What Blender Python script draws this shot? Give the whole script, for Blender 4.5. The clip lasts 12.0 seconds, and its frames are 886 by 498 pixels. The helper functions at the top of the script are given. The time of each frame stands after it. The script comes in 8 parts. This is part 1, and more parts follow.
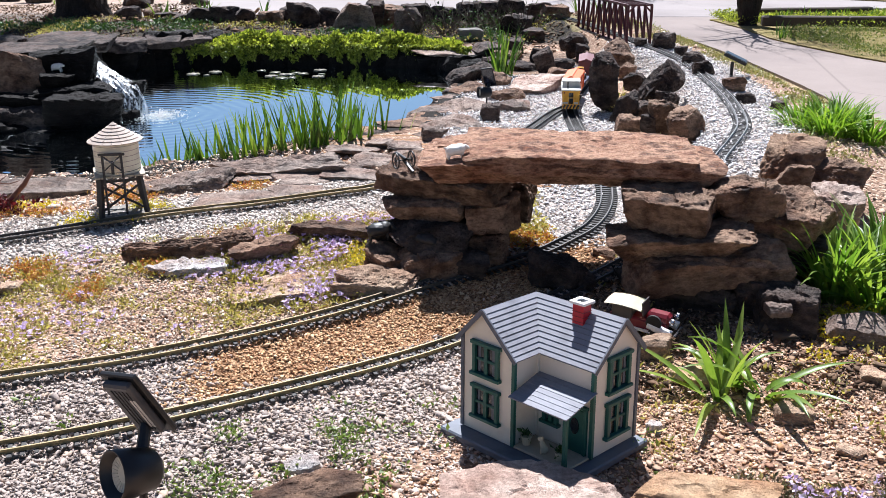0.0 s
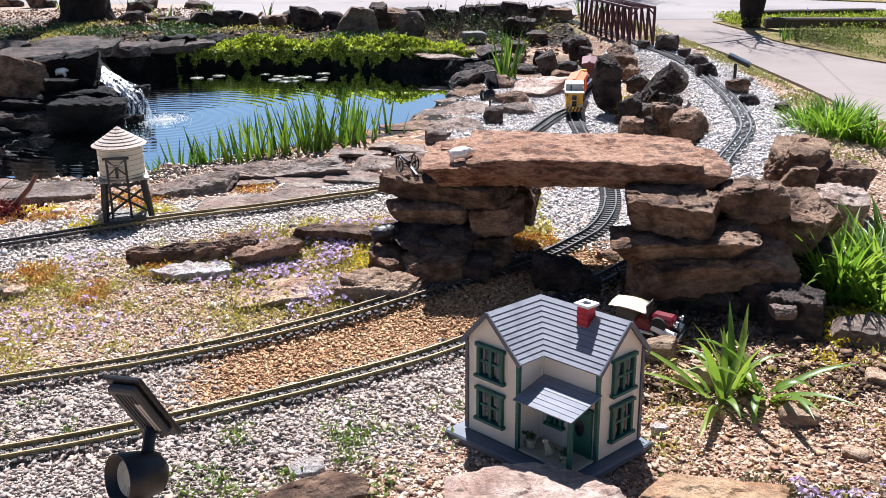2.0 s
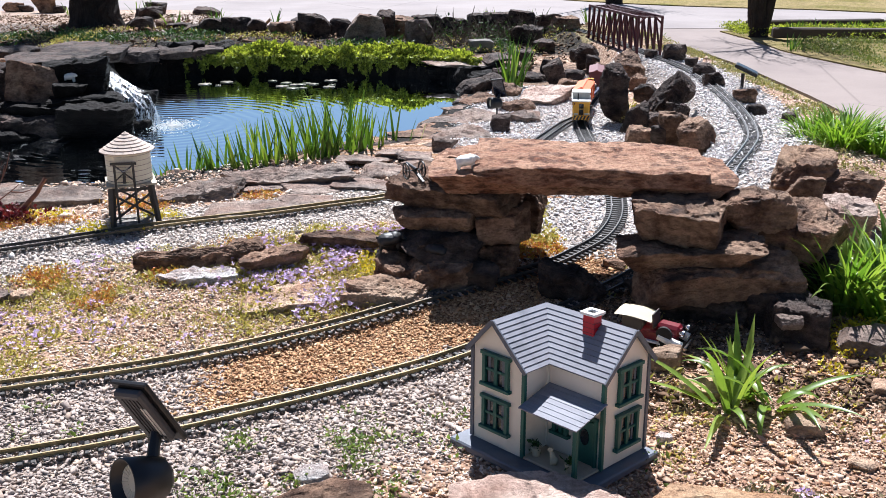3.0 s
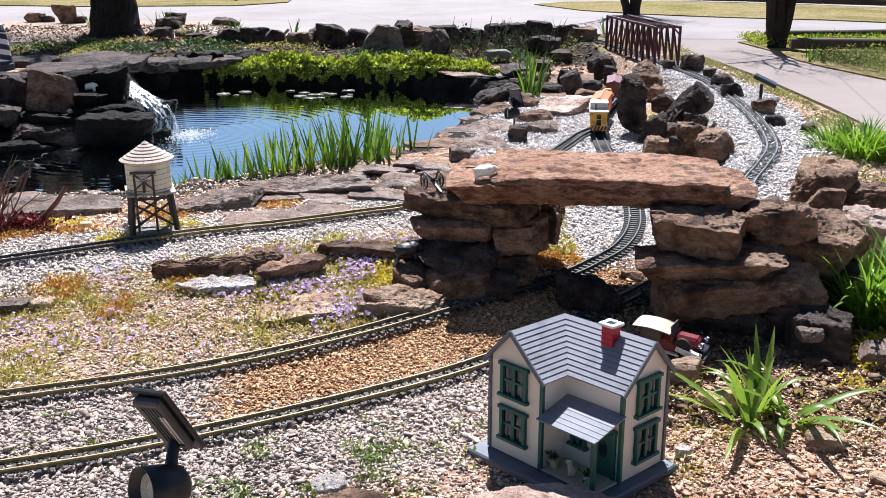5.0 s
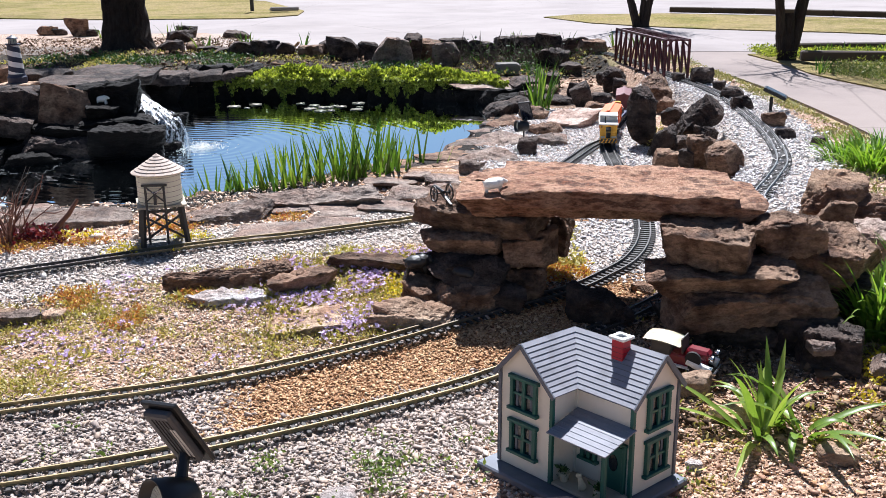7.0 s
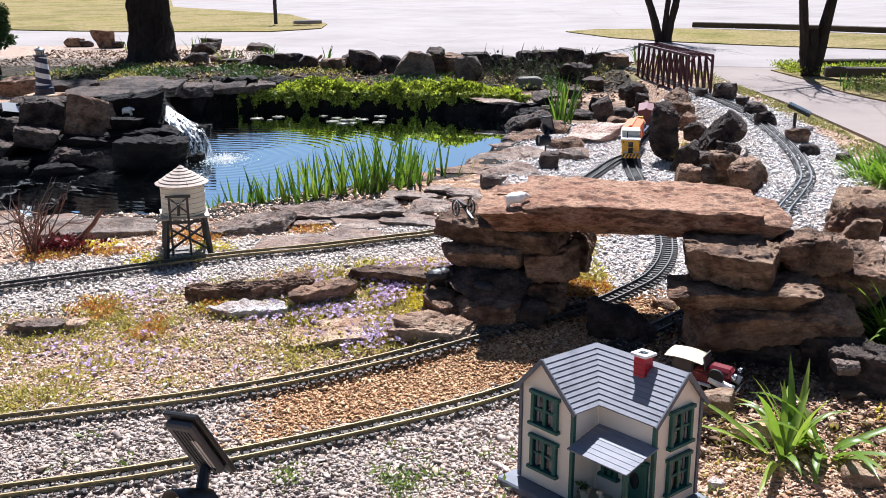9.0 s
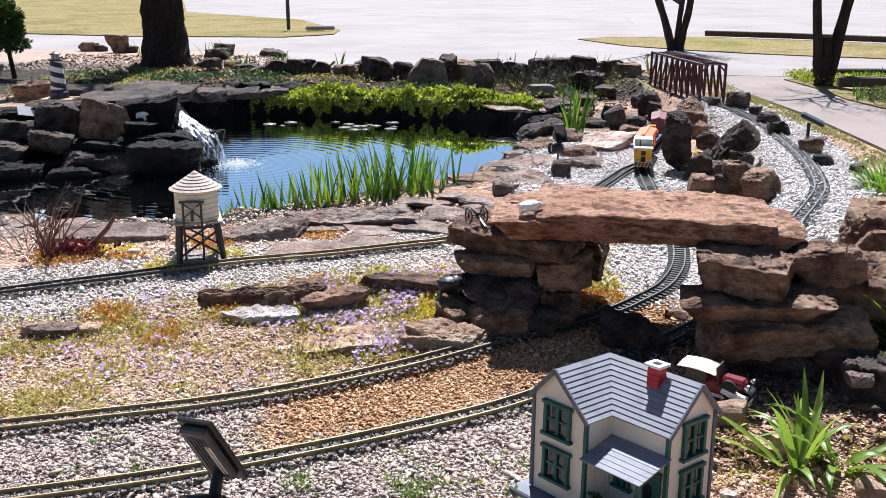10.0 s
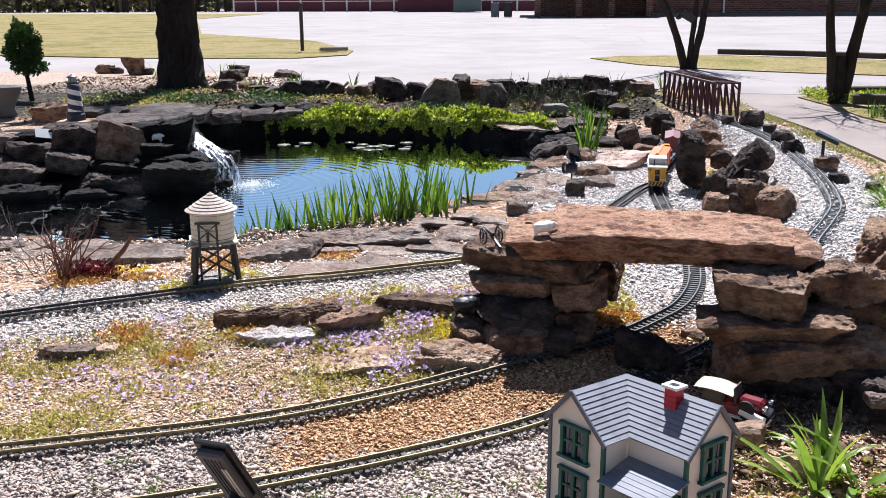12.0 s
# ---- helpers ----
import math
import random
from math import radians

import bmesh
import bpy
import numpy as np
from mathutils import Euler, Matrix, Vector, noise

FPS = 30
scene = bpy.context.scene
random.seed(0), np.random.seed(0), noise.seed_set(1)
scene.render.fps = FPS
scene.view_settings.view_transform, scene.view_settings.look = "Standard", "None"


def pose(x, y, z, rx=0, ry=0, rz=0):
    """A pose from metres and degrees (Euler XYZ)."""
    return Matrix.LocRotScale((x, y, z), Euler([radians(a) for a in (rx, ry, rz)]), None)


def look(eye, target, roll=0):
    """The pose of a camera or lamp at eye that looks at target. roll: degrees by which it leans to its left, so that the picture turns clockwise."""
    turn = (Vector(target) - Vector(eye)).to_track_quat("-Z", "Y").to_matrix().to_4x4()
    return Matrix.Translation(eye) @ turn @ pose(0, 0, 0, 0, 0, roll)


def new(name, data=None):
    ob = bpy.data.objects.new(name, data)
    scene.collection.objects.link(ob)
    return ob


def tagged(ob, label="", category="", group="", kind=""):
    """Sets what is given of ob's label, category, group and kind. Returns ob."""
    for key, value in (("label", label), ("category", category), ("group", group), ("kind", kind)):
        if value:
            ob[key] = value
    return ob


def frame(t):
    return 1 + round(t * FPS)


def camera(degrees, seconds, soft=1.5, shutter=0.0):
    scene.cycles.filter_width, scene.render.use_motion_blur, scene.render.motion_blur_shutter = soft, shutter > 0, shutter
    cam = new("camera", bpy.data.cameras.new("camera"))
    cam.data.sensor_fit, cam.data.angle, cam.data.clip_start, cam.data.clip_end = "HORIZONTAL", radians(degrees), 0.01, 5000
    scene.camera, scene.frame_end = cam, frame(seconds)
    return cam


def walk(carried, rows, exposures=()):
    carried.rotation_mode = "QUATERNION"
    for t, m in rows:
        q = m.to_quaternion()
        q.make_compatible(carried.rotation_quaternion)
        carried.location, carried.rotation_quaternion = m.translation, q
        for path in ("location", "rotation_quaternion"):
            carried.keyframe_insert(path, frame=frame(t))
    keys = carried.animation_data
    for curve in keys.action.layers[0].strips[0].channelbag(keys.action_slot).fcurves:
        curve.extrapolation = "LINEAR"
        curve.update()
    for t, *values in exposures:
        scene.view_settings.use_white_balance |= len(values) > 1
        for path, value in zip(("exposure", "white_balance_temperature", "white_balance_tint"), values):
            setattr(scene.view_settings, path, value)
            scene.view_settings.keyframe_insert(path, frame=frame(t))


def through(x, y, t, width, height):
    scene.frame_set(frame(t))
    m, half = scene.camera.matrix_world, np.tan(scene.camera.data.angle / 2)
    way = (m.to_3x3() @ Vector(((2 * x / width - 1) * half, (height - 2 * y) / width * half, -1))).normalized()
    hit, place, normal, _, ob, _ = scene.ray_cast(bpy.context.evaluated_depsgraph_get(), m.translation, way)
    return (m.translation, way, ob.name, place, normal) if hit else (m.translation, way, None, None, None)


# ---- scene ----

cam = camera(51.0, 12.0, soft=0.72)
# t, x, y, z, yaw, pitch, roll
PATH = [
    (0.0, 0.000, 0.000, 1.200, -0.10, -19.40, 0.40),
    (0.5, 0.001, 0.000, 1.195, -0.12, -19.53, 0.41),
    (1.0, -0.001, 0.001, 1.195, -0.14, -19.55, 0.51),
    (1.5, -0.001, -0.001, 1.201, -0.10, -19.40, 0.65),
    (2.0, -0.001, -0.001, 1.200, 0.05, -19.21, 0.65),
    (2.5, -0.002, -0.001, 1.200, 0.27, -19.04, 0.47),
    (3.0, -0.003, -0.002, 1.200, 0.52, -18.75, 0.34),
    (5.0, -0.009, -0.001, 1.201, 1.53, -18.14, 0.39),
    (5.5, -0.010, -0.001, 1.206, 1.62, -17.97, 0.54),
    (6.0, -0.009, -0.004, 1.207, 1.65, -17.74, 0.68),
    (6.5, -0.008, -0.003, 1.205, 1.81, -17.58, 0.62),
    (7.0, -0.011, -0.003, 1.204, 2.09, -17.40, 0.49),
    (9.0, -0.017, -0.003, 1.207, 3.42, -16.59, 0.27),
    (9.5, -0.019, -0.005, 1.208, 3.78, -16.54, 0.12),
    (10.0, -0.027, -0.004, 1.213, 4.15, -16.21, -0.07),
    (10.5, -0.031, -0.007, 1.218, 4.41, -15.67, -0.15),
    (11.0, -0.029, -0.008, 1.218, 4.56, -15.23, -0.06),
    (11.5, -0.025, -0.009, 1.219, 4.70, -15.06, 0.14),
    (12.0, -0.032, -0.005, 1.219, 4.89, -15.04, 0.34),
]
walk(cam, [(t, pose(x, y, z, 90 + pitch, roll, yaw)) for t, x, y, z, yaw, pitch, roll in PATH], exposures=[(0.0, 1.12, 5900, 12), (12.0, 1.12, 5900, 12)])

# ---------------------------------------------------------------- light
SUN_HEIGHT, SUN_SIDE = 56.0, -1.0      # degrees above the horizon; degrees to the right of straight ahead
world = bpy.data.worlds.new("sky")
scene.world = world
world.use_nodes = True
sky = world.node_tree.nodes.new("ShaderNodeTexSky")
sky.sky_type, sky.sun_disc = "NISHITA", False
sky.sun_elevation, sky.sun_rotation = radians(SUN_HEIGHT), radians(SUN_SIDE)
sky.air_density, sky.dust_density, sky.ozone_density = 1.0, 0.7, 3.0
world.node_tree.links.new(sky.outputs[0], world.node_tree.nodes["Background"].inputs[0])
world.node_tree.nodes["Background"].inputs[1].default_value = 0.037
sun = new("sun", bpy.data.lights.new("sun", "SUN"))
sun.data.energy, sun.data.angle, sun.data.color = 5.0, radians(0.55), (1.0, 0.975, 0.935)
h, s = radians(SUN_HEIGHT), radians(SUN_SIDE)
sun.matrix_basis = look((30 * math.cos(h) * math.sin(s), 30 * math.cos(h) * math.cos(s), 30 * math.sin(h)), (0, 0, 0))


# ---------------------------------------------------------------- the lie of the land
def smooth(t):
    t = np.clip(t, 0, 1)
    return t * t * (3 - 2 * t)


def spline(points, step=0.03):
    """Points along a smooth line through the given ones, evenly spaced."""
    p = np.array(points, float)
    p = np.vstack([2 * p[0] - p[1], p, 2 * p[-1] - p[-2]])
    out = []
    for i in range(1, len(p) - 2):
        a, b, c, d = p[i - 1:i + 3]
        for s in np.linspace(0, 1, 24, endpoint=False):
            out.append(0.5 * (2 * b + (c - a) * s + (2 * a - 5 * b + 4 * c - d) * s ** 2 + (3 * b - a - 3 * c + d) * s ** 3))
    out.append(p[-2])
    out = np.array(out)
    run = np.r_[0, np.cumsum(np.linalg.norm(np.diff(out, axis=0), axis=1))]
    s = np.linspace(0, run[-1], max(3, int(run[-1] / step) + 1))
    return np.stack([np.interp(s, run, out[:, k]) for k in range(out.shape[1])], 1)


def near_line(x, y, line):
    """Distance from each point to a line of points, and the number of the nearest one."""
    shape, x, y = np.shape(x), np.ravel(x), np.ravel(y)
    best, which = np.full(x.shape, 1e9), np.zeros(x.shape, int)
    for k in range(0, len(line)):
        d = (x - line[k, 0]) ** 2 + (y - line[k, 1]) ** 2
        closer = d < best
        best[closer], which[closer] = d[closer], k
    return np.sqrt(best).reshape(shape), which.reshape(shape)


def inside(x, y, ring):
    """Whether points lie within a closed outline."""
    hit = np.zeros(np.shape(x), bool)
    for (x0, y0), (x1, y1) in zip(ring, np.roll(ring, -1, axis=0)):
        if y0 != y1:
            hit ^= ((y0 > y) != (y1 > y)) & (x < (x1 - x0) * (y - y0) / (y1 - y0) + x0)
    return hit


WATER_Z = -0.03
NEAR_TRACK = spline([(-2.9, 1.40), (-1.75, 1.72), (-1.06, 1.94), (-0.70, 2.09), (-0.29, 2.31), (0.04, 2.53), (0.41, 2.88), (0.69, 3.17), (0.80, 3.30), (0.90, 3.45)])
SECOND_TRACK = spline([(-3.1, 1.74), (-2.0, 2.05), (-1.23, 2.31), (-0.81, 2.47), (-0.34, 2.73), (0.03, 2.98), (0.32, 3.18), (0.47, 3.35), (0.60, 3.54), (0.70, 3.83), (0.75, 4.2), (0.75, 4.7), (0.76, 5.25), (0.80, 5.8), (0.92, 6.35), (1.06, 6.9), (1.1, 7.6)])
MIDDLE_TRACK = spline([(-3.6, 2.55), (-2.6, 2.9), (-1.68, 3.29), (-1.40, 3.43), (-1.11, 3.58), (-0.79, 3.71), (-0.45, 3.88), (-0.30, 3.96), (0.02, 4.25), (0.36, 4.85), (0.53, 5.25), (0.67, 5.6), (0.78, 5.8)])
RIGHT_TRACK = spline([(1.00, 3.45), (1.10, 3.70), (1.21, 3.96), (1.36, 4.27), (1.51, 4.62), (1.60, 4.98), (1.68, 5.46), (1.74, 6.05), (1.79, 6.92), (1.74, 7.6), (1.66, 8.08), (1.54, 8.8), (1.42, 9.55), (1.2, 10.4)])
POND = np.array([(-3.7, 4.30), (-2.9, 4.33), (-2.4, 4.27), (-1.95, 4.26), (-1.60, 4.34), (-1.30, 4.55), (-1.10, 4.72), (-0.88, 4.93), (-0.60, 5.20), (-0.32, 5.42), (-0.16, 5.66), (0.02, 6.45), (0.21, 7.35), (0.30, 7.8), (0.08, 8.15),
                 (-0.67, 8.45), (-1.45, 8.55), (-2.30, 8.65), (-2.85, 8.35), (-3.05, 7.7), (-3.0, 6.9), (-4.2, 6.4), (-4.3, 5.2)])
POND_RING = spline(np.vstack([POND, POND[:1]]), 0.08)[:-1]


def ground_z(x, y):
    """Height of the bare ground."""
    x, y = np.asarray(x, float), np.asarray(y, float)
    rim = 0.08 * smooth((y - 2.55) / 0.9) * (1 - 0.55 * smooth((x - 0.0) / 0.3) * smooth((4.6 - y) / 0.5))
    z = rim + 0.05 * smooth((y - 8.3) / 1.2)
    d, k = near_line(x, y, RIGHT_TRACK[::3])
    high = 0.20 + 0.02 * smooth((RIGHT_TRACK[::3][k][..., 1] - 7.5) / 1.5)
    left_side = x < RIGHT_TRACK[::3][k][..., 0]
    bank = smooth(1 - (d - np.where(left_side, 0.14, 0.30)) / np.where(left_side, 0.16, 0.85))
    bank = bank * smooth((y - 3.3) / 0.5)
    z = z * (1 - bank) + high * bank
    # the rocky mound of the waterfall
    z = z + 0.20 * np.exp(-(((x + 3.9) / 0.9) ** 2 + ((y - 6.9) / 0.7) ** 2))
    # down to the drive and the path
    out = np.maximum(smooth((y - 11.6 - 3.2 * smooth((-x - 2.4) / 2.0)) / 1.2), smooth((x - 2.12) / 0.78) * smooth((y - 4.6) / 2.4))
    z = z * (1 - out) - 0.20 * out
    pond_d, _ = near_line(x, y, POND_RING)
    within = inside(x, y, POND_RING)
    return np.where(within, np.minimum(z, WATER_Z + 0.02) - 0.03 - 0.5 * smooth(pond_d / 0.14), z)


# ---------------------------------------------------------------- materials
def lin(r, g, b):
    """A colour given by eye in 0-255, as the shader wants it."""
    return tuple((c / 255 / 12.92 if c < 10 else ((c / 255 + 0.055) / 1.055) ** 2.4) for c in (r, g, b)) + (1,)


class Nodes:
    def __init__(self, name):
        self.m = bpy.data.materials.new(name)
        self.m.use_nodes = True
        self.t = self.m.node_tree
        self.b = self.t.nodes["Principled BSDF"]

    def node(self, kind, operation="", feature="", blend="", attribute=""):
        n = self.t.nodes.new("ShaderNode" + kind)
        if operation:
            n.operation = operation
        if feature:
            n.feature = feature
        if blend:
            n.data_type, n.blend_type = "RGBA", blend
        if attribute:
            n.attribute_name = attribute
        return n

    def wire(self, a, b):
        self.t.links.new(a, b)

    def noise(self, where, scale, detail=4, rough=0.6):
        n = self.node("TexNoise")
        n.inputs["Scale"].default_value, n.inputs["Detail"].default_value, n.inputs["Roughness"].default_value = scale, detail, rough
        self.wire(where, n.inputs["Vector"])
        return n.outputs[0]

    def cells(self, where, scale, feature="F1", wobble=1.0):
        n = self.node("TexVoronoi", feature=feature)
        n.inputs["Scale"].default_value, n.inputs["Randomness"].default_value = scale, wobble
        self.wire(where, n.inputs["Vector"])
        return n

    def ramp(self, fac, colours, low=0.3, high=0.7):
        n = self.node("ValToRGB")
        e = n.color_ramp.elements
        while len(e) < len(colours):
            e.new(0.5)
        for i, c in enumerate(colours):
            e[i].position, e[i].color = low + (high - low) * i / max(1, len(colours) - 1), c
        self.wire(fac, n.inputs[0])
        return n.outputs[0]

    def mix(self, fac, a, b, blend="MIX"):
        n = self.node("Mix", blend=blend)
        if isinstance(fac, float):
            n.inputs[0].default_value = fac
        else:
            self.wire(fac, n.inputs[0])
        for socket, v in ((n.inputs[6], a), (n.inputs[7], b)):
            if isinstance(v, tuple):
                socket.default_value = v
            else:
                self.wire(v, socket)
        return n.outputs[2]

    def scaled(self, value, low, high, a=0.0, b=1.0):
        n = self.node("MapRange")
        for k, v in zip(range(1, 5), (a, b, low, high)):
            n.inputs[k].default_value = v
        self.wire(value, n.inputs[0])
        return n.outputs[0]

    def vary(self, colour, fac, amount):
        """Lighter and darker by a random number."""
        n = self.node("HueSaturation")
        self.wire(colour, n.inputs["Color"])
        self.wire(self.scaled(fac, 1 - amount, 1 + amount), n.inputs["Value"])
        return n.outputs[0]

    def bump(self, height, strength, distance=0.01, before=None):
        n = self.node("Bump")
        n.inputs["Strength"].default_value, n.inputs["Distance"].default_value = strength, distance
        self.wire(height, n.inputs["Height"])
        if before is not None:
            self.wire(before, n.inputs["Normal"])
        return n.outputs[0]

    def place(self, stretch=None, kind="Object"):
        out = self.node("TexCoord").outputs[kind]
        if stretch:
            m = self.node("Mapping")
            m.inputs["Scale"].default_value = stretch
            self.wire(out, m.inputs[0])
            out = m.outputs[0]
        return out

    def done(self, colour=None, rough=0.7, normal=None, metal=0.0, spec=None):
        if colour is not None:
            if isinstance(colour, tuple):
                self.b.inputs["Base Color"].default_value = colour
            else:
                self.wire(colour, self.b.inputs["Base Color"])
        if isinstance(rough, float):
            self.b.inputs["Roughness"].default_value = rough
        else:
            self.wire(rough, self.b.inputs["Roughness"])
        if normal is not None:
            self.wire(normal, self.b.inputs["Normal"])
        self.b.inputs["Metallic"].default_value = metal
        if spec is not None:
            self.b.inputs["Specular IOR Level"].default_value = spec
        return self.m


def rock_material(name, colours, scale=9.0, layers=1.5, rough=0.85, spec=0.3):
    n = Nodes(name)
    at, flat = n.place(), n.place((1, 1, layers))
    rnd = n.node("ObjectInfo").outputs["Random"]
    shift = n.node("VectorMath", operation="ADD")
    n.wire(flat, shift.inputs[0]), n.wire(rnd, shift.inputs[1])
    where = shift.outputs[0]
    colour = n.ramp(n.noise(where, scale, 6, 0.65), colours, 0.28, 0.72)
    spots = n.ramp(n.noise(where, scale * 5, 4, 0.7), [(0.30, 0.27, 0.25, 1), (1, 1, 1, 1)], 0.34, 0.60)
    colour = n.mix(0.55, colour, spots, "MULTIPLY")
    stain = n.ramp(n.noise(at, scale * 0.45, 3), [lin(176, 108, 62), (1, 1, 1, 1)], 0.36, 0.55)
    colour = n.mix(0.45, colour, stain, "MULTIPLY")
    pits = n.ramp(n.noise(where, scale * 9, 5, 0.75), [(0.25, 0.22, 0.2, 1), (1, 1, 1, 1)], 0.34, 0.44)
    colour = n.mix(0.4, colour, pits, "MULTIPLY")
    colour = n.vary(colour, rnd, 0.22)
    strata = n.node("TexWave")
    strata.bands_direction = "Z"
    strata.inputs["Scale"].default_value, strata.inputs["Distortion"].default_value, strata.inputs["Detail"].default_value = 9, 7, 3
    n.wire(where, strata.inputs["Vector"])
    nm = n.bump(strata.outputs["Fac"], 0.25, 0.006)
    nm = n.bump(n.noise(where, scale * 2.2, 8, 0.72), 1.0, 0.020, nm)
    crack = n.ramp(n.cells(n.place((1, 1, layers * 2.2)), scale * 0.9, "DISTANCE_TO_EDGE").outputs["Distance"], [(0, 0, 0, 1), (1, 1, 1, 1)], 0.0, 0.05)
    nm = n.bump(crack, 0.35, 0.008, nm)
    nm = n.bump(n.noise(where, 55, 6, 0.75), 0.7, 0.007, nm)
    nm = n.bump(n.noise(at, 150, 5, 0.7), 0.8, 0.004, nm)
    return n.done(colour, rough, nm, spec=spec)


def pebble_material(name, colours, amount=0.25):
    n = Nodes(name)
    rnd = n.node("NewGeometry").outputs["Random Per Island"]
    colour = n.ramp(rnd, colours, 0.0, 1.0)
    at = n.place()
    speck = n.ramp(n.noise(at, 260, 3), [(0.72, 0.70, 0.68, 1), (1, 1, 1, 1)], 0.35, 0.6)
    colour = n.mix(0.7, colour, speck, "MULTIPLY")
    colour = n.vary(colour, n.noise(at, 3.1, 3), amount)
    return n.done(colour, 0.95, n.bump(n.noise(at, 320, 3), 0.4, 0.0015), spec=0.08)


def leaf_material(name, colours, gloss=0.45, through=0.35, stretch=(1, 1, 1)):
    """Thin leaves, lit from behind as well."""
    n = Nodes(name)
    geo, info = n.node("NewGeometry"), n.node("ObjectInfo")
    add = n.node("Math", operation="ADD")
    n.wire(geo.outputs["Random Per Island"], add.inputs[0]), n.wire(info.outputs["Random"], add.inputs[1])
    frac = n.node("Math", operation="FRACT")
    n.wire(add.outputs[0], frac.inputs[0])
    colour = n.ramp(frac.outputs[0], colours, 0.0, 1.0)
    at = n.place(stretch)
    colour = n.vary(colour, n.noise(at, 60, 3), 0.22)
    n.done(colour, gloss, n.bump(n.noise(at, 90, 2), 0.2, 0.001))
    glow = n.node("BsdfTranslucent")
    warm = n.mix(1.0, colour, (1.0, 1.0, 0.55, 1), "MULTIPLY")
    n.wire(warm, glow.inputs["Color"])
    both = n.node("MixShader")
    both.inputs[0].default_value = through
    n.wire(n.b.outputs[0], both.inputs[1]), n.wire(glow.outputs[0], both.inputs[2])
    n.wire(both.outputs[0], n.t.nodes["Material Output"].inputs["Surface"])
    return n.m


def paint(name, colour, rough=0.5, wear=0.12, grain=60.0, metal=0.0, bump=0.15, dirt=None, spec=None):
    n = Nodes(name)
    at = n.place()
    c = n.vary(n.mix(0.0, colour, colour), n.noise(at, grain, 4), wear)
    soil = dirt or tuple(v * 0.45 for v in colour[:3]) + (1,)
    mask = n.ramp(n.noise(at, grain * 0.22, 5, 0.7), [(0, 0, 0, 1), (0.6, 0.6, 0.6, 1)], 0.52, 0.75)
    c = n.mix(mask, c, soil)
    c = n.vary(c, n.node("ObjectInfo").outputs["Random"], wear * 0.4)
    return n.done(c, n.scaled(n.noise(at, grain * 0.6), rough - 0.1, rough + 0.12), n.bump(n.noise(at, grain * 3), bump, 0.001), metal, spec)


BROWN_ROCK = rock_material("brown_sandstone", [lin(54, 42, 35), lin(112, 88, 71), lin(168, 138, 114), lin(84, 67, 56)])
DARK_ROCK = rock_material("dark_weathered_sandstone", [lin(26, 23, 22), lin(60, 51, 47), lin(104, 90, 82), lin(42, 36, 33)])
PALE_ROCK = rock_material("pale_limestone", [lin(188, 182, 178), lin(224, 219, 215), lin(206, 199, 195), lin(234, 230, 228)], 14)
GREY_ROCK = rock_material("grey_sandstone", [lin(82, 74, 69), lin(134, 121, 112), lin(168, 150, 137), lin(106, 95, 88)])
TAN_ROCK = rock_material("tan_sandstone", [lin(126, 102, 84), lin(182, 154, 128), lin(206, 180, 154), lin(148, 120, 100)])
TAN_SLOPE = rock_material("brown_and_tan_sandstone", [lin(74, 58, 48), lin(150, 120, 98), lin(190, 156, 126), lin(108, 86, 72)])
# wet stone, coloured darker still for the shade under ledges and the tree
WET_SHADED_ROCK = rock_material("wet_shaded_sandstone", [lin(11, 10, 10), lin(22, 20, 19), lin(38, 34, 31), lin(15, 14, 13)], rough=0.7, spec=0.12)
PINK_ROCK = rock_material("pale_pinkish_sandstone", [lin(150, 128, 116), lin(196, 174, 160), lin(214, 194, 180), lin(172, 148, 134)])
RED_ROCK = rock_material("orange_brown_sandstone_slab", [lin(72, 51, 42), lin(148, 104, 80), lin(204, 160, 130), lin(110, 78, 62), lin(188, 132, 98)], 11.0, 2.5)
WHITE_PEBBLES = pebble_material("white_crushed_stone", [lin(196, 191, 189), lin(236, 233, 231), lin(176, 171, 172), lin(244, 242, 241), lin(222, 212, 206), lin(150, 144, 145), lin(232, 228, 226), lin(200, 194, 192)])
WARM_PEBBLES = pebble_material("warm_white_crushed_stone", [lin(208, 197, 188), lin(224, 216, 209), lin(192, 180, 171), lin(172, 160, 152), lin(216, 206, 196), lin(200, 183, 168), lin(228, 222, 216)])
GREY_PEBBLES = pebble_material("grey_pink_crushed_stone", [lin(164, 150, 141), lin(186, 172, 163), lin(148, 135, 128), lin(192, 179, 170), lin(182, 160, 142), lin(138, 126, 120), lin(182, 167, 157), lin(160, 142, 130)])
BED_PEBBLES = pebble_material("pale_bed_gravel", [lin(214, 190, 168), lin(226, 212, 198), lin(202, 172, 150), lin(186, 156, 134), lin(228, 218, 207), lin(208, 182, 160), lin(166, 138, 118)])
TAN_PEBBLES = pebble_material("tan_crushed_stone", [lin(190, 146, 108), lin(214, 176, 134), lin(168, 126, 94), lin(222, 190, 152), lin(196, 154, 116), lin(148, 112, 86)])
GOLD_ROCK = rock_material("golden_sandstone", [lin(178, 138, 100), lin(216, 180, 140), lin(232, 202, 164), lin(196, 152, 112)], 7.0)
PINK_PEBBLES = pebble_material("pinkish_garden_gravel", [lin(218, 192, 174), lin(234, 218, 204), lin(170, 138, 118), lin(120, 96, 82), lin(236, 226, 216), lin(198, 164, 140), lin(222, 196, 174)])
# leaf litter, its colour darkened further for tree and plant shade
SHADED_LITTER = pebble_material("leaf_litter_and_shade", [lin(84, 66, 54), lin(120, 96, 78), lin(62, 50, 42), lin(150, 124, 100), lin(98, 80, 66)])
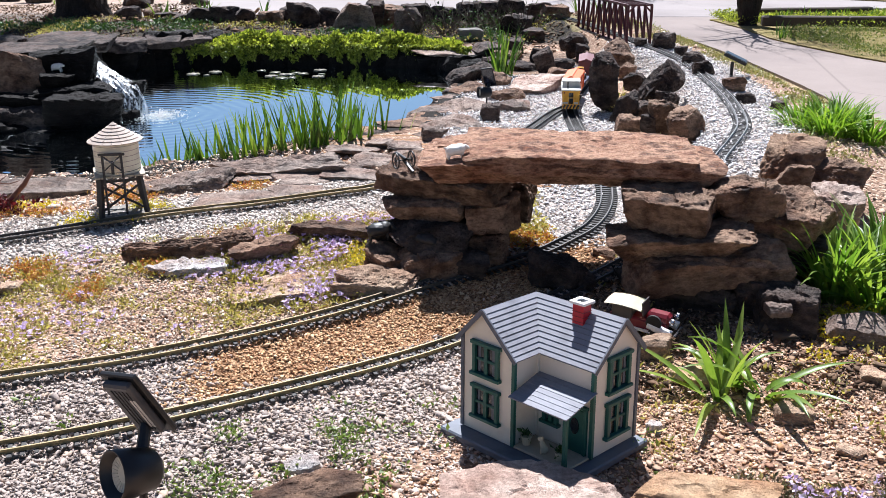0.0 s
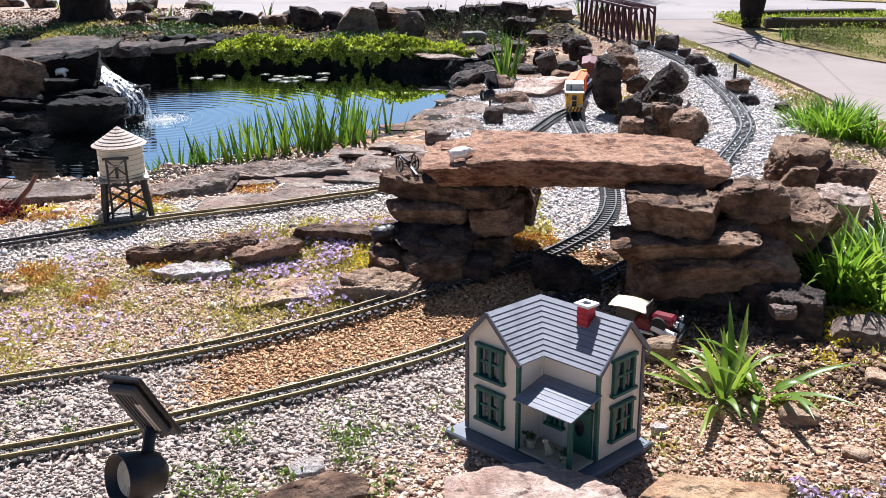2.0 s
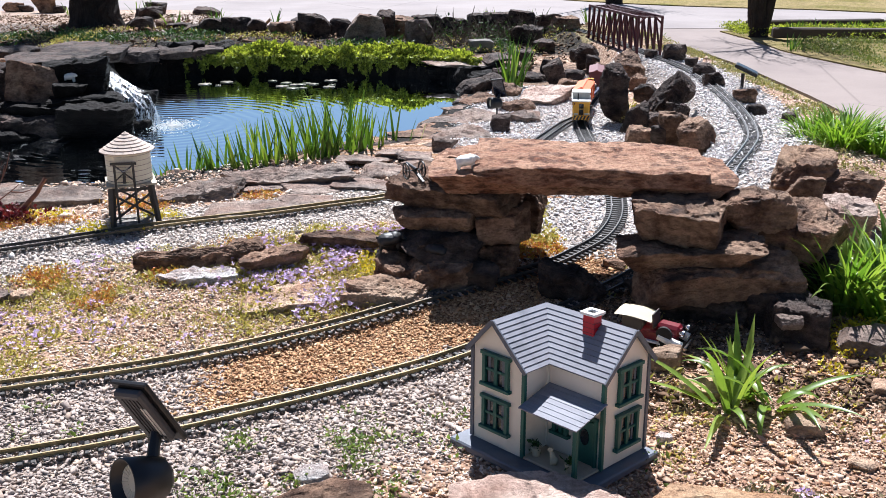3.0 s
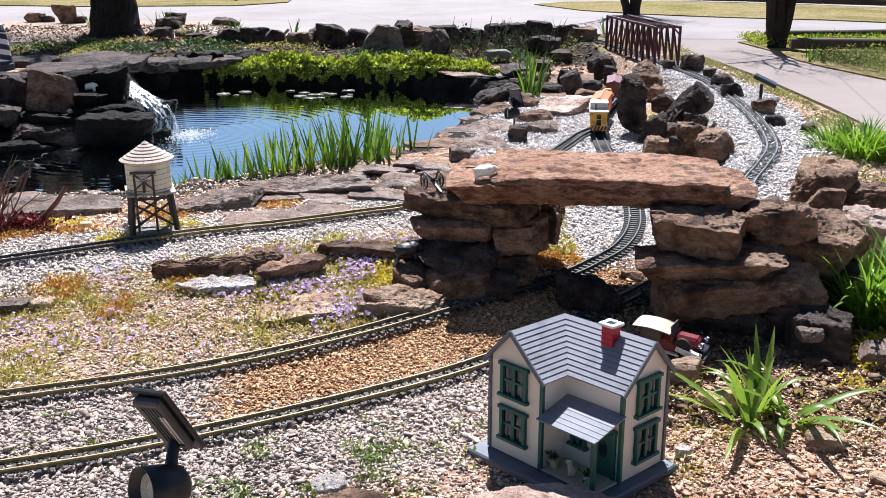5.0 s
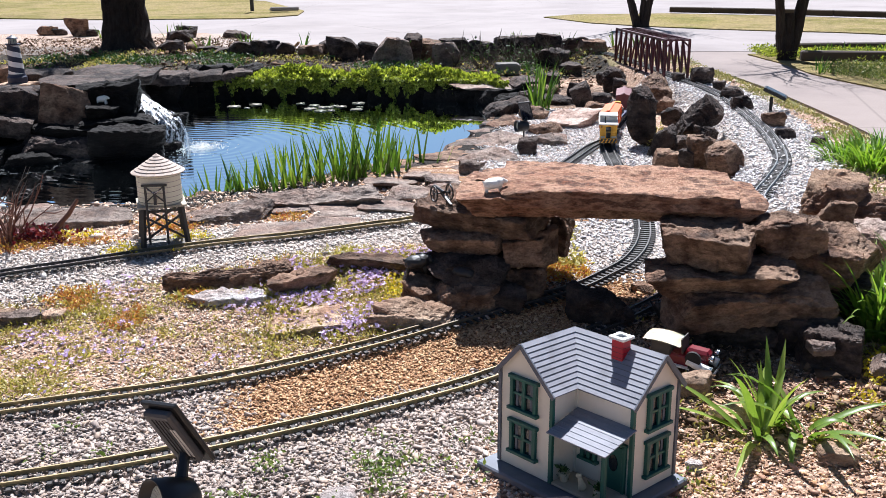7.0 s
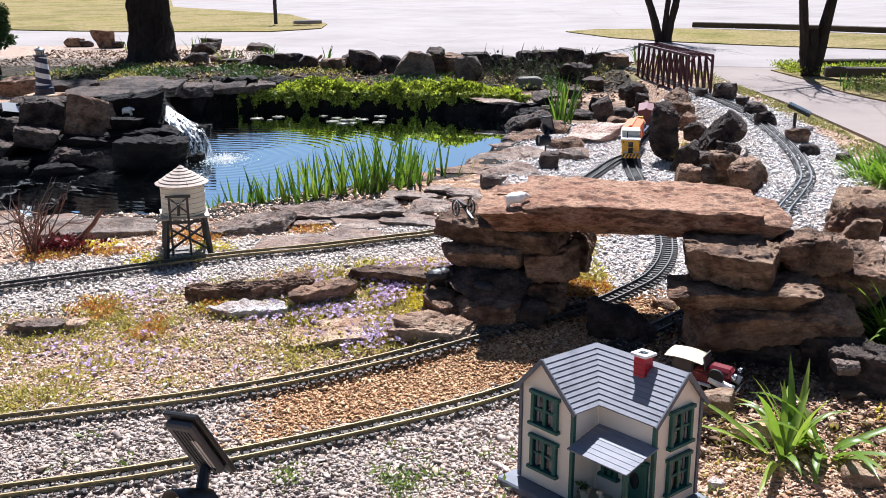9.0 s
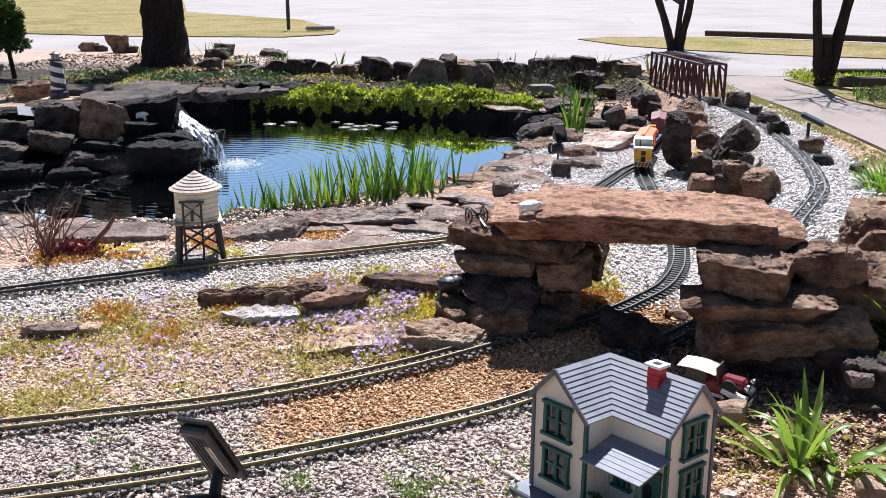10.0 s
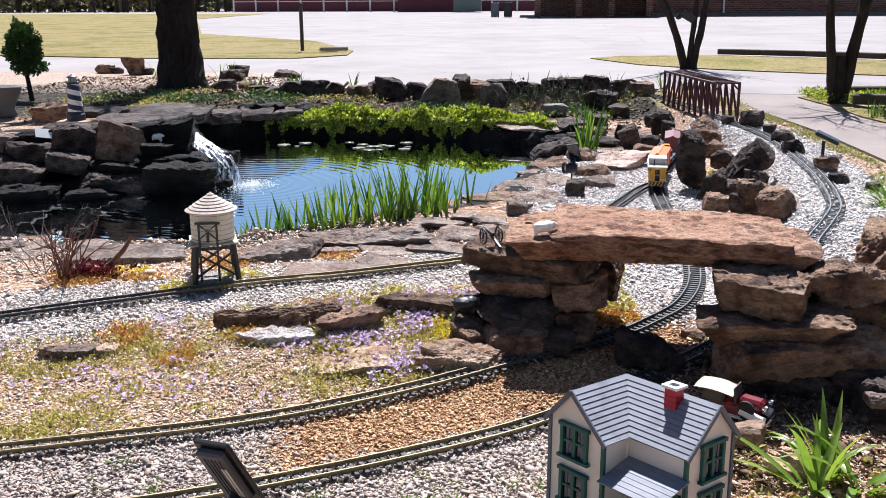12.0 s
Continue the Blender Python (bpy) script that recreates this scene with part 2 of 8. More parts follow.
BARK_CHIPS = pebble_material("reddish_brown_mulch_chips", [lin(190, 150, 124), lin(216, 182, 154), lin(146, 110, 90), lin(232, 206, 182), lin(116, 86, 70), lin(204, 166, 140), lin(224, 192, 166)])


def ground_material():
    n = Nodes("garden_soil_and_gravel")
    at = n.place(kind="Object")
    fine, cell = n.noise(at, 40, 6, 0.7), n.cells(at, 75)
    speck = n.node("SeparateColor")
    n.wire(cell.outputs["Color"], speck.inputs[0])
    soil = n.ramp(speck.outputs[0], [lin(116, 90, 74), lin(156, 126, 104), lin(134, 106, 88), lin(182, 154, 132), lin(198, 174, 152)], 0, 1)
    white = n.ramp(speck.outputs[0], [lin(144, 132, 124), lin(178, 166, 156), lin(160, 148, 139), lin(190, 178, 168)], 0, 1)
    tan = n.ramp(speck.outputs[0], [lin(104, 74, 54), lin(160, 122, 90), lin(132, 98, 70)], 0, 1)
    grass = n.ramp(n.noise(at, 9, 8, 0.75), [lin(92, 104, 52), lin(138, 140, 78), lin(170, 158, 104)], 0.32, 0.68)
    moss = n.ramp(fine, [lin(74, 78, 42), lin(120, 116, 66)], 0.35, 0.65)
    # mud taken near black: shade of overhang and far bank put into its colour
    shaded_mud = n.ramp(fine, [lin(22, 19, 17), lin(46, 40, 34)], 0.3, 0.7)
    colour = soil
    for name, c in (("moss", moss), ("shore", shaded_mud), ("white", white), ("tan", tan), ("lawn", grass)):
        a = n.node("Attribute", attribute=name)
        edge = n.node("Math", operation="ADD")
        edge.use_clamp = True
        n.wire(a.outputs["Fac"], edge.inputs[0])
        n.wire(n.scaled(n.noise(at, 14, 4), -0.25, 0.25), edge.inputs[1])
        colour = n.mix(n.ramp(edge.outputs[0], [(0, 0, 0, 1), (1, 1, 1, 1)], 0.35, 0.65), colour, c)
    colour = n.vary(colour, n.noise(at, 2.3, 5), 0.25)
    deep = n.ramp(cell.outputs["Distance"], [(1, 1, 1, 1), (0, 0, 0, 1)], 0.1, 0.9)
    return n.done(colour, 0.95, n.bump(fine, 0.5, 0.01, n.bump(deep, 0.9, 0.008)), spec=0.2)


def concrete_material(name="sunlit_concrete", shade=1.0):
    n = Nodes(name)
    at = n.place()
    colour = n.ramp(n.noise(at, 0.5, 6, 0.65), [lin(128, 119, 118), lin(140, 131, 129), lin(147, 138, 136)], 0.3, 0.7)
    stain = n.ramp(n.noise(at, 0.16, 6, 0.7), [(0.78, 0.76, 0.75, 1), (1, 1, 1, 1)], 0.38, 0.52)
    colour = n.mix(0.6, colour, stain, "MULTIPLY")
    crack = n.cells(at, 0.22, "DISTANCE_TO_EDGE")
    line = n.ramp(crack.outputs["Distance"], [(0.6, 0.58, 0.56, 1), (1, 1, 1, 1)], 0.0, 0.004)
    colour = n.mix(0.7, colour, line, "MULTIPLY")
    colour = n.vary(colour, n.noise(at, 55, 3), 0.08)
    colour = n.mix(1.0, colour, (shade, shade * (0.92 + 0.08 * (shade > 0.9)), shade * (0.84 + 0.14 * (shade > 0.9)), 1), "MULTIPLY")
    return n.done(colour, 0.9, n.bump(n.noise(at, 120, 3), 0.25, 0.003))


def water_material():
    n = Nodes("pond_water")
    at = n.place()
    rings = n.node("Mapping")
    rings.inputs["Location"].default_value = (1.96, -6.27, 0)
    n.wire(at, rings.inputs[0])
    wave = n.node("TexWave")
    wave.wave_type, wave.rings_direction = "RINGS", "Z"
    wave.inputs["Scale"].default_value, wave.inputs["Distortion"].default_value = 3.6, 3.0
    wave.inputs["Detail"].default_value, wave.inputs["Detail Scale"].default_value = 2, 1.2
    n.wire(rings.outputs[0], wave.inputs["Vector"])
    length = n.node("VectorMath", operation="LENGTH")
    n.wire(rings.outputs[0], length.inputs[0])
    fade = n.scaled(length.outputs["Value"], 0.22, 0.015, 0.2, 1.9)
    ripple = n.node("Bump")
    ripple.inputs["Distance"].default_value = 0.006
    n.wire(fade, ripple.inputs["Strength"]), n.wire(wave.outputs["Fac"], ripple.inputs["Height"])
    nm = n.bump(n.noise(n.place((1, 0.35, 1)), 5, 3), 0.05, 0.008, ripple.outputs[0])
    colour = n.ramp(n.noise(at, 1.2, 4), [lin(9, 11, 6), lin(18, 20, 10)], 0.3, 0.7)
    n.b.inputs["IOR"].default_value = 6.0
    n.b.inputs["Specular Tint"].default_value = (0.86, 0.95, 1.0, 1)
    return n.done(colour, 0.015, nm, spec=1.0)


GROUND, CONCRETE, WATER = ground_material(), concrete_material(), water_material()
# darker copy of the concrete: tree-crown shade over the path is in its colour
SHADED_CONCRETE = concrete_material("shaded_path_concrete", 0.88)


def falling_water():
    n = Nodes("white_falling_water")
    at = n.place((1, 1, 0.25))
    colour = n.ramp(n.noise(at, 60, 5, 0.7), [lin(200, 206, 214), lin(248, 250, 252)], 0.35, 0.65)
    n.b.inputs["Transmission Weight"].default_value = 0.35
    streak = n.ramp(n.noise(at, 45, 5, 0.75), [(0.03, 0.03, 0.03, 1), (0.95, 0.95, 0.95, 1)], 0.42, 0.60)
    n.wire(streak, n.b.inputs["Alpha"])
    return n.done(colour, 0.25, n.bump(n.noise(at, 70, 4), 0.6, 0.004))


FOAM = falling_water()


def darkened_rail(name, near, beyond, left=None):
    """Brass that darkens further back and, for some, further left; under the arch the dark colour stands for shade."""
    n = Nodes(name)
    at = n.place()
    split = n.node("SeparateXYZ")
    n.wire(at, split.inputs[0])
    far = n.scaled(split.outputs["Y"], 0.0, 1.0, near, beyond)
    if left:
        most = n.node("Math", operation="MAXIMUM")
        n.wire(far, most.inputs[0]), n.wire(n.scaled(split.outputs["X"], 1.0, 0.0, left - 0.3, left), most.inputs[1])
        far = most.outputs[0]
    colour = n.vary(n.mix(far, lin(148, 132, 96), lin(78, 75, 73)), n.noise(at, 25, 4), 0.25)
    return n.done(colour, 0.5, n.bump(n.noise(at, 80), 0.15, 0.001), 0.45)


# the first two rails carry the arch's shade in their colour
FRONT_RAIL = darkened_rail("front_brass_rail", 2.45, 2.75)
ARCH_SHADED_RAIL = darkened_rail("arch_shaded_brass_rail", 2.70, 2.95)
TOWER_RAIL = darkened_rail("part_dark_brass_rail", 4.0, 4.4, -1.15)
STEEL_RAIL = paint("grey_weathered_rail", lin(132, 130, 128), 0.38, 0.2, 25, 0.8)
SLEEPER = paint("black_plastic_sleeper", lin(46, 42, 40), 0.65, 0.25, 90)
WHITE_WALL = paint("cream_painted_wood", lin(224, 216, 200), 0.6, 0.05, 30, dirt=lin(196, 186, 168))
GREEN_PAINT = paint("dark_green_paint", lin(26, 84, 74), 0.5, 0.14, 60)
ROOF_PAINT = paint("pale_grey_roof_paint", lin(134, 134, 141), 0.72, 0.18, 45, dirt=lin(92, 92, 98), spec=0.3)
SLATE_PAINT = paint("slate_grey_paint", lin(92, 96, 106), 0.5, 0.1, 40)
PORCH_WOOD = paint("grey_porch_boards", lin(172, 160, 140), 0.7, 0.14, 50)
RED_PAINT = paint("red_chimney_paint", lin(176, 26, 40), 0.45, 0.12, 60)
PLAIN_WHITE = paint("white_paint", lin(232, 230, 226), 0.5, 0.05, 40)
CREAM_TANK = paint("cream_tank_staves", lin(226, 216, 192), 0.6, 0.06, 30, dirt=lin(180, 164, 136))
SHINGLE = paint("faded_brown_shingles", lin(176, 160, 148), 0.8, 0.18, 60, dirt=lin(128, 108, 94))
DARK_WOOD = paint("dark_stained_timber", lin(62, 57, 54), 0.7, 0.2, 40)
TIMBER = paint("weathered_landscape_timber", lin(74, 62, 52), 0.85, 0.25, 8)
BLACK_PLASTIC = paint("black_plastic", lin(24, 24, 26), 0.42, 0.2, 60)
GREY_PLASTIC = paint("grey_plastic_back", lin(66, 66, 68), 0.5, 0.2, 40)
SOLAR_CELL = paint("dark_blue_solar_cell", lin(20, 24, 38), 0.15, 0.1, 60, spec=0.7)
LAMP_LENS = paint("frosted_lamp_lens", lin(190, 188, 172), 0.3, 0.06, 50)
MAROON = paint("maroon_steel_paint", lin(72, 15, 28), 0.5, 0.18, 30)
CAR_MAROON = paint("faded_maroon_car_paint", lin(104, 58, 60), 0.6, 0.2, 30)
CAR_YELLOW = paint("yellow_car_paint", lin(232, 172, 50), 0.45, 0.1, 50)
CAR_ORANGE = paint("orange_car_paint", lin(226, 104, 46), 0.5, 0.1, 50)
CAR_GREY = paint("light_grey_roof", lin(196, 192, 184), 0.55, 0.1, 40)
CAR_BLUE = paint("dark_blue_car_paint", lin(40, 52, 84), 0.5, 0.15, 40)
CAR_RED = paint("dark_red_enamel", lin(104, 14, 28), 0.35, 0.12, 60)
CHROME = paint("chrome", lin(210, 210, 212), 0.2, 0.05, 60, 0.95)
RUBBER = paint("black_rubber", lin(26, 25, 25), 0.75, 0.2, 90)
DARK_GLASS = paint("dark_window_glass", lin(30, 36, 42), 0.08, 0.1, 30, spec=0.7)
FIGURE_WHITE = paint("white_figurine", lin(226, 222, 214), 0.6, 0.08, 60)
FIGURE_BLACK = paint("black_figurine", lin(30, 28, 28), 0.5, 0.15, 60)
FIGURE_TAN = paint("tan_figurine", lin(196, 184, 156), 0.6, 0.1, 60)
NAVY = paint("navy_blue_paint", lin(38, 42, 62), 0.5, 0.12, 30)
PLANTER = paint("grey_concrete_planter", lin(118, 113, 106), 0.9, 0.12, 12)
BARK = rock_material("rough_tree_bark", [lin(30, 26, 24), lin(62, 54, 48), lin(44, 38, 34)], 16, 0.12, 0.95)
SHRUB_TWIG = paint("dry_brown_twigs", lin(92, 78, 66), 0.85, 0.2, 40)
TWIG = paint("reddish_brown_twigs", lin(112, 76, 62), 0.8, 0.2, 40)
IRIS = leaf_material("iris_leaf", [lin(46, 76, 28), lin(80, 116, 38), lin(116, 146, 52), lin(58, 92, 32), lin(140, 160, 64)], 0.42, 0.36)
# brighter copy of the iris leaf, with sunlight put into its colour
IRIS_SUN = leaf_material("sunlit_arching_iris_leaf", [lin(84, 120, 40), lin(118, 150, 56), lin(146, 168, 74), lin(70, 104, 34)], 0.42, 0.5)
LILY = leaf_material("broad_lily_leaf", [lin(92, 122, 46), lin(118, 146, 58), lin(146, 166, 76), lin(104, 128, 50)], 0.36, 0.45)
GRASSY = leaf_material("bright_grass_blade", [lin(70, 112, 30), lin(112, 150, 42), lin(140, 168, 60), lin(90, 126, 36)], 0.5, 0.45)
COVER = leaf_material("bright_ground_cover_leaf", [lin(66, 84, 30), lin(150, 164, 56), lin(208, 214, 96), lin(48, 62, 24), lin(180, 190, 70), lin(110, 126, 44)], 0.6, 0.45)
BED_GREEN = leaf_material("dull_bed_leaf", [lin(70, 86, 40), lin(104, 120, 56), lin(138, 144, 82), lin(84, 92, 48)], 0.6, 0.35)
FRONT_WEED = leaf_material("fresh_weed_leaf", [lin(84, 106, 50), lin(112, 134, 66), lin(136, 152, 84), lin(100, 116, 56)], 0.5, 0.4)
DRY_WEED = leaf_material("dry_verge_weed", [lin(132, 132, 78), lin(168, 160, 112), lin(112, 116, 64), lin(188, 176, 134)], 0.6, 0.30)
WEED = leaf_material("garden_weed_leaf", [lin(134, 134, 62), lin(178, 168, 92), lin(204, 190, 120), lin(152, 142, 78), lin(196, 172, 124)], 0.55, 0.40)
MAT_LEAF = leaf_material("dull_phlox_mat_leaf", [lin(82, 84, 58), lin(112, 108, 74), lin(96, 72, 66), lin(130, 124, 84)], 0.6, 0.3)
PHLOX = leaf_material("lilac_phlox_petal", [lin(200, 172, 224), lin(222, 202, 240), lin(184, 152, 212), lin(236, 222, 246)], 0.6, 0.3)
SEDUM = leaf_material("yellow_orange_sedum", [lin(200, 150, 62), lin(220, 188, 84), lin(176, 106, 62), lin(202, 128, 84), lin(150, 140, 70)], 0.6, 0.25)
YELLOW = leaf_material("yellow_green_sedum_flower", [lin(214, 190, 40), lin(232, 206, 60), lin(176, 176, 60)], 0.6, 0.25)
CRIMSON = leaf_material("crimson_leaf", [lin(80, 20, 30), lin(116, 30, 42), lin(60, 16, 24)], 0.5, 0.3)
CONIFER = leaf_material("dark_conifer_spray", [lin(40, 66, 30), lin(64, 92, 40), lin(84, 110, 52)], 0.6, 0.2)
WOODS = leaf_material("far_woodland_leaf", [lin(74, 70, 50), lin(116, 108, 80), lin(140, 126, 98), lin(88, 90, 56)], 0.8, 0.2)
PAD = leaf_material("pale_lily_pad", [lin(96, 98, 76), lin(136, 128, 116), lin(72, 78, 52)], 0.4, 0.1)


# ---------------------------------------------------------------- mesh tools
rng = np.random.default_rng(7)


def mesh_of(name, verts, faces, material, smooth_shade=False):
    m = bpy.data.meshes.new(name)
    m.from_pydata([tuple(v) for v in verts], [], [tuple(f) for f in faces])
    m.materials.append(material)
    if smooth_shade:
        m.polygons.foreach_set("use_smooth", np.ones(len(m.polygons), bool))
    return m


def quick_mesh(name, verts, faces, material, smooth_shade=False):
    """A large mesh from arrays; all faces have the same number of corners."""
    m = bpy.data.meshes.new(name)
    k, n = faces.shape[1], len(faces)
    m.vertices.add(len(verts))
    m.vertices.foreach_set("co", np.ascontiguousarray(verts, np.float32).ravel())
    m.loops.add(n * k)
    m.loops.foreach_set("vertex_index", np.ascontiguousarray(faces, np.int32).ravel())
    m.polygons.add(n)
    m.polygons.foreach_set("loop_start", np.arange(0, n * k, k, dtype=np.int32))
    if smooth_shade:
        m.polygons.foreach_set("use_smooth", np.ones(n, bool))
    m.update(calc_edges=True)
    m.materials.append(material)
    return m


def put(name, data, parent=None, m=None, label=""):
    ob = new(name, data)
    if m is not None:
        ob.matrix_basis = m
    if parent is not None:
        ob.parent = parent
    if label:
        ob["label"] = label
    return ob


def part(name, bm, material, parent, label="", m=None, smooth_shade=False):
    data = bpy.data.meshes.new(name)
    bm.to_mesh(data)
    bm.free()
    data.materials.append(material)
    if smooth_shade:
        data.polygons.foreach_set("use_smooth", np.ones(len(data.polygons), bool))
    return put(name, data, parent, m, label)


def thing(name, m, label, category, group="", kind=""):
    return tagged(put(name, None, None, m), label, category, group, kind)


def box(size, at=(0, 0, 0), turn=(0, 0, 0), bevel=0.0, bm=None):
    """A block with its edges taken off; at is its centre."""
    bm = bm or bmesh.new()
    made = bmesh.ops.create_cube(bm, size=1)["verts"]
    bmesh.ops.scale(bm, vec=size, verts=made)
    if bevel:
        edges = list({e for v in made for e in v.link_edges})
        made = list({v for f in bmesh.ops.bevel(bm, geom=edges, offset=bevel, segments=1, affect="EDGES")["faces"] for v in f.verts} | {v for v in made if v.is_valid})
    bmesh.ops.transform(bm, matrix=pose(*at, *turn), verts=made)
    return bm


def rod(a, b, r0, r1=None, sides=8, bm=None):
    """A round bar from a to b."""
    bm = bm or bmesh.new()
    a, b = Vector(a), Vector(b)
    made = bmesh.ops.create_cone(bm, cap_ends=True, segments=sides, radius1=r0, radius2=r0 if r1 is None else r1, depth=(b - a).length)["verts"]
    bmesh.ops.transform(bm, matrix=Matrix.Translation((a + b) / 2) @ (b - a).to_track_quat("Z", "Y").to_matrix().to_4x4(), verts=made)
    return bm


def bar(a, b, w, t, bm=None, bevel=0.0):
    """A squared bar from a to b, w wide and t thick."""
    a, b = Vector(a), Vector(b)
    bm = bm or bmesh.new()
    made = bmesh.ops.create_cube(bm, size=1)["verts"]
    bmesh.ops.scale(bm, vec=(w, t, (b - a).length), verts=made)
    if bevel:
        edges = list({e for v in made for e in v.link_edges})
        made = list({v for f in bmesh.ops.bevel(bm, geom=edges, offset=bevel, segments=1, affect="EDGES")["faces"] for v in f.verts} | {v for v in made if v.is_valid})
    bmesh.ops.transform(bm, matrix=Matrix.Translation((a + b) / 2) @ (b - a).to_track_quat("Z", "Y").to_matrix().to_4x4(), verts=made)
    return bm


def slab(outline, thick, bm=None):
    """A plate: a 3D outline in one plane, thickened along its normal."""
    bm = bm or bmesh.new()
    vs = [bm.verts.new(p) for p in outline]
    f = bm.faces.new(vs)
    f.normal_update()
    n = f.normal.copy()
    low = [bm.verts.new(v.co - n * thick) for v in vs]
    bm.faces.new(low[::-1])
    for i in range(len(vs)):
        j = (i + 1) % len(vs)
        bm.faces.new((vs[j], vs[i], low[i], low[j]))
    return bm


def lathe(profile, sides=24, bm=None):
    """A turned shape: (radius, height) pairs from bottom to top."""
    bm = bm or bmesh.new()
    rings = []
    for r, z in profile:
        rings.append([bm.verts.new((r * math.cos(2 * math.pi * k / sides), r * math.sin(2 * math.pi * k / sides), z)) for k in range(sides)])
    for lo, hi in zip(rings, rings[1:]):
        for k in range(sides):
            bm.faces.new((lo[k], lo[(k + 1) % sides], hi[(k + 1) % sides], hi[k]))
    bm.faces.new(rings[0][::-1]), bm.faces.new(rings[-1])
    return bm


def hoop(r0, r1, thick, sides=28):
    """A flat ring with a hole through it."""
    bm = lathe([(r0, -thick), (r1, -thick), (r1, thick), (r0, thick)], sides)
    bmesh.ops.delete(bm, geom=[f for f in bm.faces if len(f.verts) > 4], context="FACES_ONLY")
    rim = [e for e in bm.edges if e.is_boundary]
    bmesh.ops.bridge_loops(bm, edges=rim)
    return bm


def tube(points, radii, sides=7):
    """Vertices and faces of a tapered, bent limb."""
    points = [Vector(p) for p in points]
    verts, faces = [], []
    for i, (p, r) in enumerate(zip(points, radii)):
        d = (points[min(i + 1, len(points) - 1)] - points[max(i - 1, 0)]).normalized()
        q = d.to_track_quat("Z", "Y")
        for k in range(sides):
            a = 2 * math.pi * k / sides
            verts.append(p + q @ Vector((r * math.cos(a), r * math.sin(a), 0)))
    for i in range(len(points) - 1):
        for k in range(sides):
            a, b = i * sides + k, i * sides + (k + 1) % sides
            faces.append((a, b, b + sides, a + sides))
    return verts, faces


def joined(pieces):
    verts, faces = [], []
    for v, f in pieces:
        n = len(verts)
        verts.extend(v)
        faces.extend(tuple(i + n for i in face) for face in f)
    return verts, faces


def ico(level):
    bm = bmesh.new()
    bmesh.ops.create_icosphere(bm, subdivisions=level, radius=1)
    v = np.array([x.co[:] for x in bm.verts])
    f = np.array([[c.index for c in x.verts] for x in bm.faces])
    bm.free()
    return v, f


ICO = {k: ico(k) for k in (1, 2, 3, 4, 5)}


ICO[6] = ico(6)


def lattice(p, seed):
    """Smooth noise between -1 and 1 at many points at once."""
    cell = np.floor(p).astype(np.int64)
    f = p - cell
    f = f * f * (3 - 2 * f)
    total = np.zeros(len(p))
    for dx in (0, 1):
        for dy in (0, 1):
            for dz in (0, 1):
                n = (cell[:, 0] + dx) * 374761393 + (cell[:, 1] + dy) * 668265263 + (cell[:, 2] + dz) * 2147483647 + seed * 1274126177
                n = ((n ^ (n >> 13)) * 1103515245) & 0xFFFFFFFF
                n = ((n ^ (n >> 16)) * 2654435761) & 0xFFFFFFFF
                w = np.abs(1 - dx - f[:, 0]) * np.abs(1 - dy - f[:, 1]) * np.abs(1 - dz - f[:, 2])
                total += w * ((n >> 8) / float(1 << 24))
    return total * 2 - 1


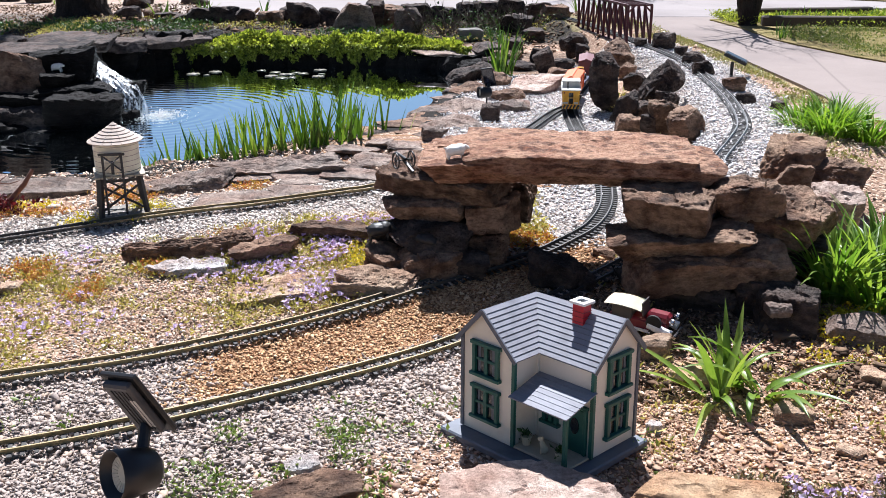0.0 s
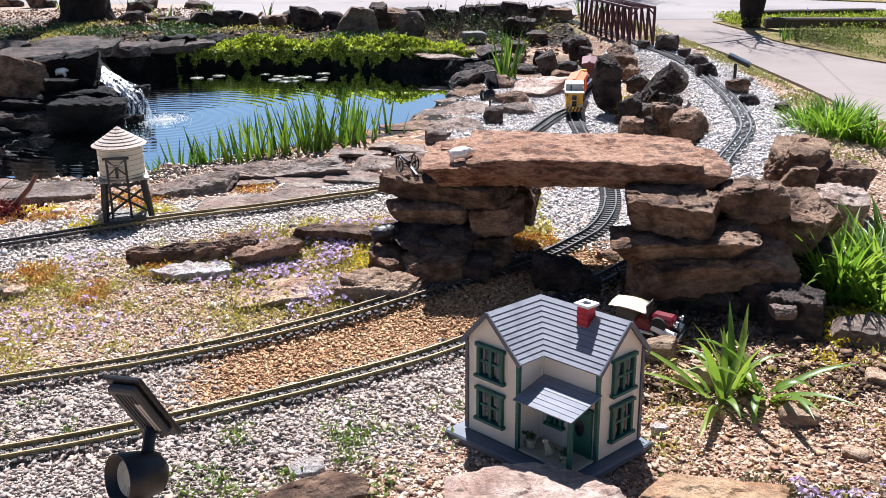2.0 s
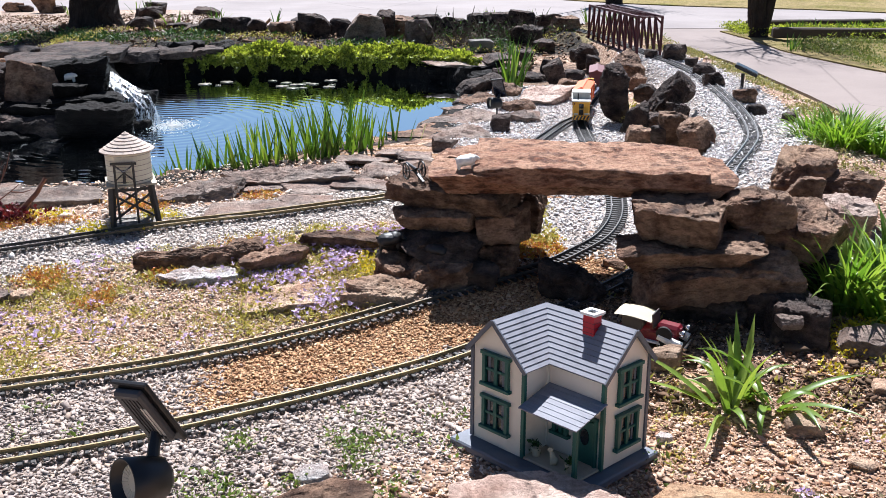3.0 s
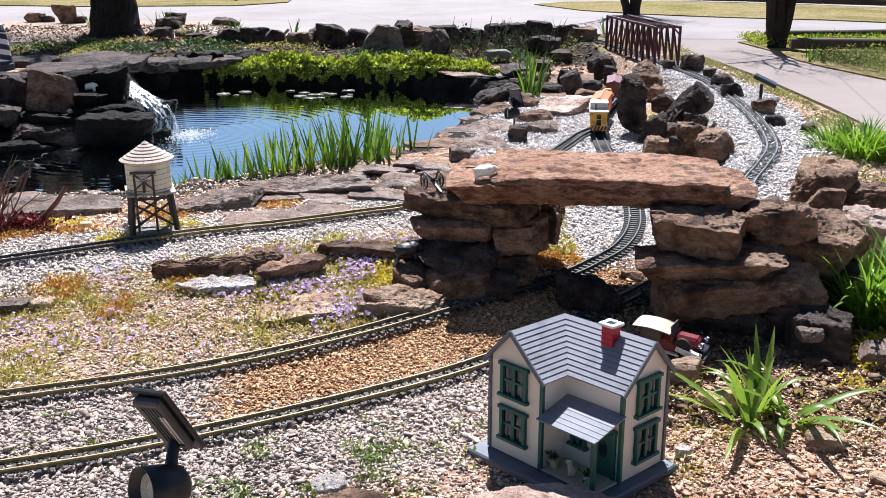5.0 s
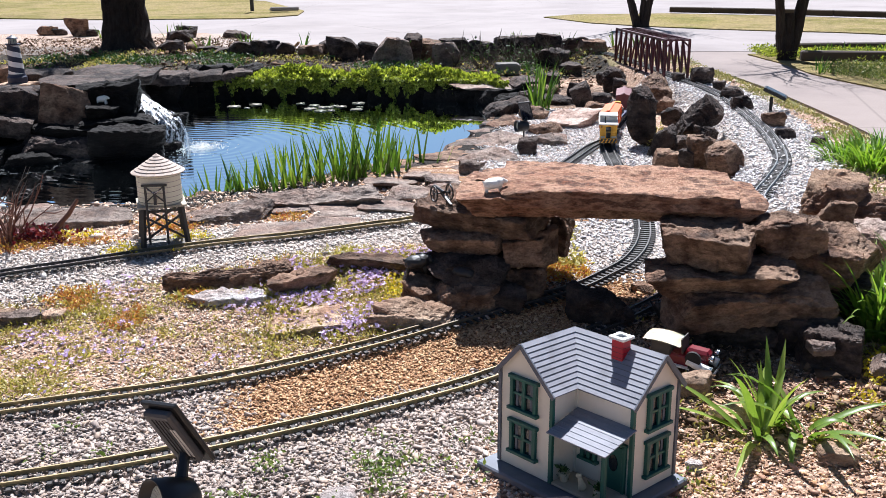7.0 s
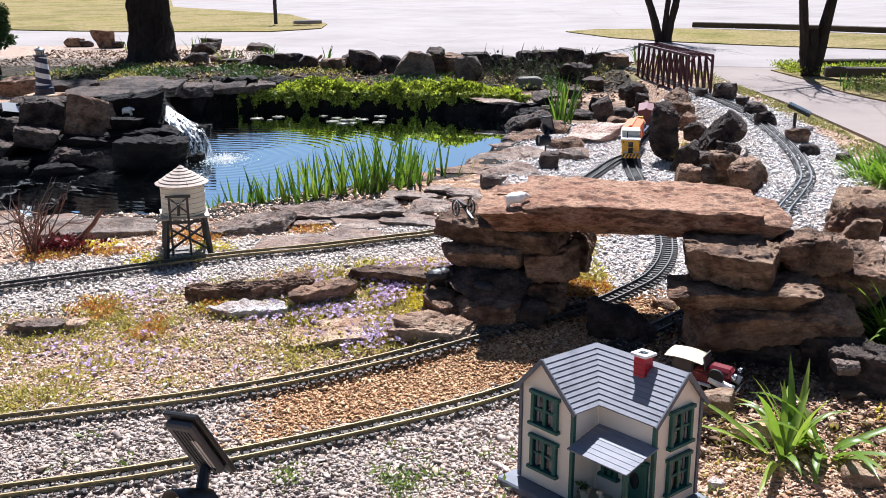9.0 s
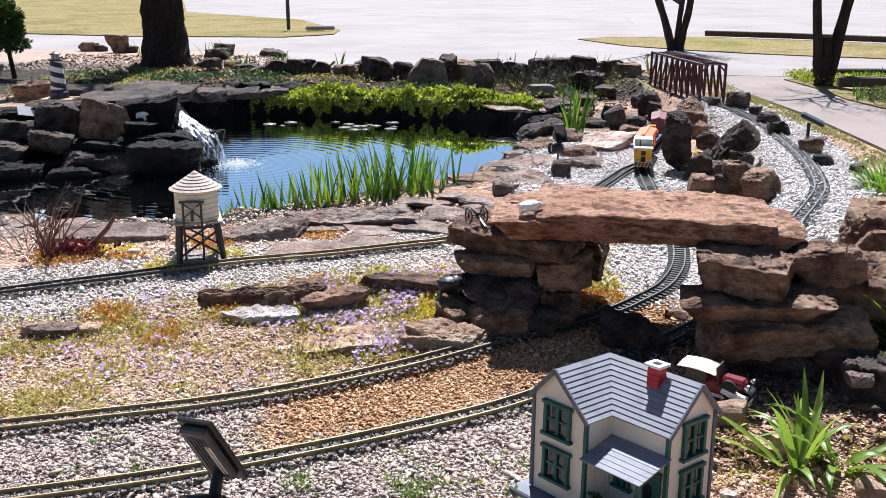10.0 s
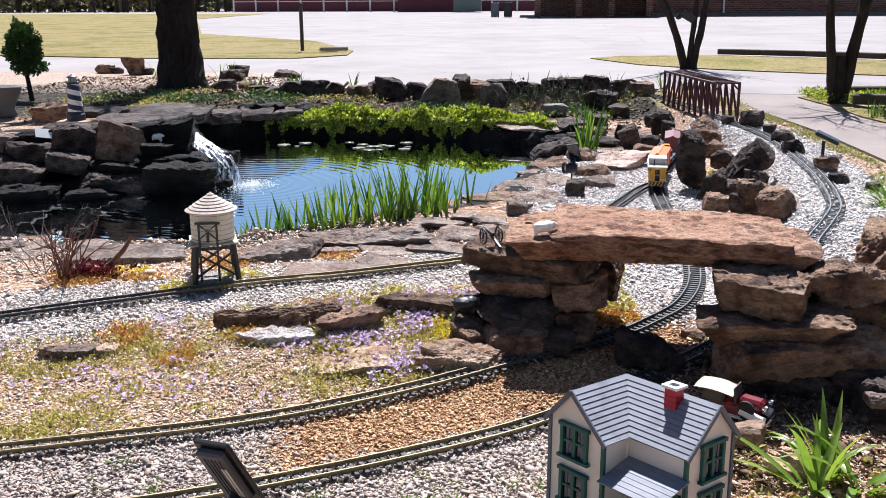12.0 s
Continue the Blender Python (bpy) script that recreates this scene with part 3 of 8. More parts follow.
def rock_mesh(w, d, h, seed, material, level=3, rough=0.16, ledges=0.05, chip=0.26, bulge=1.0, sharp=46.0, under=0.10):
    """A broken block of bedded stone that stands on z = 0: flat faces that meet in worn edges, split into beds and pitted."""
    r = np.random.default_rng(seed)
    u, faces = ICO[level]
    # the faces of the block: six sides, each a little askew, and knocked-off corners and edges
    planes = []
    for axis in range(3):
        for sign in (-1, 1):
            n = r.normal(0, 0.05 + 0.5 * chip, 3) * (0.55 if axis == 2 else 1.0)
            n[axis] = sign
            if axis < 2:
                n[2] -= under * r.uniform(0.3, 1.5)
            n /= np.linalg.norm(n)
            planes.append((n, r.uniform(1 - 0.45 * chip, 1.0)))
    for _ in range(int(r.integers(7, 11)) + int(8 * chip)):
        n = r.choice((-1, 0, 1, 1, -1), 3) * r.uniform(0.5, 1.0, 3) * (1, 1, 0.8)
        if np.count_nonzero(n) < 2:
            continue
        reach = np.abs(n).sum()
        planes.append((n / np.linalg.norm(n), (reach / np.linalg.norm(n)) * r.uniform(0.66 - 0.2 * chip if chip > 0.08 else 0.84, 0.94)))
    away = np.zeros(len(u))
    for n, far in planes:
        away += (np.maximum(u @ n, 0) / far) ** sharp
    p = u * (away ** (-1 / sharp))[:, None]
    size = np.array((w, d, h)) / 2
    p = p * size * bulge
    out = p / size ** 2
    out /= np.linalg.norm(out, axis=1, keepdims=True)
    scale, least = max(min(w, d, h), 0.4 * max(w, d, h)), min(w, d, h)
    q = p / scale + r.uniform(-40, 40, 3)
    big, mid = lattice(q * 1.5, seed), lattice(q * 3.4, seed + 1)
    small, fine = lattice(q * 8.0, seed + 2), lattice(q * 19.0, seed + 3)
    bite = np.maximum(0, lattice(q * 2.2, seed + 4) - 0.30)
    crag = 1 - np.abs(lattice(q * 4.6, seed + 9)) * 2.2
    k = rough * scale * (0.34 * big + 0.30 * mid + 0.26 * np.abs(small) + 0.20 * fine - 0.16 * np.maximum(0, crag) ** 3 - 0.5 * bite)
    # beds of the stone: steps in and out of the side faces
    side = 1 - np.abs(out[:, 2])
    tilt = r.normal(0, 0.10, 2)
    bed = (p[:, 2] + p[:, 0] * tilt[0] + p[:, 1] * tilt[1]) / max(0.010, 0.16 * h) + 0.55 * mid
    step = lattice(np.column_stack([np.floor(bed) * 7.3, np.zeros((len(p), 2))]) + 0.5, seed + 6) + 0.35 * lattice(np.column_stack([bed * 3.1, q[:, 0], q[:, 1]]), seed + 7)
    k += ledges * least * np.clip(side * 1.6, 0, 1) * step * (0.5 + 0.5 * np.abs(big))
    # flat flakes on the upper side
    k += 0.035 * least * np.clip(np.abs(out[:, 2]), 0, 1) * np.sign(lattice(q * 2.6, seed + 8) + 0.1)
    p = p + out * np.clip(k, -0.3 * least, 0.3 * least)[:, None]
    p[:, 2] -= p[:, 2].min()
    data = quick_mesh("stone", p, faces, material, True)
    data.set_sharp_from_angle(angle=radians(24))
    return data


PEBBLES = []
for seed in range(10):
    r = np.random.default_rng(seed + 90)
    while True:
        bm = bmesh.new()
        for p in r.normal(size=(8, 3)):
            bm.verts.new(Vector(p / (np.abs(p) ** 5).sum() ** 0.2) * r.uniform(0.78, 1.12))
        made = bmesh.ops.convex_hull(bm, input=bm.verts)
        bmesh.ops.delete(bm, geom=list({g for g in made["geom_interior"] + made["geom_unused"] if isinstance(g, bmesh.types.BMVert)}), context="VERTS")
        v, f = np.array([x.co[:] for x in bm.verts]), np.array([[c.index for c in x.verts] for x in bm.faces])
        bm.free()
        if len(v) == 8:
            break
    PEBBLES.append((v * (1.0, 0.74, 0.55), f))


def pebbles(name, xy, size, material, label, category, spread=0.35, sink=0.25, flat=1.0, lift=None):
    """Loose stones at the given points of the ground, as one heap of stuff."""
    n = len(xy)
    kind = rng.integers(0, len(PEBBLES), n)
    shapes = np.array([v for v, _ in PEBBLES])[kind] * (1, 1, flat)
    s = size * np.exp(rng.normal(0, spread, n)) * 0.5
    a, b = rng.uniform(0, 2 * np.pi, n), rng.normal(0, 0.5, n)
    ca, sa, cb, sb = np.cos(a), np.sin(a), np.cos(b), np.sin(b)
    x, y, z = shapes[..., 0], shapes[..., 1], shapes[..., 2]
    x, z = x * cb[:, None] + z * sb[:, None], z * cb[:, None] - x * sb[:, None]
    x, y = x * ca[:, None] - y * sa[:, None], x * sa[:, None] + y * ca[:, None]
    g = ground_z(xy[:, 0], xy[:, 1]) + (0 if lift is None else lift)
    v = np.stack([x * s[:, None] + xy[:, :1], y * s[:, None] + xy[:, 1:], z * s[:, None] + (g + s * (0.6 - sink))[:, None]], -1)
    f = np.array([f for _, f in PEBBLES])[kind] + (np.arange(n) * shapes.shape[1])[:, None, None]
    return tagged(put(name, quick_mesh(name, v.reshape(-1, 3), f.reshape(-1, 3), material)), label, category, kind="stuff")


def scatter(x0, x1, y0, y1, spacing, keep):
    """Random points in a rectangle, as dense as the spacing says, where keep(x, y) gives a chance above the dice."""
    n = int((x1 - x0) * (y1 - y0) / spacing ** 2)
    p = rng.uniform((x0, y0), (x1, y1), (n, 2))
    return p[keep(p[:, 0], p[:, 1]) > rng.uniform(0, 1, n)]


def leaves(name, at, out, size, material, label, category, long=1.6, kind="stuff", fold=0.25, parent=None):
    """Small leaves as folded diamonds: at the points, each pointing along out."""
    n = len(at)
    out = out / (np.linalg.norm(out, axis=1, keepdims=True) + 1e-9)
    side = np.cross(out, rng.normal(size=(n, 3)))
    side /= np.linalg.norm(side, axis=1, keepdims=True) + 1e-9
    up = np.cross(side, out)
    s = (size * np.exp(rng.normal(0, 0.3, n)))[:, None]
    tip, mid = at + out * s * long, at + out * s * long * 0.45
    a, b = mid + side * s * 0.5 + up * s * fold, mid - side * s * 0.5 + up * s * fold
    v = np.stack([at, a, tip, b], 1).reshape(-1, 3)
    k = (np.arange(n) * 4)[:, None]
    f = np.concatenate([k + [[0, 1, 2]], k + [[0, 2, 3]]])
    ob = put(name, quick_mesh(name, v, f, material), parent)
    return tagged(ob, label, category, kind=kind) if not parent else ob


def blade_mesh(name, length, width, bend, material, twist=0.0, rows=7):
    """A strap leaf from the origin, leaning towards +x, folded along its middle."""
    v, f = [], []
    x = z = 0.0
    for i in range(rows + 1):
        s = i / rows
        w = width * 0.5 * (1 - s ** 3.2) * (0.66 + 1.0 * s * (1 - s))
        a = 0.12 + bend * s ** 1.4
        if i:
            x, z = x + math.sin(a) * length / rows, z + math.cos(a) * length / rows
        t = twist * s
        nx, nz = math.cos(a), -math.sin(a)
        fold = 0.22 * w
        v += [(x - fold * nx + w * math.sin(t), -w * math.cos(t), z - fold * nz), (x + fold * nx, 0, z + fold * nz), (x - fold * nx - w * math.sin(t), w * math.cos(t), z - fold * nz)]
        if i:
            k = 3 * (i - 1)
            f += [(k, k + 1, k + 4, k + 3), (k + 1, k + 2, k + 5, k + 4)]
    return mesh_of(name, v, f, material, True)


def height(x, y):
    return float(ground_z(x, y))


# ---------------------------------------------------------------- ground, drive and pond
def stretch_axis(low, high, step, reach):
    fine = np.arange(low, high + step / 2, step)
    far = [step * 1.35 ** k for k in range(1, 200)]
    far = np.cumsum(far)
    far = np.append(far[far < reach], reach)
    return np.concatenate([low - far[::-1], fine, high + far])


def white_zone(x, y):
    """How far the ground is covered with white gravel, from 0 to 1."""
    n, _ = near_line(x, y, NEAR_TRACK[::3])
    s, _ = near_line(x, y, SECOND_TRACK[::3])
    m, _ = near_line(x, y, MIDDLE_TRACK[::3])
    r, _ = near_line(x, y, RIGHT_TRACK[::3])
    front = smooth((0.55 - n) / 0.35) * (y < 2.6) * smooth((0.35 - x) / 0.5)
    behind = smooth((0.42 + 0.40 * smooth((y - 4.5) / 0.4) - s) / 0.15) * smooth((y - 3.2) / 0.2) * (x < 1.05) * smooth((7.4 - y) / 0.4)
    low = smooth((0.34 - m) / 0.12) * (y > 2.7) * np.where(x < 0, 1, smooth((0.5 - m) / 0.3))
    back = smooth((y - 10.95) / 0.3) * smooth((12.9 + 2.2 * smooth((-x - 2.4) / 2.0) - y) / 0.4) * smooth((0.9 - x) / 0.4) * (0.58 - 0.12 * smooth((-x - 3.6) / 0.8))
    return np.clip(np.maximum.reduce([front, behind, low, back, smooth((0.36 - r) / 0.12) * (y > 3.6) * smooth((8.5 - y) / 0.5)]), 0, 1)


def tan_zone(x, y):
    """The bed of tan stone between the two front tracks."""
    n, i = near_line(x, y, NEAR_TRACK[::3])
    s, j = near_line(x, y, SECOND_TRACK[::3])
    between = (y > NEAR_TRACK[::3][i][..., 1]) & (y < SECOND_TRACK[::3][j][..., 1])
    wide = smooth((x + 0.85) / 0.25) * smooth((0.75 - x) / 0.3) * between * smooth((n - 0.03) / 0.08)
    return np.maximum(wide, smooth((0.12 - s) / 0.06) * smooth((x + 0.5) / 0.3) * (x < 0.35) * (y < 3.2))


def bed_zone(x, y):
    """The flower bed between the second track and the one by the tower."""
    s, j = near_line(x, y, SECOND_TRACK[::3])
    m, k = near_line(x, y, MIDDLE_TRACK[::3])
    return ((y > SECOND_TRACK[::3][j][..., 1] + 0.06) & (y < MIDDLE_TRACK[::3][k][..., 1] - 0.2) & (x < 0.05)).astype(float)


def lawn_zone(x, y):
    far = smooth((y - 12.6 - 3.2 * smooth((-x - 2.4) / 2.0)) / 0.5)
    right = smooth((x - 2.0) / 0.6) * smooth((y - 4.6) / 0.8) * 0.45
    return np.maximum(far, right)


def moss_zone(x, y):
    """Green ground: the far bank, and the verge by the path."""
    return np.maximum(smooth((y - 8.7) / 0.5) * smooth((11.8 - y) / 0.5) * 0.55, bed_zone(x, y) * 0.35)


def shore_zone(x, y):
    """Dark earth: the wet rim of the pond, and the far bank with its shade in the colour."""
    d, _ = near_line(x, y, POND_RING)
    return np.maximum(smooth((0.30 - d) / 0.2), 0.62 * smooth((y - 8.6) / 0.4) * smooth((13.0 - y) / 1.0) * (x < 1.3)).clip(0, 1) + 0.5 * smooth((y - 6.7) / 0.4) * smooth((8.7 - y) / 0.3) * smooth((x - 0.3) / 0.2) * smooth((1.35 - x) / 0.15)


gx, gy = stretch_axis(-5.0, 3.2, 0.035, 900), stretch_axis(1.3, 12.5, 0.035, 900)
X, Y = np.meshgrid(gx, gy)
Z = ground_z(X, Y)
near = (X > -6) & (X < 4.5) & (Y > 0.5) & (Y < 13)
Z = Z + near * 0.003 * np.sin(7.3 * X + 2 * np.sin(3.1 * Y)) * np.sin(6.1 * Y + 1.5 * np.sin(4.2 * X)) * 0.6
nx, ny = len(gx), len(gy)
ids = np.arange(nx * ny).reshape(ny, nx)
quads = np.stack([ids[:-1, :-1], ids[:-1, 1:], ids[1:, 1:], ids[1:, :-1]], -1).reshape(-1, 4)
sheet = quick_mesh("ground", np.stack([X, Y, Z], -1).reshape(-1, 3), quads, GROUND, True)
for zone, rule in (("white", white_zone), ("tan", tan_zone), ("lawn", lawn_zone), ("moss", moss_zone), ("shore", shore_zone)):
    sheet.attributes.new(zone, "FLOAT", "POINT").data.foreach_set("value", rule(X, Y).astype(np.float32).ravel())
tagged(put("ground", sheet), "garden soil with gravel beds and mulch", "ground", kind="structure")


def flat_piece(name, outline, z, thick, material, label, category, kind="structure"):
    bm = slab([(x, y, z) for x, y in outline], thick)
    bmesh.ops.recalc_face_normals(bm, faces=bm.faces)
    ob = part(name, bm, material, None)
    return tagged(ob, label, category, kind=kind)


LOT_Z = -0.17
flat_piece("road", [(-70, 15.5), (-13.0, 16.4), (-6.2, 15.9), (-3.4, 14.6), (-2.0, 13.0), (2.45, 12.9), (2.5, 13.9), (3.0, 14.4), (4.1, 14.3), (7.0, 15.5), (60, 14), (120, 40), (120, 170), (-160, 170), (-160, 40)], LOT_Z, 0.2, CONCRETE, "sunlit pale concrete drive and car park", "drive")
flat_piece("pavement", [(2.5, 13.9), (2.96, 12.2), (3.14, 10.2), (3.16, 8.2), (3.10, 6.2), (3.1, 4.0), (5.6, 4.0), (5.1, 7.0), (4.5, 9.9), (4.3, 11.7), (4.1, 13.0), (4.1, 14.29), (3.0, 14.39)], LOT_Z - 0.004, 0.2, SHADED_CONCRETE, "pale concrete garden path with branch shadows", "path")


def lawn_material():
    n = Nodes("dry_spring_lawn")
    at = n.place()
    colour = n.ramp(n.noise(at, 0.35, 6, 0.7), [lin(94, 96, 52), lin(134, 124, 76), lin(148, 132, 98), lin(116, 110, 62), lin(138, 118, 92)], 0.3, 0.7)
    blades = n.ramp(n.noise(n.place((1, 0.3, 1)), 14, 6, 0.8), [(0.5, 0.5, 0.45, 1), (1.15, 1.12, 1.0, 1)], 0.32, 0.66)
    colour = n.mix(1.0, colour, blades, "MULTIPLY")
    return n.done(colour, 0.95, n.bump(n.noise(at, 25, 5), 0.8, 0.04), spec=0.1)


LAWN = lawn_material()
flat_piece("lawn_island", [(-90, 30), (-14.2, 24.2), (-9.4, 22.9), (-5.6, 22.9), (-4.6, 24.2), (-4.8, 26.2), (-7.3, 32.6), (-13.9, 40.0), (-25.7, 73.3), (-27.7, 102), (-90, 112)], LOT_Z + 0.025, 0.2, LAWN, "dry grass island in the car park", "lawn")
flat_piece("lawn_island", [(2.42, 20.59), (3.52, 19.41), (4.56, 18.65), (5.55, 18.09), (6.51, 17.7), (11.5, 13.9), (12.5, 17.6), (8.01, 21.88), (6.56, 22.94), (4.73, 23.88), (2.36, 23.69), (1.54, 22.78)], LOT_Z + 0.02, 0.2, LAWN, "dry grass island beside the drive", "lawn")
flat_piece("garden_bed", [(4.09, 10.85), (4.17, 10.54), (4.32, 9.9), (4.8, 8.6), (9, 8), (14, 11.6), (9, 14.6), (4.6, 14.1), (3.88, 13.8), (4.0, 12.6), (3.99, 11.5)], LOT_Z + 0.012, 0.2, LAWN, "green bed beside the path", "bed")

water = quick_mesh("water", np.array([(-5.2, 4.0, WATER_Z), (1.0, 4.0, WATER_Z), (1.0, 9.4, WATER_Z), (-5.2, 9.4, WATER_Z)]), np.array([[0, 1, 2, 3]]), WATER)
tagged(put("water", water), "dark rippled garden pond reflecting blue sky", "pond", kind="structure")


# ---------------------------------------------------------------- garden railway
GAUGE = 0.048


def track_height(x, y):
    return ground_z(x, y) + 0.012


def railway(name, line, rail, label):
    """A track: two rails, and every sleeper on its own."""
    track = thing(name, Matrix.Identity(4), label, "railway track", "garden railway tracks")
    z = track_height(line[:, 0], line[:, 1])
    z = np.convolve(np.pad(z, 12, mode="edge"), np.ones(25) / 25, "valid")
    d = np.gradient(line, axis=0)
    d /= np.linalg.norm(d, axis=1, keepdims=True)
    side = np.stack([-d[:, 1], d[:, 0]], 1)
    profile = [(-0.0035, 0.006), (0.0035, 0.006), (0.0035, 0.008), (0.0012, 0.009), (0.0012, 0.013), (0.0024, 0.0135), (0.0024, 0.0165), (-0.0024, 0.0165), (-0.0024, 0.0135), (-0.0012, 0.013), (-0.0012, 0.009), (-0.0035, 0.008)]
    for s in (-1, 1):
        v, f, k = [], [], len(profile)
        for i in range(len(line)):
            for a, b in profile:
                p = line[i] + side[i] * (s * GAUGE / 2 + a)
                v.append((p[0], p[1], z[i] + b))
        for i in range(len(line) - 1):
            for j in range(k):
                f.append((i * k + j, i * k + (j + 1) % k, (i + 1) * k + (j + 1) % k, (i + 1) * k + j))
        put("rail", mesh_of("rail", v, f, rail), track)
    run = np.r_[0, np.cumsum(np.linalg.norm(np.diff(line, axis=0), axis=1))]
    bm = box((0.013, 0.094, 0.008), (0, 0, 0.002), bevel=0.0015)
    data = bpy.data.meshes.new("sleeper")
    bm.to_mesh(data)
    bm.free()
    data.materials.append(SLEEPER)
    step = max(0.030, run[-1] / 290)
    for s in np.arange(step / 2, run[-1], step):
        x, y, zz = (np.interp(s, run, c) for c in (line[:, 0], line[:, 1], z))
        a = math.atan2(np.interp(s, run, d[:, 1]), np.interp(s, run, d[:, 0]))
        put("sleeper", data, track, pose(x, y, zz, 0, 0, math.degrees(a)))
    return track


# ---------------------------------------------------------------- stones
STONE_TALK = {
    "wall_stone": ("dark weathered sandstone block in the low garden wall", "stones of the garden wall"),
    "bank_stone": ("dark rough sandstone on the bank of the pond", "stones of the pond bank"),
    "border_stone": ("flat sandstone laid along the edge of the pond", "stones round the pond"),
    "paving_stone": ("thin flat sandstone bedded in the gravel", "flat stones by the pond"),
    "bed_stone": ("sandstone edging set into the flower bed", "stones of the flower bed"),
    "garden_stone": ("tan sandstone lying in the garden gravel", "loose garden stones"),
    "slope_stone": ("rough sandstone on the slope beside the raised track", "stones of the raised bank"),
    "standing_stone": ("dark sandstone set on end between the tracks", "stones between the tracks"),
    "waterfall_rock": ("dark wet sandstone stacked into the waterfall", "rocks of the waterfall"),
    "pier_stone": ("brown sandstone block stacked in a dry stone pier", "stones of the arch"),
}
STONE_NUMBER = [0]



def lay(name, material, x, y, z, w, d, h, turn, lean=None, level=None, rough=0.16, sink=0.12, grow=1.06, seed=None, chip=0.24, bulge=0.97, ledges=0.07):
    STONE_NUMBER[0] += 1
    seed = seed or STONE_NUMBER[0] * 13 + 5
    r = np.random.default_rng(seed)
    label, group = STONE_TALK[name]
    away = math.hypot(x, y)
    level = level or (5 if away < 4.5 and w > 0.12 else 4 if away < 7.5 or w > 0.25 else 3)
    data = rock_mesh(w * grow, d * grow, h * (grow + sink), seed, material, level, rough, ledges, chip, bulge)
    lean = lean or (r.uniform(-5, 5), r.uniform(-5, 5))
    return tagged(put(name, data, None, pose(x, y, z - sink * h, *lean, turn + r.uniform(-14, 14))), label, "stone", group)


# the far garden wall: upright slabs side by side, and loose stones behind them
for x, y, w, h, material in (
    (-3.707, 11.32, 0.27, 0.15, DARK_ROCK), (-3.526, 11.60, 0.17, 0.10, BROWN_ROCK), (-3.249, 11.30, 0.26, 0.085, DARK_ROCK), (-3.00, 11.05, 0.22, 0.09, DARK_ROCK),
    (-2.761, 10.87, 0.25, 0.17, DARK_ROCK), (-2.478, 10.86, 0.29, 0.19, DARK_ROCK), (-2.205, 10.75, 0.20, 0.16, DARK_ROCK), (-1.909, 10.64, 0.25, 0.14, BROWN_ROCK), (-1.777, 10.78, 0.12, 0.17, DARK_ROCK),
    (-1.506, 10.42, 0.31, 0.23, DARK_ROCK), (-1.252, 10.55, 0.22, 0.19, DARK_ROCK), (-0.892, 9.85, 0.34, 0.25, GREY_ROCK), (-0.716, 10.17, 0.17, 0.27, DARK_ROCK), (-0.567, 10.28, 0.27, 0.21, BROWN_ROCK),
    (-0.279, 10.38, 0.37, 0.23, DARK_ROCK), (-0.348, 9.72, 0.23, 0.23, GREY_ROCK), (0.05, 10.45, 0.24, 0.19, DARK_ROCK), (0.280, 10.59, 0.18, 0.22, DARK_ROCK), (0.493, 10.58, 0.30, 0.23, DARK_ROCK), (0.754, 10.10, 0.25, 0.26, DARK_ROCK), (0.98, 10.35, 0.26, 0.19, DARK_ROCK), (1.20, 10.12, 0.24, 0.14, BROWN_ROCK),
):
    lay("wall_stone", material, x, y, height(x, y) - 0.02, w, 0.13, h, 4 - 4 * x, (6, 0), rough=0.13, chip=0.26, sink=0.08, grow=1.16)
for x, y, w, h in ((-4.255, 13.7, 0.30, 0.14), (-4.118, 12.88, 0.30, 0.14), (-3.498, 13.6, 0.36, 0.09), (-2.126, 12.9, 0.25, 0.16), (-1.776, 12.85, 0.20, 0.12), (-1.46, 12.85, 0.22, 0.10), (-0.538, 12.7, 0.14, 0.09), (-2.9, 12.9, 0.16, 0.08),
                   (-6.577, 14.27, 0.28, 0.13), (-6.355, 14.26, 0.19, 0.09), (-5.984, 14.03, 0.28, 0.24), (-5.786, 14.01, 0.17, 0.10), (0.1, 12.5, 0.16, 0.08), (0.62, 12.4, 0.2, 0.08)):
    lay("wall_stone", BROWN_ROCK if w == 0.28 else DARK_ROCK, x, y, height(x, y), w, 0.6 * w, h, 10, chip=0.30)
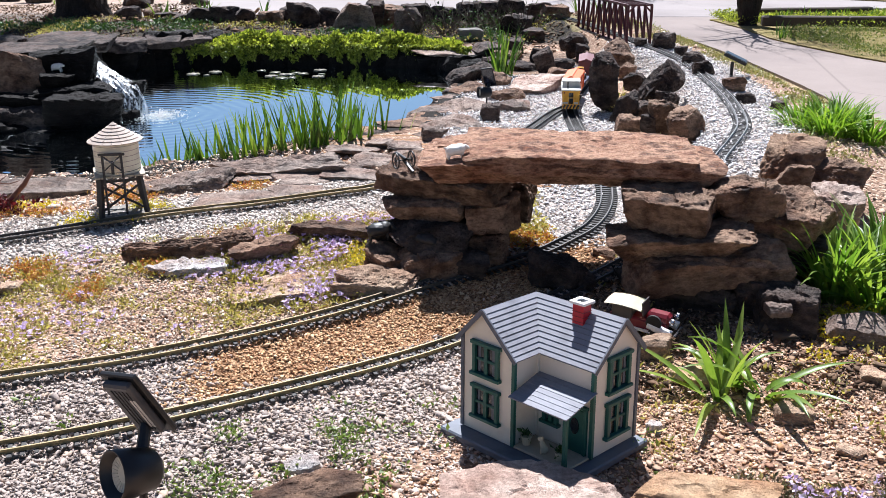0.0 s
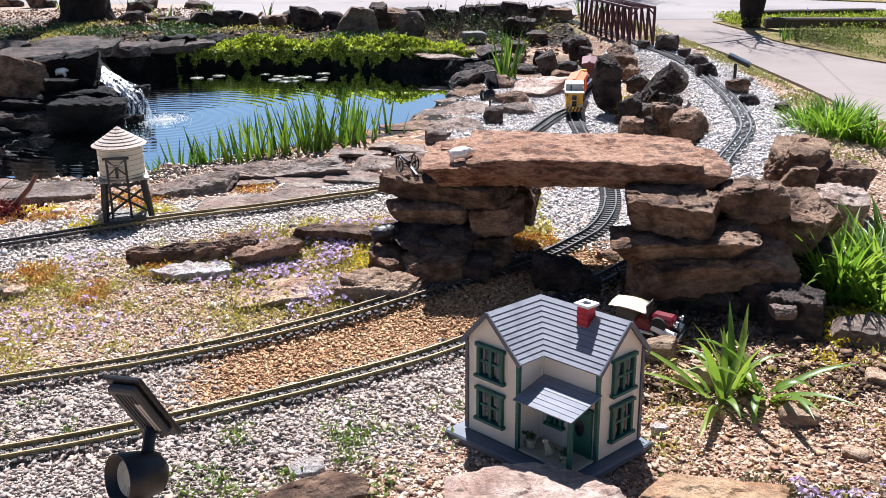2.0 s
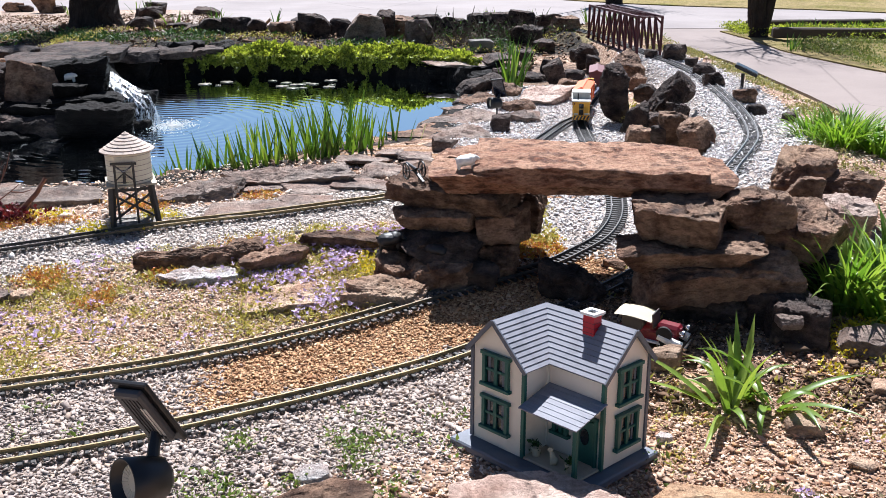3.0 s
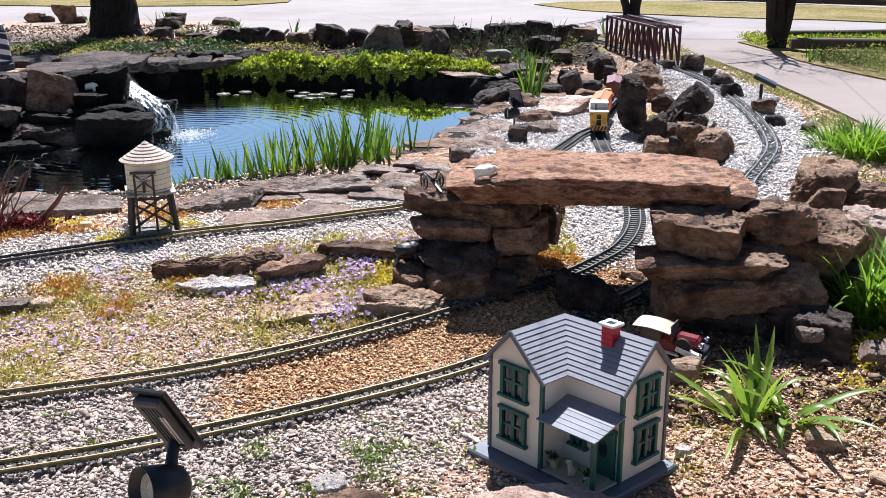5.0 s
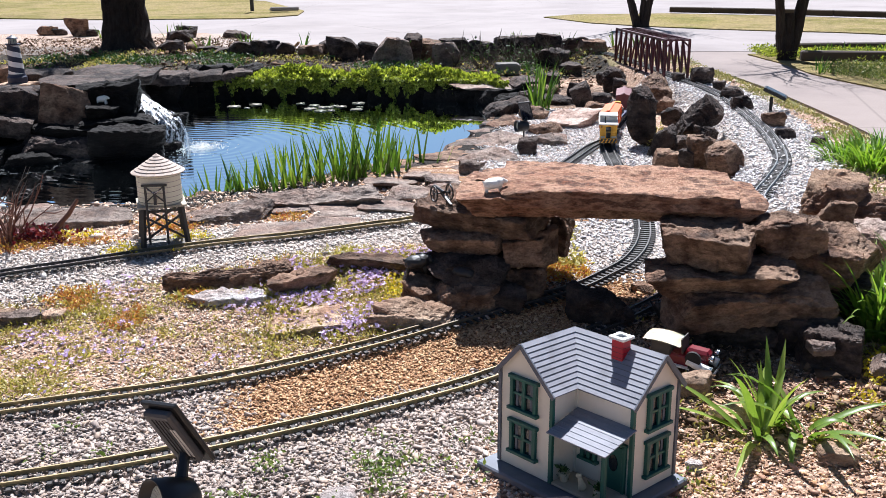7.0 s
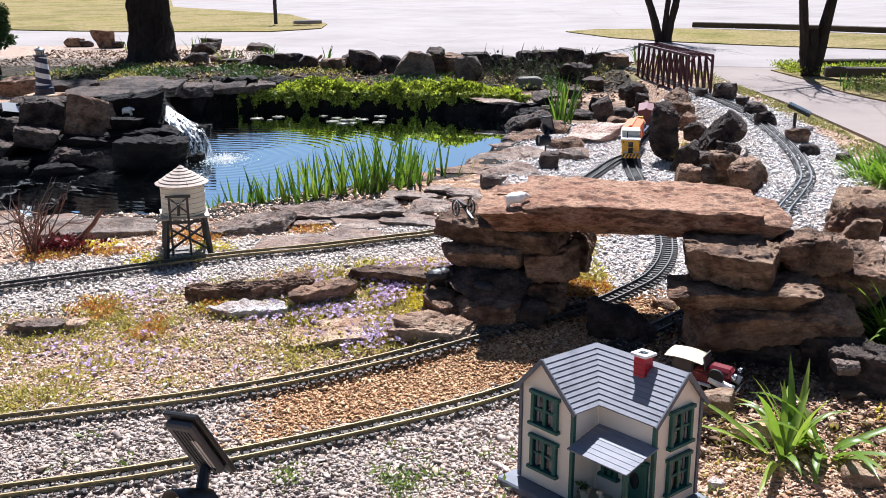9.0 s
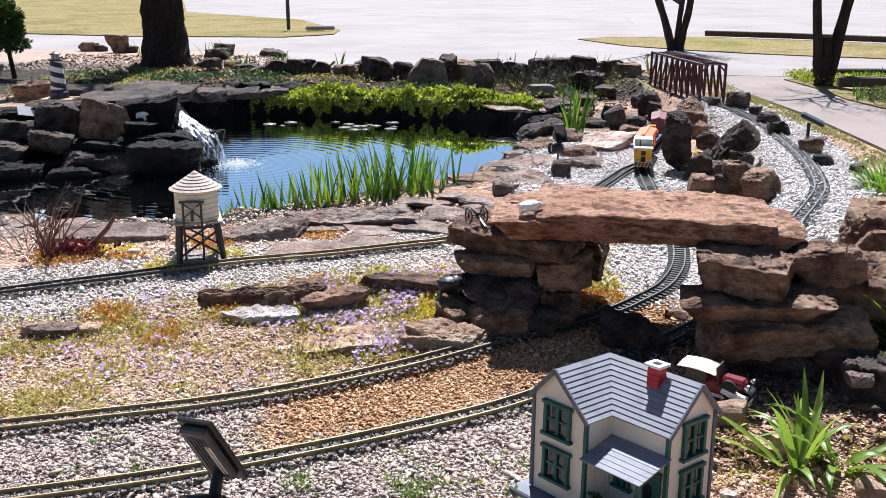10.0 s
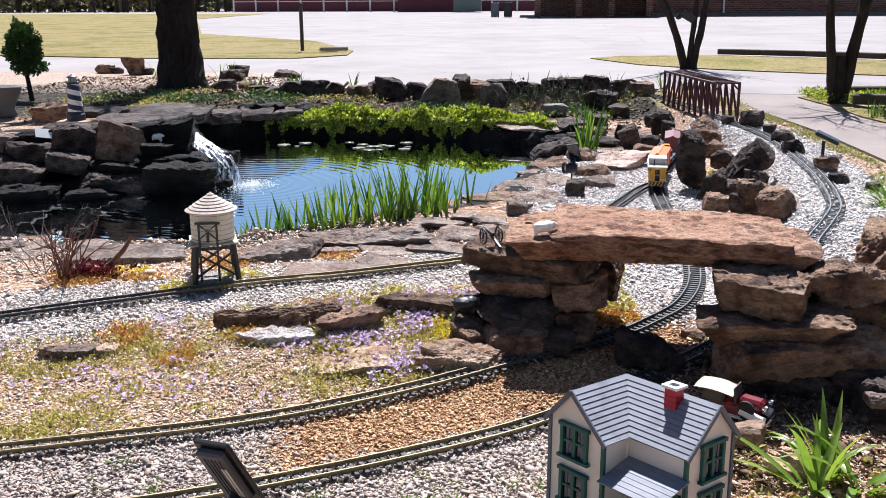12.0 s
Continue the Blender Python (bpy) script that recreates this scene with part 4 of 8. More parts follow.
# flat shelf stones along the back of the pond, overhanging the water
for x, y, z, w, d, h, turn, material in (
    (-2.96, 6.72, 0.335, 0.44, 0.50, 0.045, 4, DARK_ROCK), (-3.42, 6.88, 0.20, 0.50, 0.45, 0.08, 22, DARK_ROCK), (-4.12, 7.80, 0.20, 0.34, 0.24, 0.15, 10, BROWN_ROCK), (-2.98, 7.36, 0.26, 0.40, 0.60, 0.07, -8, DARK_ROCK), (-2.96, 7.90, 0.20, 0.36, 0.48, 0.08, 5, DARK_ROCK),
    (-2.80, 8.32, 0.155, 0.38, 0.42, 0.085, 14, DARK_ROCK), (-2.55, 8.62, 0.14, 0.34, 0.36, 0.09, 12, DARK_ROCK), (-2.28, 8.74, 0.12, 0.30, 0.34, 0.09, 4, DARK_ROCK), (-3.3, 8.2, 0.20, 0.55, 0.45, 0.09, 25, DARK_ROCK), (-3.85, 8.0, 0.20, 0.5, 0.4, 0.09, 30, DARK_ROCK),
    (0.10, 8.42, 0.07, 0.62, 0.40, 0.045, -3, GREY_ROCK), (0.42, 8.32, 0.06, 0.30, 0.28, 0.11, 8, DARK_ROCK), (0.55, 8.05, 0.05, 0.24, 0.22, 0.10, -12, BROWN_ROCK),
):
    lay("bank_stone", material, x, y, z, w, d, h, turn, (1.5, 0.5), rough=0.09, chip=0.22, sink=0.05, grow=1.05)
# wet stones below the shelf; the overhang's shade is in their near-black colour
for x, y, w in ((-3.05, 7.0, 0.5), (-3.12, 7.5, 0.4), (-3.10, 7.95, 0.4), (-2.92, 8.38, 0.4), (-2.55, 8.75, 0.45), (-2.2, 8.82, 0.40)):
    lay("bank_stone", WET_SHADED_ROCK, x, y, -0.16, w, 0.34, 0.36, 12, rough=0.12, sink=0.02)
# bank stone
lay("bank_stone", DARK_ROCK, 1.15, 8.64, 0.09, 0.154, 0.123, 0.088, -8)
lay("bank_stone", DARK_ROCK, 1.17, 7.86, 0.08, 0.113, 0.090, 0.144, -9)
lay("bank_stone", DARK_ROCK, 0.89, 9.11, 0.11, 0.195, 0.156, 0.101, -6)
lay("bank_stone", DARK_ROCK, 0.63, 8.31, 0.08, 0.174, 0.139, 0.131, -5)
lay("bank_stone", DARK_ROCK, 0.96, 7.45, 0.08, 0.156, 0.125, 0.080, -8)
lay("bank_stone", DARK_ROCK, 0.77, 9.65, 0.13, 0.286, 0.229, 0.147, -5)
lay("bank_stone", DARK_ROCK, 0.40, 7.62, 0.06, 0.156, 0.125, 0.10, -4)
# border stone
lay("border_stone", GREY_ROCK, -0.80, 4.30, 0.060, 0.509, 0.202, 0.058, 11)
lay("border_stone", GREY_ROCK, -1.15, 4.06, 0.060, 0.384, 0.217, 0.044, 16)
lay("border_stone", GREY_ROCK, -0.48, 4.32, 0.060, 0.160, 0.126, 0.036, 6)
lay("border_stone", GREY_ROCK, -0.33, 4.44, 0.060, 0.227, 0.179, 0.038, 4)
lay("border_stone", GREY_ROCK, -0.33, 4.78, 0.08, 0.129, 0.101, 0.040, 4)
lay("border_stone", GREY_ROCK, -0.46, 4.66, 0.08, 0.224, 0.177, 0.026, 6)
lay("border_stone", GREY_ROCK, -0.06, 4.98, 0.08, 0.116, 0.081, 0.060, 1)
lay("border_stone", GREY_ROCK, -1.81, 3.99, 0.06, 0.370, 0.168, 0.045, 24, (3, 2), rough=0.09)
lay("border_stone", GREY_ROCK, -0.54, 4.29, 0.060, 0.092, 0.073, 0.021, 7)
lay("border_stone", GREY_ROCK, -0.20, 4.74, 0.08, 0.184, 0.146, 0.029, 2)
lay("border_stone", GREY_ROCK, -0.20, 4.54, 0.08, 0.113, 0.090, 0.030, 3)
lay("border_stone", GREY_ROCK, -0.29, 4.24, 0.060, 0.091, 0.073, 0.017, 4)
# paving stone
lay("paving_stone", GREY_ROCK, -0.89, 3.76, 0.06, 0.344, 0.213, 0.035, 13, (3, 2), rough=0.07, chip=0.2)
lay("paving_stone", GREY_ROCK, -0.65, 3.94, 0.06, 0.231, 0.144, 0.035, 9, (3, 2), rough=0.07, chip=0.2)
lay("paving_stone", GREY_ROCK, -0.65, 4.16, 0.06, 0.275, 0.172, 0.035, 9, (3, 2), rough=0.07, chip=0.2)
lay("paving_stone", GREY_ROCK, -0.41, 4.21, 0.06, 0.240, 0.150, 0.035, 6, (3, 2), rough=0.07, chip=0.2)
lay("paving_stone", GREY_ROCK, -0.86, 4.16, 0.06, 0.149, 0.092, 0.035, 12, (3, 2), rough=0.07, chip=0.2)
# border stone
lay("border_stone", GREY_ROCK, -2.13, 4.12, 0.060, 0.208, 0.165, 0.032, 27)
lay("border_stone", GREY_ROCK, -2.46, 4.09, 0.060, 0.114, 0.090, 0.053, 31)
lay("border_stone", GREY_ROCK, -1.84, 3.95, 0.06, 0.400, 0.226, 0.045, 24, (3, 2), rough=0.09)
lay("border_stone", GREY_ROCK, -2.37, 4.11, 0.060, 0.169, 0.134, 0.033, 30)
lay("border_stone", GREY_ROCK, -2.35, 3.94, 0.060, 0.177, 0.140, 0.020, 30)
lay("border_stone", GREY_ROCK, -2.25, 4.06, 0.060, 0.167, 0.133, 0.019, 29)
# bed stone
lay("bed_stone", BROWN_ROCK, -0.98, 3.14, 0.03, 0.320, 0.05, 0.085, 12, (-18, 0), chip=0.1)
lay("bed_stone", BROWN_ROCK, -0.80, 3.19, 0.05, 0.200, 0.05, 0.055, 8, (-12, 0), chip=0.1)
lay("bed_stone", PALE_ROCK, -0.90, 3.07, 0.045, 0.250, 0.10, 0.022, 12, (6, 0), chip=0.15)
lay("bed_stone", BROWN_ROCK, -0.75, 3.23, 0.06, 0.134, 0.094, 0.066, 13)
lay("bed_stone", BROWN_ROCK, -0.64, 3.17, 0.05, 0.172, 0.120, 0.066, 11)
lay("bed_stone", BROWN_ROCK, -0.47, 3.35, 0.07, 0.233, 0.117, 0.051, 8)
lay("bed_stone", TAN_ROCK, -0.60, 2.90, 0.01, 0.230, 0.16, 0.030, 12, (4, -5), chip=0.12)
lay("bed_stone", TAN_ROCK, -0.24, 2.92, 0.02, 0.226, 0.113, 0.053, 5)
lay("bed_stone", TAN_ROCK, -1.47, 2.93, 0.03, 0.076, 0.053, 0.021, 27)
# bed stone
lay("bed_stone", TAN_ROCK, -1.66, 2.92, 0.03, 0.098, 0.059, 0.029, 29)
lay("bed_stone", GREY_ROCK, -1.57, 2.91, 0.02, 0.147, 0.073, 0.032, 28)
# loose stones in the front garden
lay("garden_stone", PINK_ROCK, 0.175, 1.715, -0.02, 0.33, 0.17, 0.065, -6, (2, 2), rough=0.07, chip=0.2, ledges=0.03)
lay("garden_stone", GOLD_ROCK, 0.56, 1.72, -0.01, 0.240, 0.15, 0.055, -18, (3, 0), rough=0.07, chip=0.2, ledges=0.03)
lay("garden_stone", BROWN_ROCK, -0.30, 1.72, 0.00, 0.186, 0.111, 0.049, 10, rough=0.09)
lay("garden_stone", PALE_ROCK, -0.335, 1.875, 0.00, 0.085, 0.055, 0.020, 10, rough=0.08)
lay("garden_stone", TAN_ROCK, 0.89, 2.085, 0.00, 0.085, 0.060, 0.030, -24, (6, 4), rough=0.08)
lay("garden_stone", GREY_ROCK, 1.26, 2.56, 0.00, 0.190, 0.130, 0.058, -26, (8, 0), rough=0.08)
lay("garden_stone", GOLD_ROCK, 0.70, 2.30, 0.00, 0.150, 0.085, 0.030, -17, (8, 0), rough=0.07)
lay("garden_stone", TAN_ROCK, 0.61, 2.44, 0.00, 0.095, 0.063, 0.055, -14, rough=0.09)
lay("garden_stone", PALE_ROCK, 0.52, 2.03, 0.00, 0.040, 0.032, 0.020, 10, rough=0.08)
lay("garden_stone", TAN_ROCK, 0.96, 1.92, 0.00, 0.060, 0.040, 0.016, -27, (4, 4), rough=0.08)
lay("garden_stone", TAN_ROCK, 1.18, 2.29, 0.00, 0.074, 0.055, 0.026, -27, (4, 4), rough=0.08)
# slope stone
lay("slope_stone", TAN_SLOPE, 1.405, 3.70, 0.16, 0.175, 0.22, 0.185, -25, (20, 4), rough=0.13, chip=0.2)
lay("slope_stone", BROWN_ROCK, 1.325, 3.44, 0.18, 0.115, 0.085, 0.150, -21, (0, 12), chip=0.5)
lay("slope_stone", BROWN_ROCK, 1.55, 3.60, 0.14, 0.230, 0.17, 0.125, -24, (10, 0))
lay("slope_stone", PINK_ROCK, 1.47, 3.42, 0.10, 0.240, 0.20, 0.115, -24, (12, 0))
lay("slope_stone", GREY_ROCK, 1.38, 3.73, 0.18, 0.065, 0.046, 0.036, -20)

# stones set on end between the tracks
for k, (material, x, y, z, w, d, h, turn, lean) in enumerate((
    (DARK_ROCK, 0.991, 5.70, 0.07, 0.150, 0.11, 0.32, -8, (2, 2)), (DARK_ROCK, 1.02, 5.42, 0.05, 0.115, 0.09, 0.22, -20, (0, 24)), (DARK_ROCK, 1.19, 5.80, 0.04, 0.15, 0.14, 0.36, -13, (0, 40)),
    (DARK_ROCK, 1.173, 5.41, 0.08, 0.140, 0.11, 0.12, -12, (6, 8)), (BROWN_ROCK, 1.034, 5.11, 0.07, 0.155, 0.12, 0.085, -14, (8, 6)), (DARK_ROCK, 1.107, 4.90, 0.07, 0.085, 0.08, 0.15, -10, (0, 8)),
    (BROWN_ROCK, 1.20, 4.88, 0.08, 0.135, 0.11, 0.21, -20, (0, -8)), (BROWN_ROCK, 1.244, 4.65, 0.10, 0.150, 0.12, 0.17, -16, (4, -12)), (BROWN_ROCK, 1.207, 4.45, 0.10, 0.150, 0.10, 0.055, -10, (4, 4)),
    (BROWN_ROCK, 1.408, 7.53, 0.12, 0.230, 0.26, 0.12, -8, (18, 4)), (BROWN_ROCK, 1.365, 6.96, 0.09, 0.110, 0.09, 0.10, -12, (0, 6)), (DARK_ROCK, 1.135, 8.07, 0.07, 0.190, 0.14, 0.17, -9, (0, 8)),
    (BROWN_ROCK, 1.25, 7.55, 0.08, 0.180, 0.14, 0.11, -10, (10, 0)), (DARK_ROCK, 1.30, 6.35, 0.10, 0.14, 0.10, 0.11, -12, (0, 8)), (BROWN_ROCK, 1.07, 6.84, 0.08, 0.107, 0.075, 0.085, -9, (0, 5)),
    (DARK_ROCK, 1.36, 5.62, 0.12, 0.13, 0.10, 0.09, -14, (4, 4)), (BROWN_ROCK, 1.30, 5.15, 0.10, 0.11, 0.09, 0.10, 10, (6, -6)),
)):
    lay("standing_stone", material, x, y, z, w, d, h, turn, lean, level=5, rough=0.17, chip=0.42, grow=1.08, sink=0.06, seed=5200 + 19 * k)
# flat stones overlapping along the side of the pond
for material, x, y, z, w, d, h, turn, lean in (
    (DARK_ROCK, 0.145, 6.98, 0.02, 0.21, 0.16, 0.13, 20, (10, -8)), (GREY_ROCK, 0.120, 5.85, 0.02, 0.33, 0.22, 0.085, 22, (14, -8)), (GREY_ROCK, 0.030, 5.33, 0.02, 0.32, 0.22, 0.070, 18, (12, -8)), (DARK_ROCK, 0.276, 5.51, 0.06, 0.12, 0.09, 0.10, 0, (4, 6)),
    (PINK_ROCK, 0.640, 6.53, 0.07, 0.30, 0.34, 0.060, -10, (9, 2)), (GREY_ROCK, 0.454, 5.82, 0.06, 0.20, 0.15, 0.060, 8, (10, 0)), (BROWN_ROCK, 0.447, 6.20, 0.06, 0.20, 0.15, 0.075, 14, (10, -8)), (DARK_ROCK, 0.747, 7.60, 0.07, 0.13, 0.11, 0.16, 0, (0, 16)),
    (DARK_ROCK, 0.820, 7.26, 0.07, 0.14, 0.11, 0.18, 10, (0, -14)), (BROWN_ROCK, 0.189, 6.50, 0.02, 0.27, 0.18, 0.075, 24, (12, -8)), (GREY_ROCK, -0.098, 5.06, 0.02, 0.23, 0.17, 0.055, 20, (10, -6)), (BROWN_ROCK, 0.386, 6.80, 0.05, 0.20, 0.15, 0.09, 6, (8, 10)),
    (DARK_ROCK, 0.615, 7.50, 0.06, 0.29, 0.18, 0.075, 2, (6, 4)), (BROWN_ROCK, 0.858, 6.94, 0.07, 0.17, 0.12, 0.09, -8, (8, 8)), (DARK_ROCK, 0.30, 7.10, 0.04, 0.20, 0.14, 0.12, 30, (6, -12)),
):
    lay("border_stone", material, x, y, z, w, d, h, turn, lean, level=5, rough=0.13, chip=0.28, grow=1.04, sink=0.04)
# slope stone
lay("slope_stone", DARK_ROCK, 1.82, 7.72, 0.20, 0.186, 0.149, 0.118, -13)
lay("slope_stone", DARK_ROCK, 1.85, 7.30, 0.20, 0.082, 0.066, 0.070, -14)
lay("slope_stone", DARK_ROCK, 1.85, 6.86, 0.20, 0.122, 0.097, 0.080, -15)
lay("slope_stone", DARK_ROCK, 1.78, 6.40, 0.20, 0.125, 0.100, 0.084, -16)
lay("slope_stone", BROWN_ROCK, 1.80, 5.73, 0.20, 0.132, 0.106, 0.078, -18)
lay("slope_stone", DARK_ROCK, 1.75, 5.36, 0.20, 0.105, 0.084, 0.043, -18)
lay("slope_stone", DARK_ROCK, 1.87, 5.14, 0.20, 0.079, 0.064, 0.044, -20)
lay("slope_stone", DARK_ROCK, 1.66, 7.88, 0.20, 0.103, 0.082, 0.070, -12)
# the rocks of the waterfall
FALL_ROCKS = (
    (BROWN_ROCK, -2.795, 6.14, 0.10, 0.31, 0.10, 0.30, 24, (-9, 1)), (WET_SHADED_ROCK, -2.53, 6.32, 0.19, 0.37, 0.22, 0.20, 18, (0, 0)), (WET_SHADED_ROCK, -2.545, 6.14, 0.18, 0.20, 0.13, 0.085, 14, (0, 0)),
    (WET_SHADED_ROCK, -2.43, 6.16, 0.135, 0.46, 0.27, 0.055, 16, (2, -2)), (WET_SHADED_ROCK, -2.315, 5.98, -0.12, 0.42, 0.28, 0.27, 18, (5, 4)), (WET_SHADED_ROCK, -2.745, 6.06, 0.045, 0.43, 0.22, 0.10, 20, (4, 2)),
    (DARK_ROCK, -2.766, 5.98, -0.03, 0.47, 0.26, 0.115, 22, (6, 2)), (WET_SHADED_ROCK, -2.861, 5.84, -0.14, 0.44, 0.27, 0.145, 24, (3, 0)), (DARK_ROCK, -3.175, 6.18, 0.19, 0.23, 0.16, 0.16, 25, (0, 6)),
    (DARK_ROCK, -3.136, 6.03, 0.08, 0.27, 0.22, 0.13, 26, (4, 14)), (DARK_ROCK, -3.062, 6.16, 0.10, 0.12, 0.11, 0.27, 20, (-6, 8)), (WET_SHADED_ROCK, -2.235, 6.42, -0.12, 0.27, 0.22, 0.29, 14, (4, 6)),
    (WET_SHADED_ROCK, -2.12, 6.20, -0.10, 0.15, 0.12, 0.11, 40, (0, 0)), (WET_SHADED_ROCK, -2.60, 6.62, 0.10, 0.40, 0.26, 0.20, 10, (0, 0)), (WET_SHADED_ROCK, -2.44, 5.84, -0.14, 0.34, 0.2, 0.10, 20, (0, 0)), (DARK_ROCK, -3.37, 6.10, 0.15, 0.34, 0.18, 0.12, 28, (0, 4)),
    (DARK_ROCK, -3.42, 5.90, 0.02, 0.36, 0.22, 0.14, 28, (4, 0)), (WET_SHADED_ROCK, -3.24, 5.76, -0.12, 0.36, 0.24, 0.17, 30, (3, 0)), (GREY_ROCK, -3.62, 6.24, 0.20, 0.36, 0.24, 0.12, 28, (4, 3)),
    (DARK_ROCK, -3.30, 6.34, 0.27, 0.26, 0.2, 0.10, 20, (0, 0)), (DARK_ROCK, -3.66, 5.92, 0.0, 0.34, 0.24, 0.20, 32, (4, 2)), (WET_SHADED_ROCK, -3.6, 5.62, -0.13, 0.40, 0.24, 0.17, 34, (3, 0)),
    (DARK_ROCK, -3.0, 6.36, 0.29, 0.24, 0.18, 0.075, 16, (0, -3)), (DARK_ROCK, -3.9, 6.3, 0.18, 0.30, 0.24, 0.16, 26, (0, 4)),
)
for k, (material, x, y, z, w, d, h, turn, lean) in enumerate(FALL_ROCKS):
    lay("waterfall_rock", material, x, y, z, w, d, h, turn, lean, level=5, rough=0.13, sink=0.03, grow=1.04, chip=0.24, seed=4100 + 31 * k)
# the two dry stone piers: material, x, y, z, width, depth, height, turn, lean
PIER = (
    (BROWN_ROCK, -0.010, 3.225, 0.264, 0.47, 0.22, 0.088, -18, (3, 3)),
    (BROWN_ROCK, -0.035, 3.190, 0.194, 0.30, 0.19, 0.078, -10, (2, -3)),
    (BROWN_ROCK, 0.182, 3.180, 0.160, 0.18, 0.20, 0.108, -8, (2, -5)),
    (BROWN_ROCK, 0.269, 3.420, 0.120, 0.15, 0.13, 0.150, -12, (2, 5)),
    (GREY_ROCK, 0.225, 3.330, 0.120, 0.11, 0.10, 0.110, -4, (0, 0)),
    (DARK_ROCK, -0.027, 3.135, 0.108, 0.28, 0.22, 0.090, 1, (2, 2)),
    (BROWN_ROCK, 0.157, 3.160, 0.010, 0.155, 0.20, 0.150, -4, (0, -3)),
    (DARK_ROCK, -0.002, 3.110, 0.000, 0.24, 0.22, 0.115, -5, (0, 0)),
    (BROWN_ROCK, -0.204, 3.065, 0.020, 0.165, 0.12, 0.098, 6, (14, 12)),
    (BROWN_ROCK, -0.040, 3.030, 0.000, 0.215, 0.13, 0.125, 10, (10, -8)),
    (TAN_ROCK, -0.215, 2.935, 0.000, 0.225, 0.17, 0.068, 6, (4, 2)),
    (DARK_ROCK, -0.205, 3.170, 0.010, 0.15, 0.11, 0.165, -4, (0, 4)),
    (DARK_ROCK, 0.388, 2.990, 0.000, 0.195, 0.13, 0.118, -12, (8, 6)),
    (DARK_ROCK, 0.475, 2.950, 0.000, 0.090, 0.08, 0.060, -30, (0, 0)),
    (BROWN_ROCK, 0.589, 3.230, 0.020, 0.080, 0.06, 0.035, -11, (0, 3)),
    (BROWN_ROCK, 0.735, 2.900, 0.246, 0.300, 0.22, 0.118, -10, (4, 1)),
    (BROWN_ROCK, 1.002, 2.945, 0.262, 0.215, 0.18, 0.125, -18, (3, -4)),
    (BROWN_ROCK, 0.765, 2.860, 0.178, 0.415, 0.22, 0.072, -10, (4, -5)),
    (DARK_ROCK, 1.065, 2.975, 0.165, 0.230, 0.17, 0.105, -18, (0, 2)),
    (BROWN_ROCK, 1.160, 2.990, 0.150, 0.215, 0.22, 0.165, -28, (16, 8)),
    (BROWN_ROCK, 0.842, 2.835, 0.072, 0.490, 0.25, 0.115, -10, (4, -3)),
    (DARK_ROCK, 0.800, 2.870, -0.030, 0.390, 0.22, 0.115, -12, (0, 1)),
    (DARK_ROCK, 0.985, 2.770, -0.020, 0.130, 0.14, 0.120, -22, (0, 4)),
    (DARK_ROCK, 1.110, 3.020, -0.01, 0.30, 0.18, 0.20, -19, (0, 0)),
    (DARK_ROCK, 1.068, 2.665, -0.010, 0.195, 0.16, 0.125, -24, (4, 4)),
    (GREY_ROCK, 1.012, 2.590, 0.060, 0.075, 0.055, 0.042, -21, (0, 0)),
)
for k, (material, x, y, z, w, d, h, turn, lean) in enumerate(PIER):
    lay("pier_stone", material, x, y, z, w, d, h, turn, lean, level=6 if w > 0.13 else 5, rough=0.13, sink=0.02, grow=1.02, seed=700 + 17 * k, chip=0.20, ledges=0.06)
for x, y, z, w, d, h, turn in ((0.05, 3.28, 0.0, 0.22, 0.16, 0.32, 4), (0.82, 2.98, 0.0, 0.24, 0.12, 0.33, -14)):
    lay("pier_stone", DARK_ROCK, x, y, z, w, d, h, turn, chip=0.08, sink=0.05, grow=1.0)
# the flat slab that bridges the two piers: beds of one stone that end at different places
slab_bm = bmesh.new()
for k, (x, y, z, w, d, h, turn) in enumerate(((-0.295, 0.015, 0.0, 0.31, 0.38, 0.082, 3), (0.04, 0.035, -0.006, 0.92, 0.36, 0.070, 0), (0.040, 0.012, 0.040, 0.73, 0.42, 0.062, 1.0), (-0.335, 0.12, 0.068, 0.18, 0.16, 0.030, -12), (-0.375, 0.07, 0.062, 0.10, 0.11, 0.024, 20))):
    bed = rock_mesh(w, d, h, 64 + 11 * k, RED_ROCK, 6, 0.06, 0.16, 0.07, 1.03, 60.0, 0.16)
    bed.transform(pose(x, y, z, 0, 0.4 * k, turn))
    slab_bm.from_mesh(bed)
slab_data = bpy.data.meshes.new("arch_slab")
slab_bm.to_mesh(slab_data)
slab_bm.free()
slab_data.materials.append(RED_ROCK)
slab_data.set_sharp_from_angle(angle=radians(24))
tagged(put("arch_slab", slab_data, None, pose(0.42, 3.185, 0.346, 0, -1.0, -8.5)), "long flat orange-brown sandstone slab laid across two piers", "stone")

# dark filler rocks: the shade between the rocks is in their colour
lay("waterfall_rock", WET_SHADED_ROCK, -3.05, 6.46, -0.12, 1.25, 0.26, 0.36, 22, level=5)
lay("waterfall_rock", WET_SHADED_ROCK, -3.0, 5.98, -0.14, 1.0, 0.24, 0.16, 26, level=4)
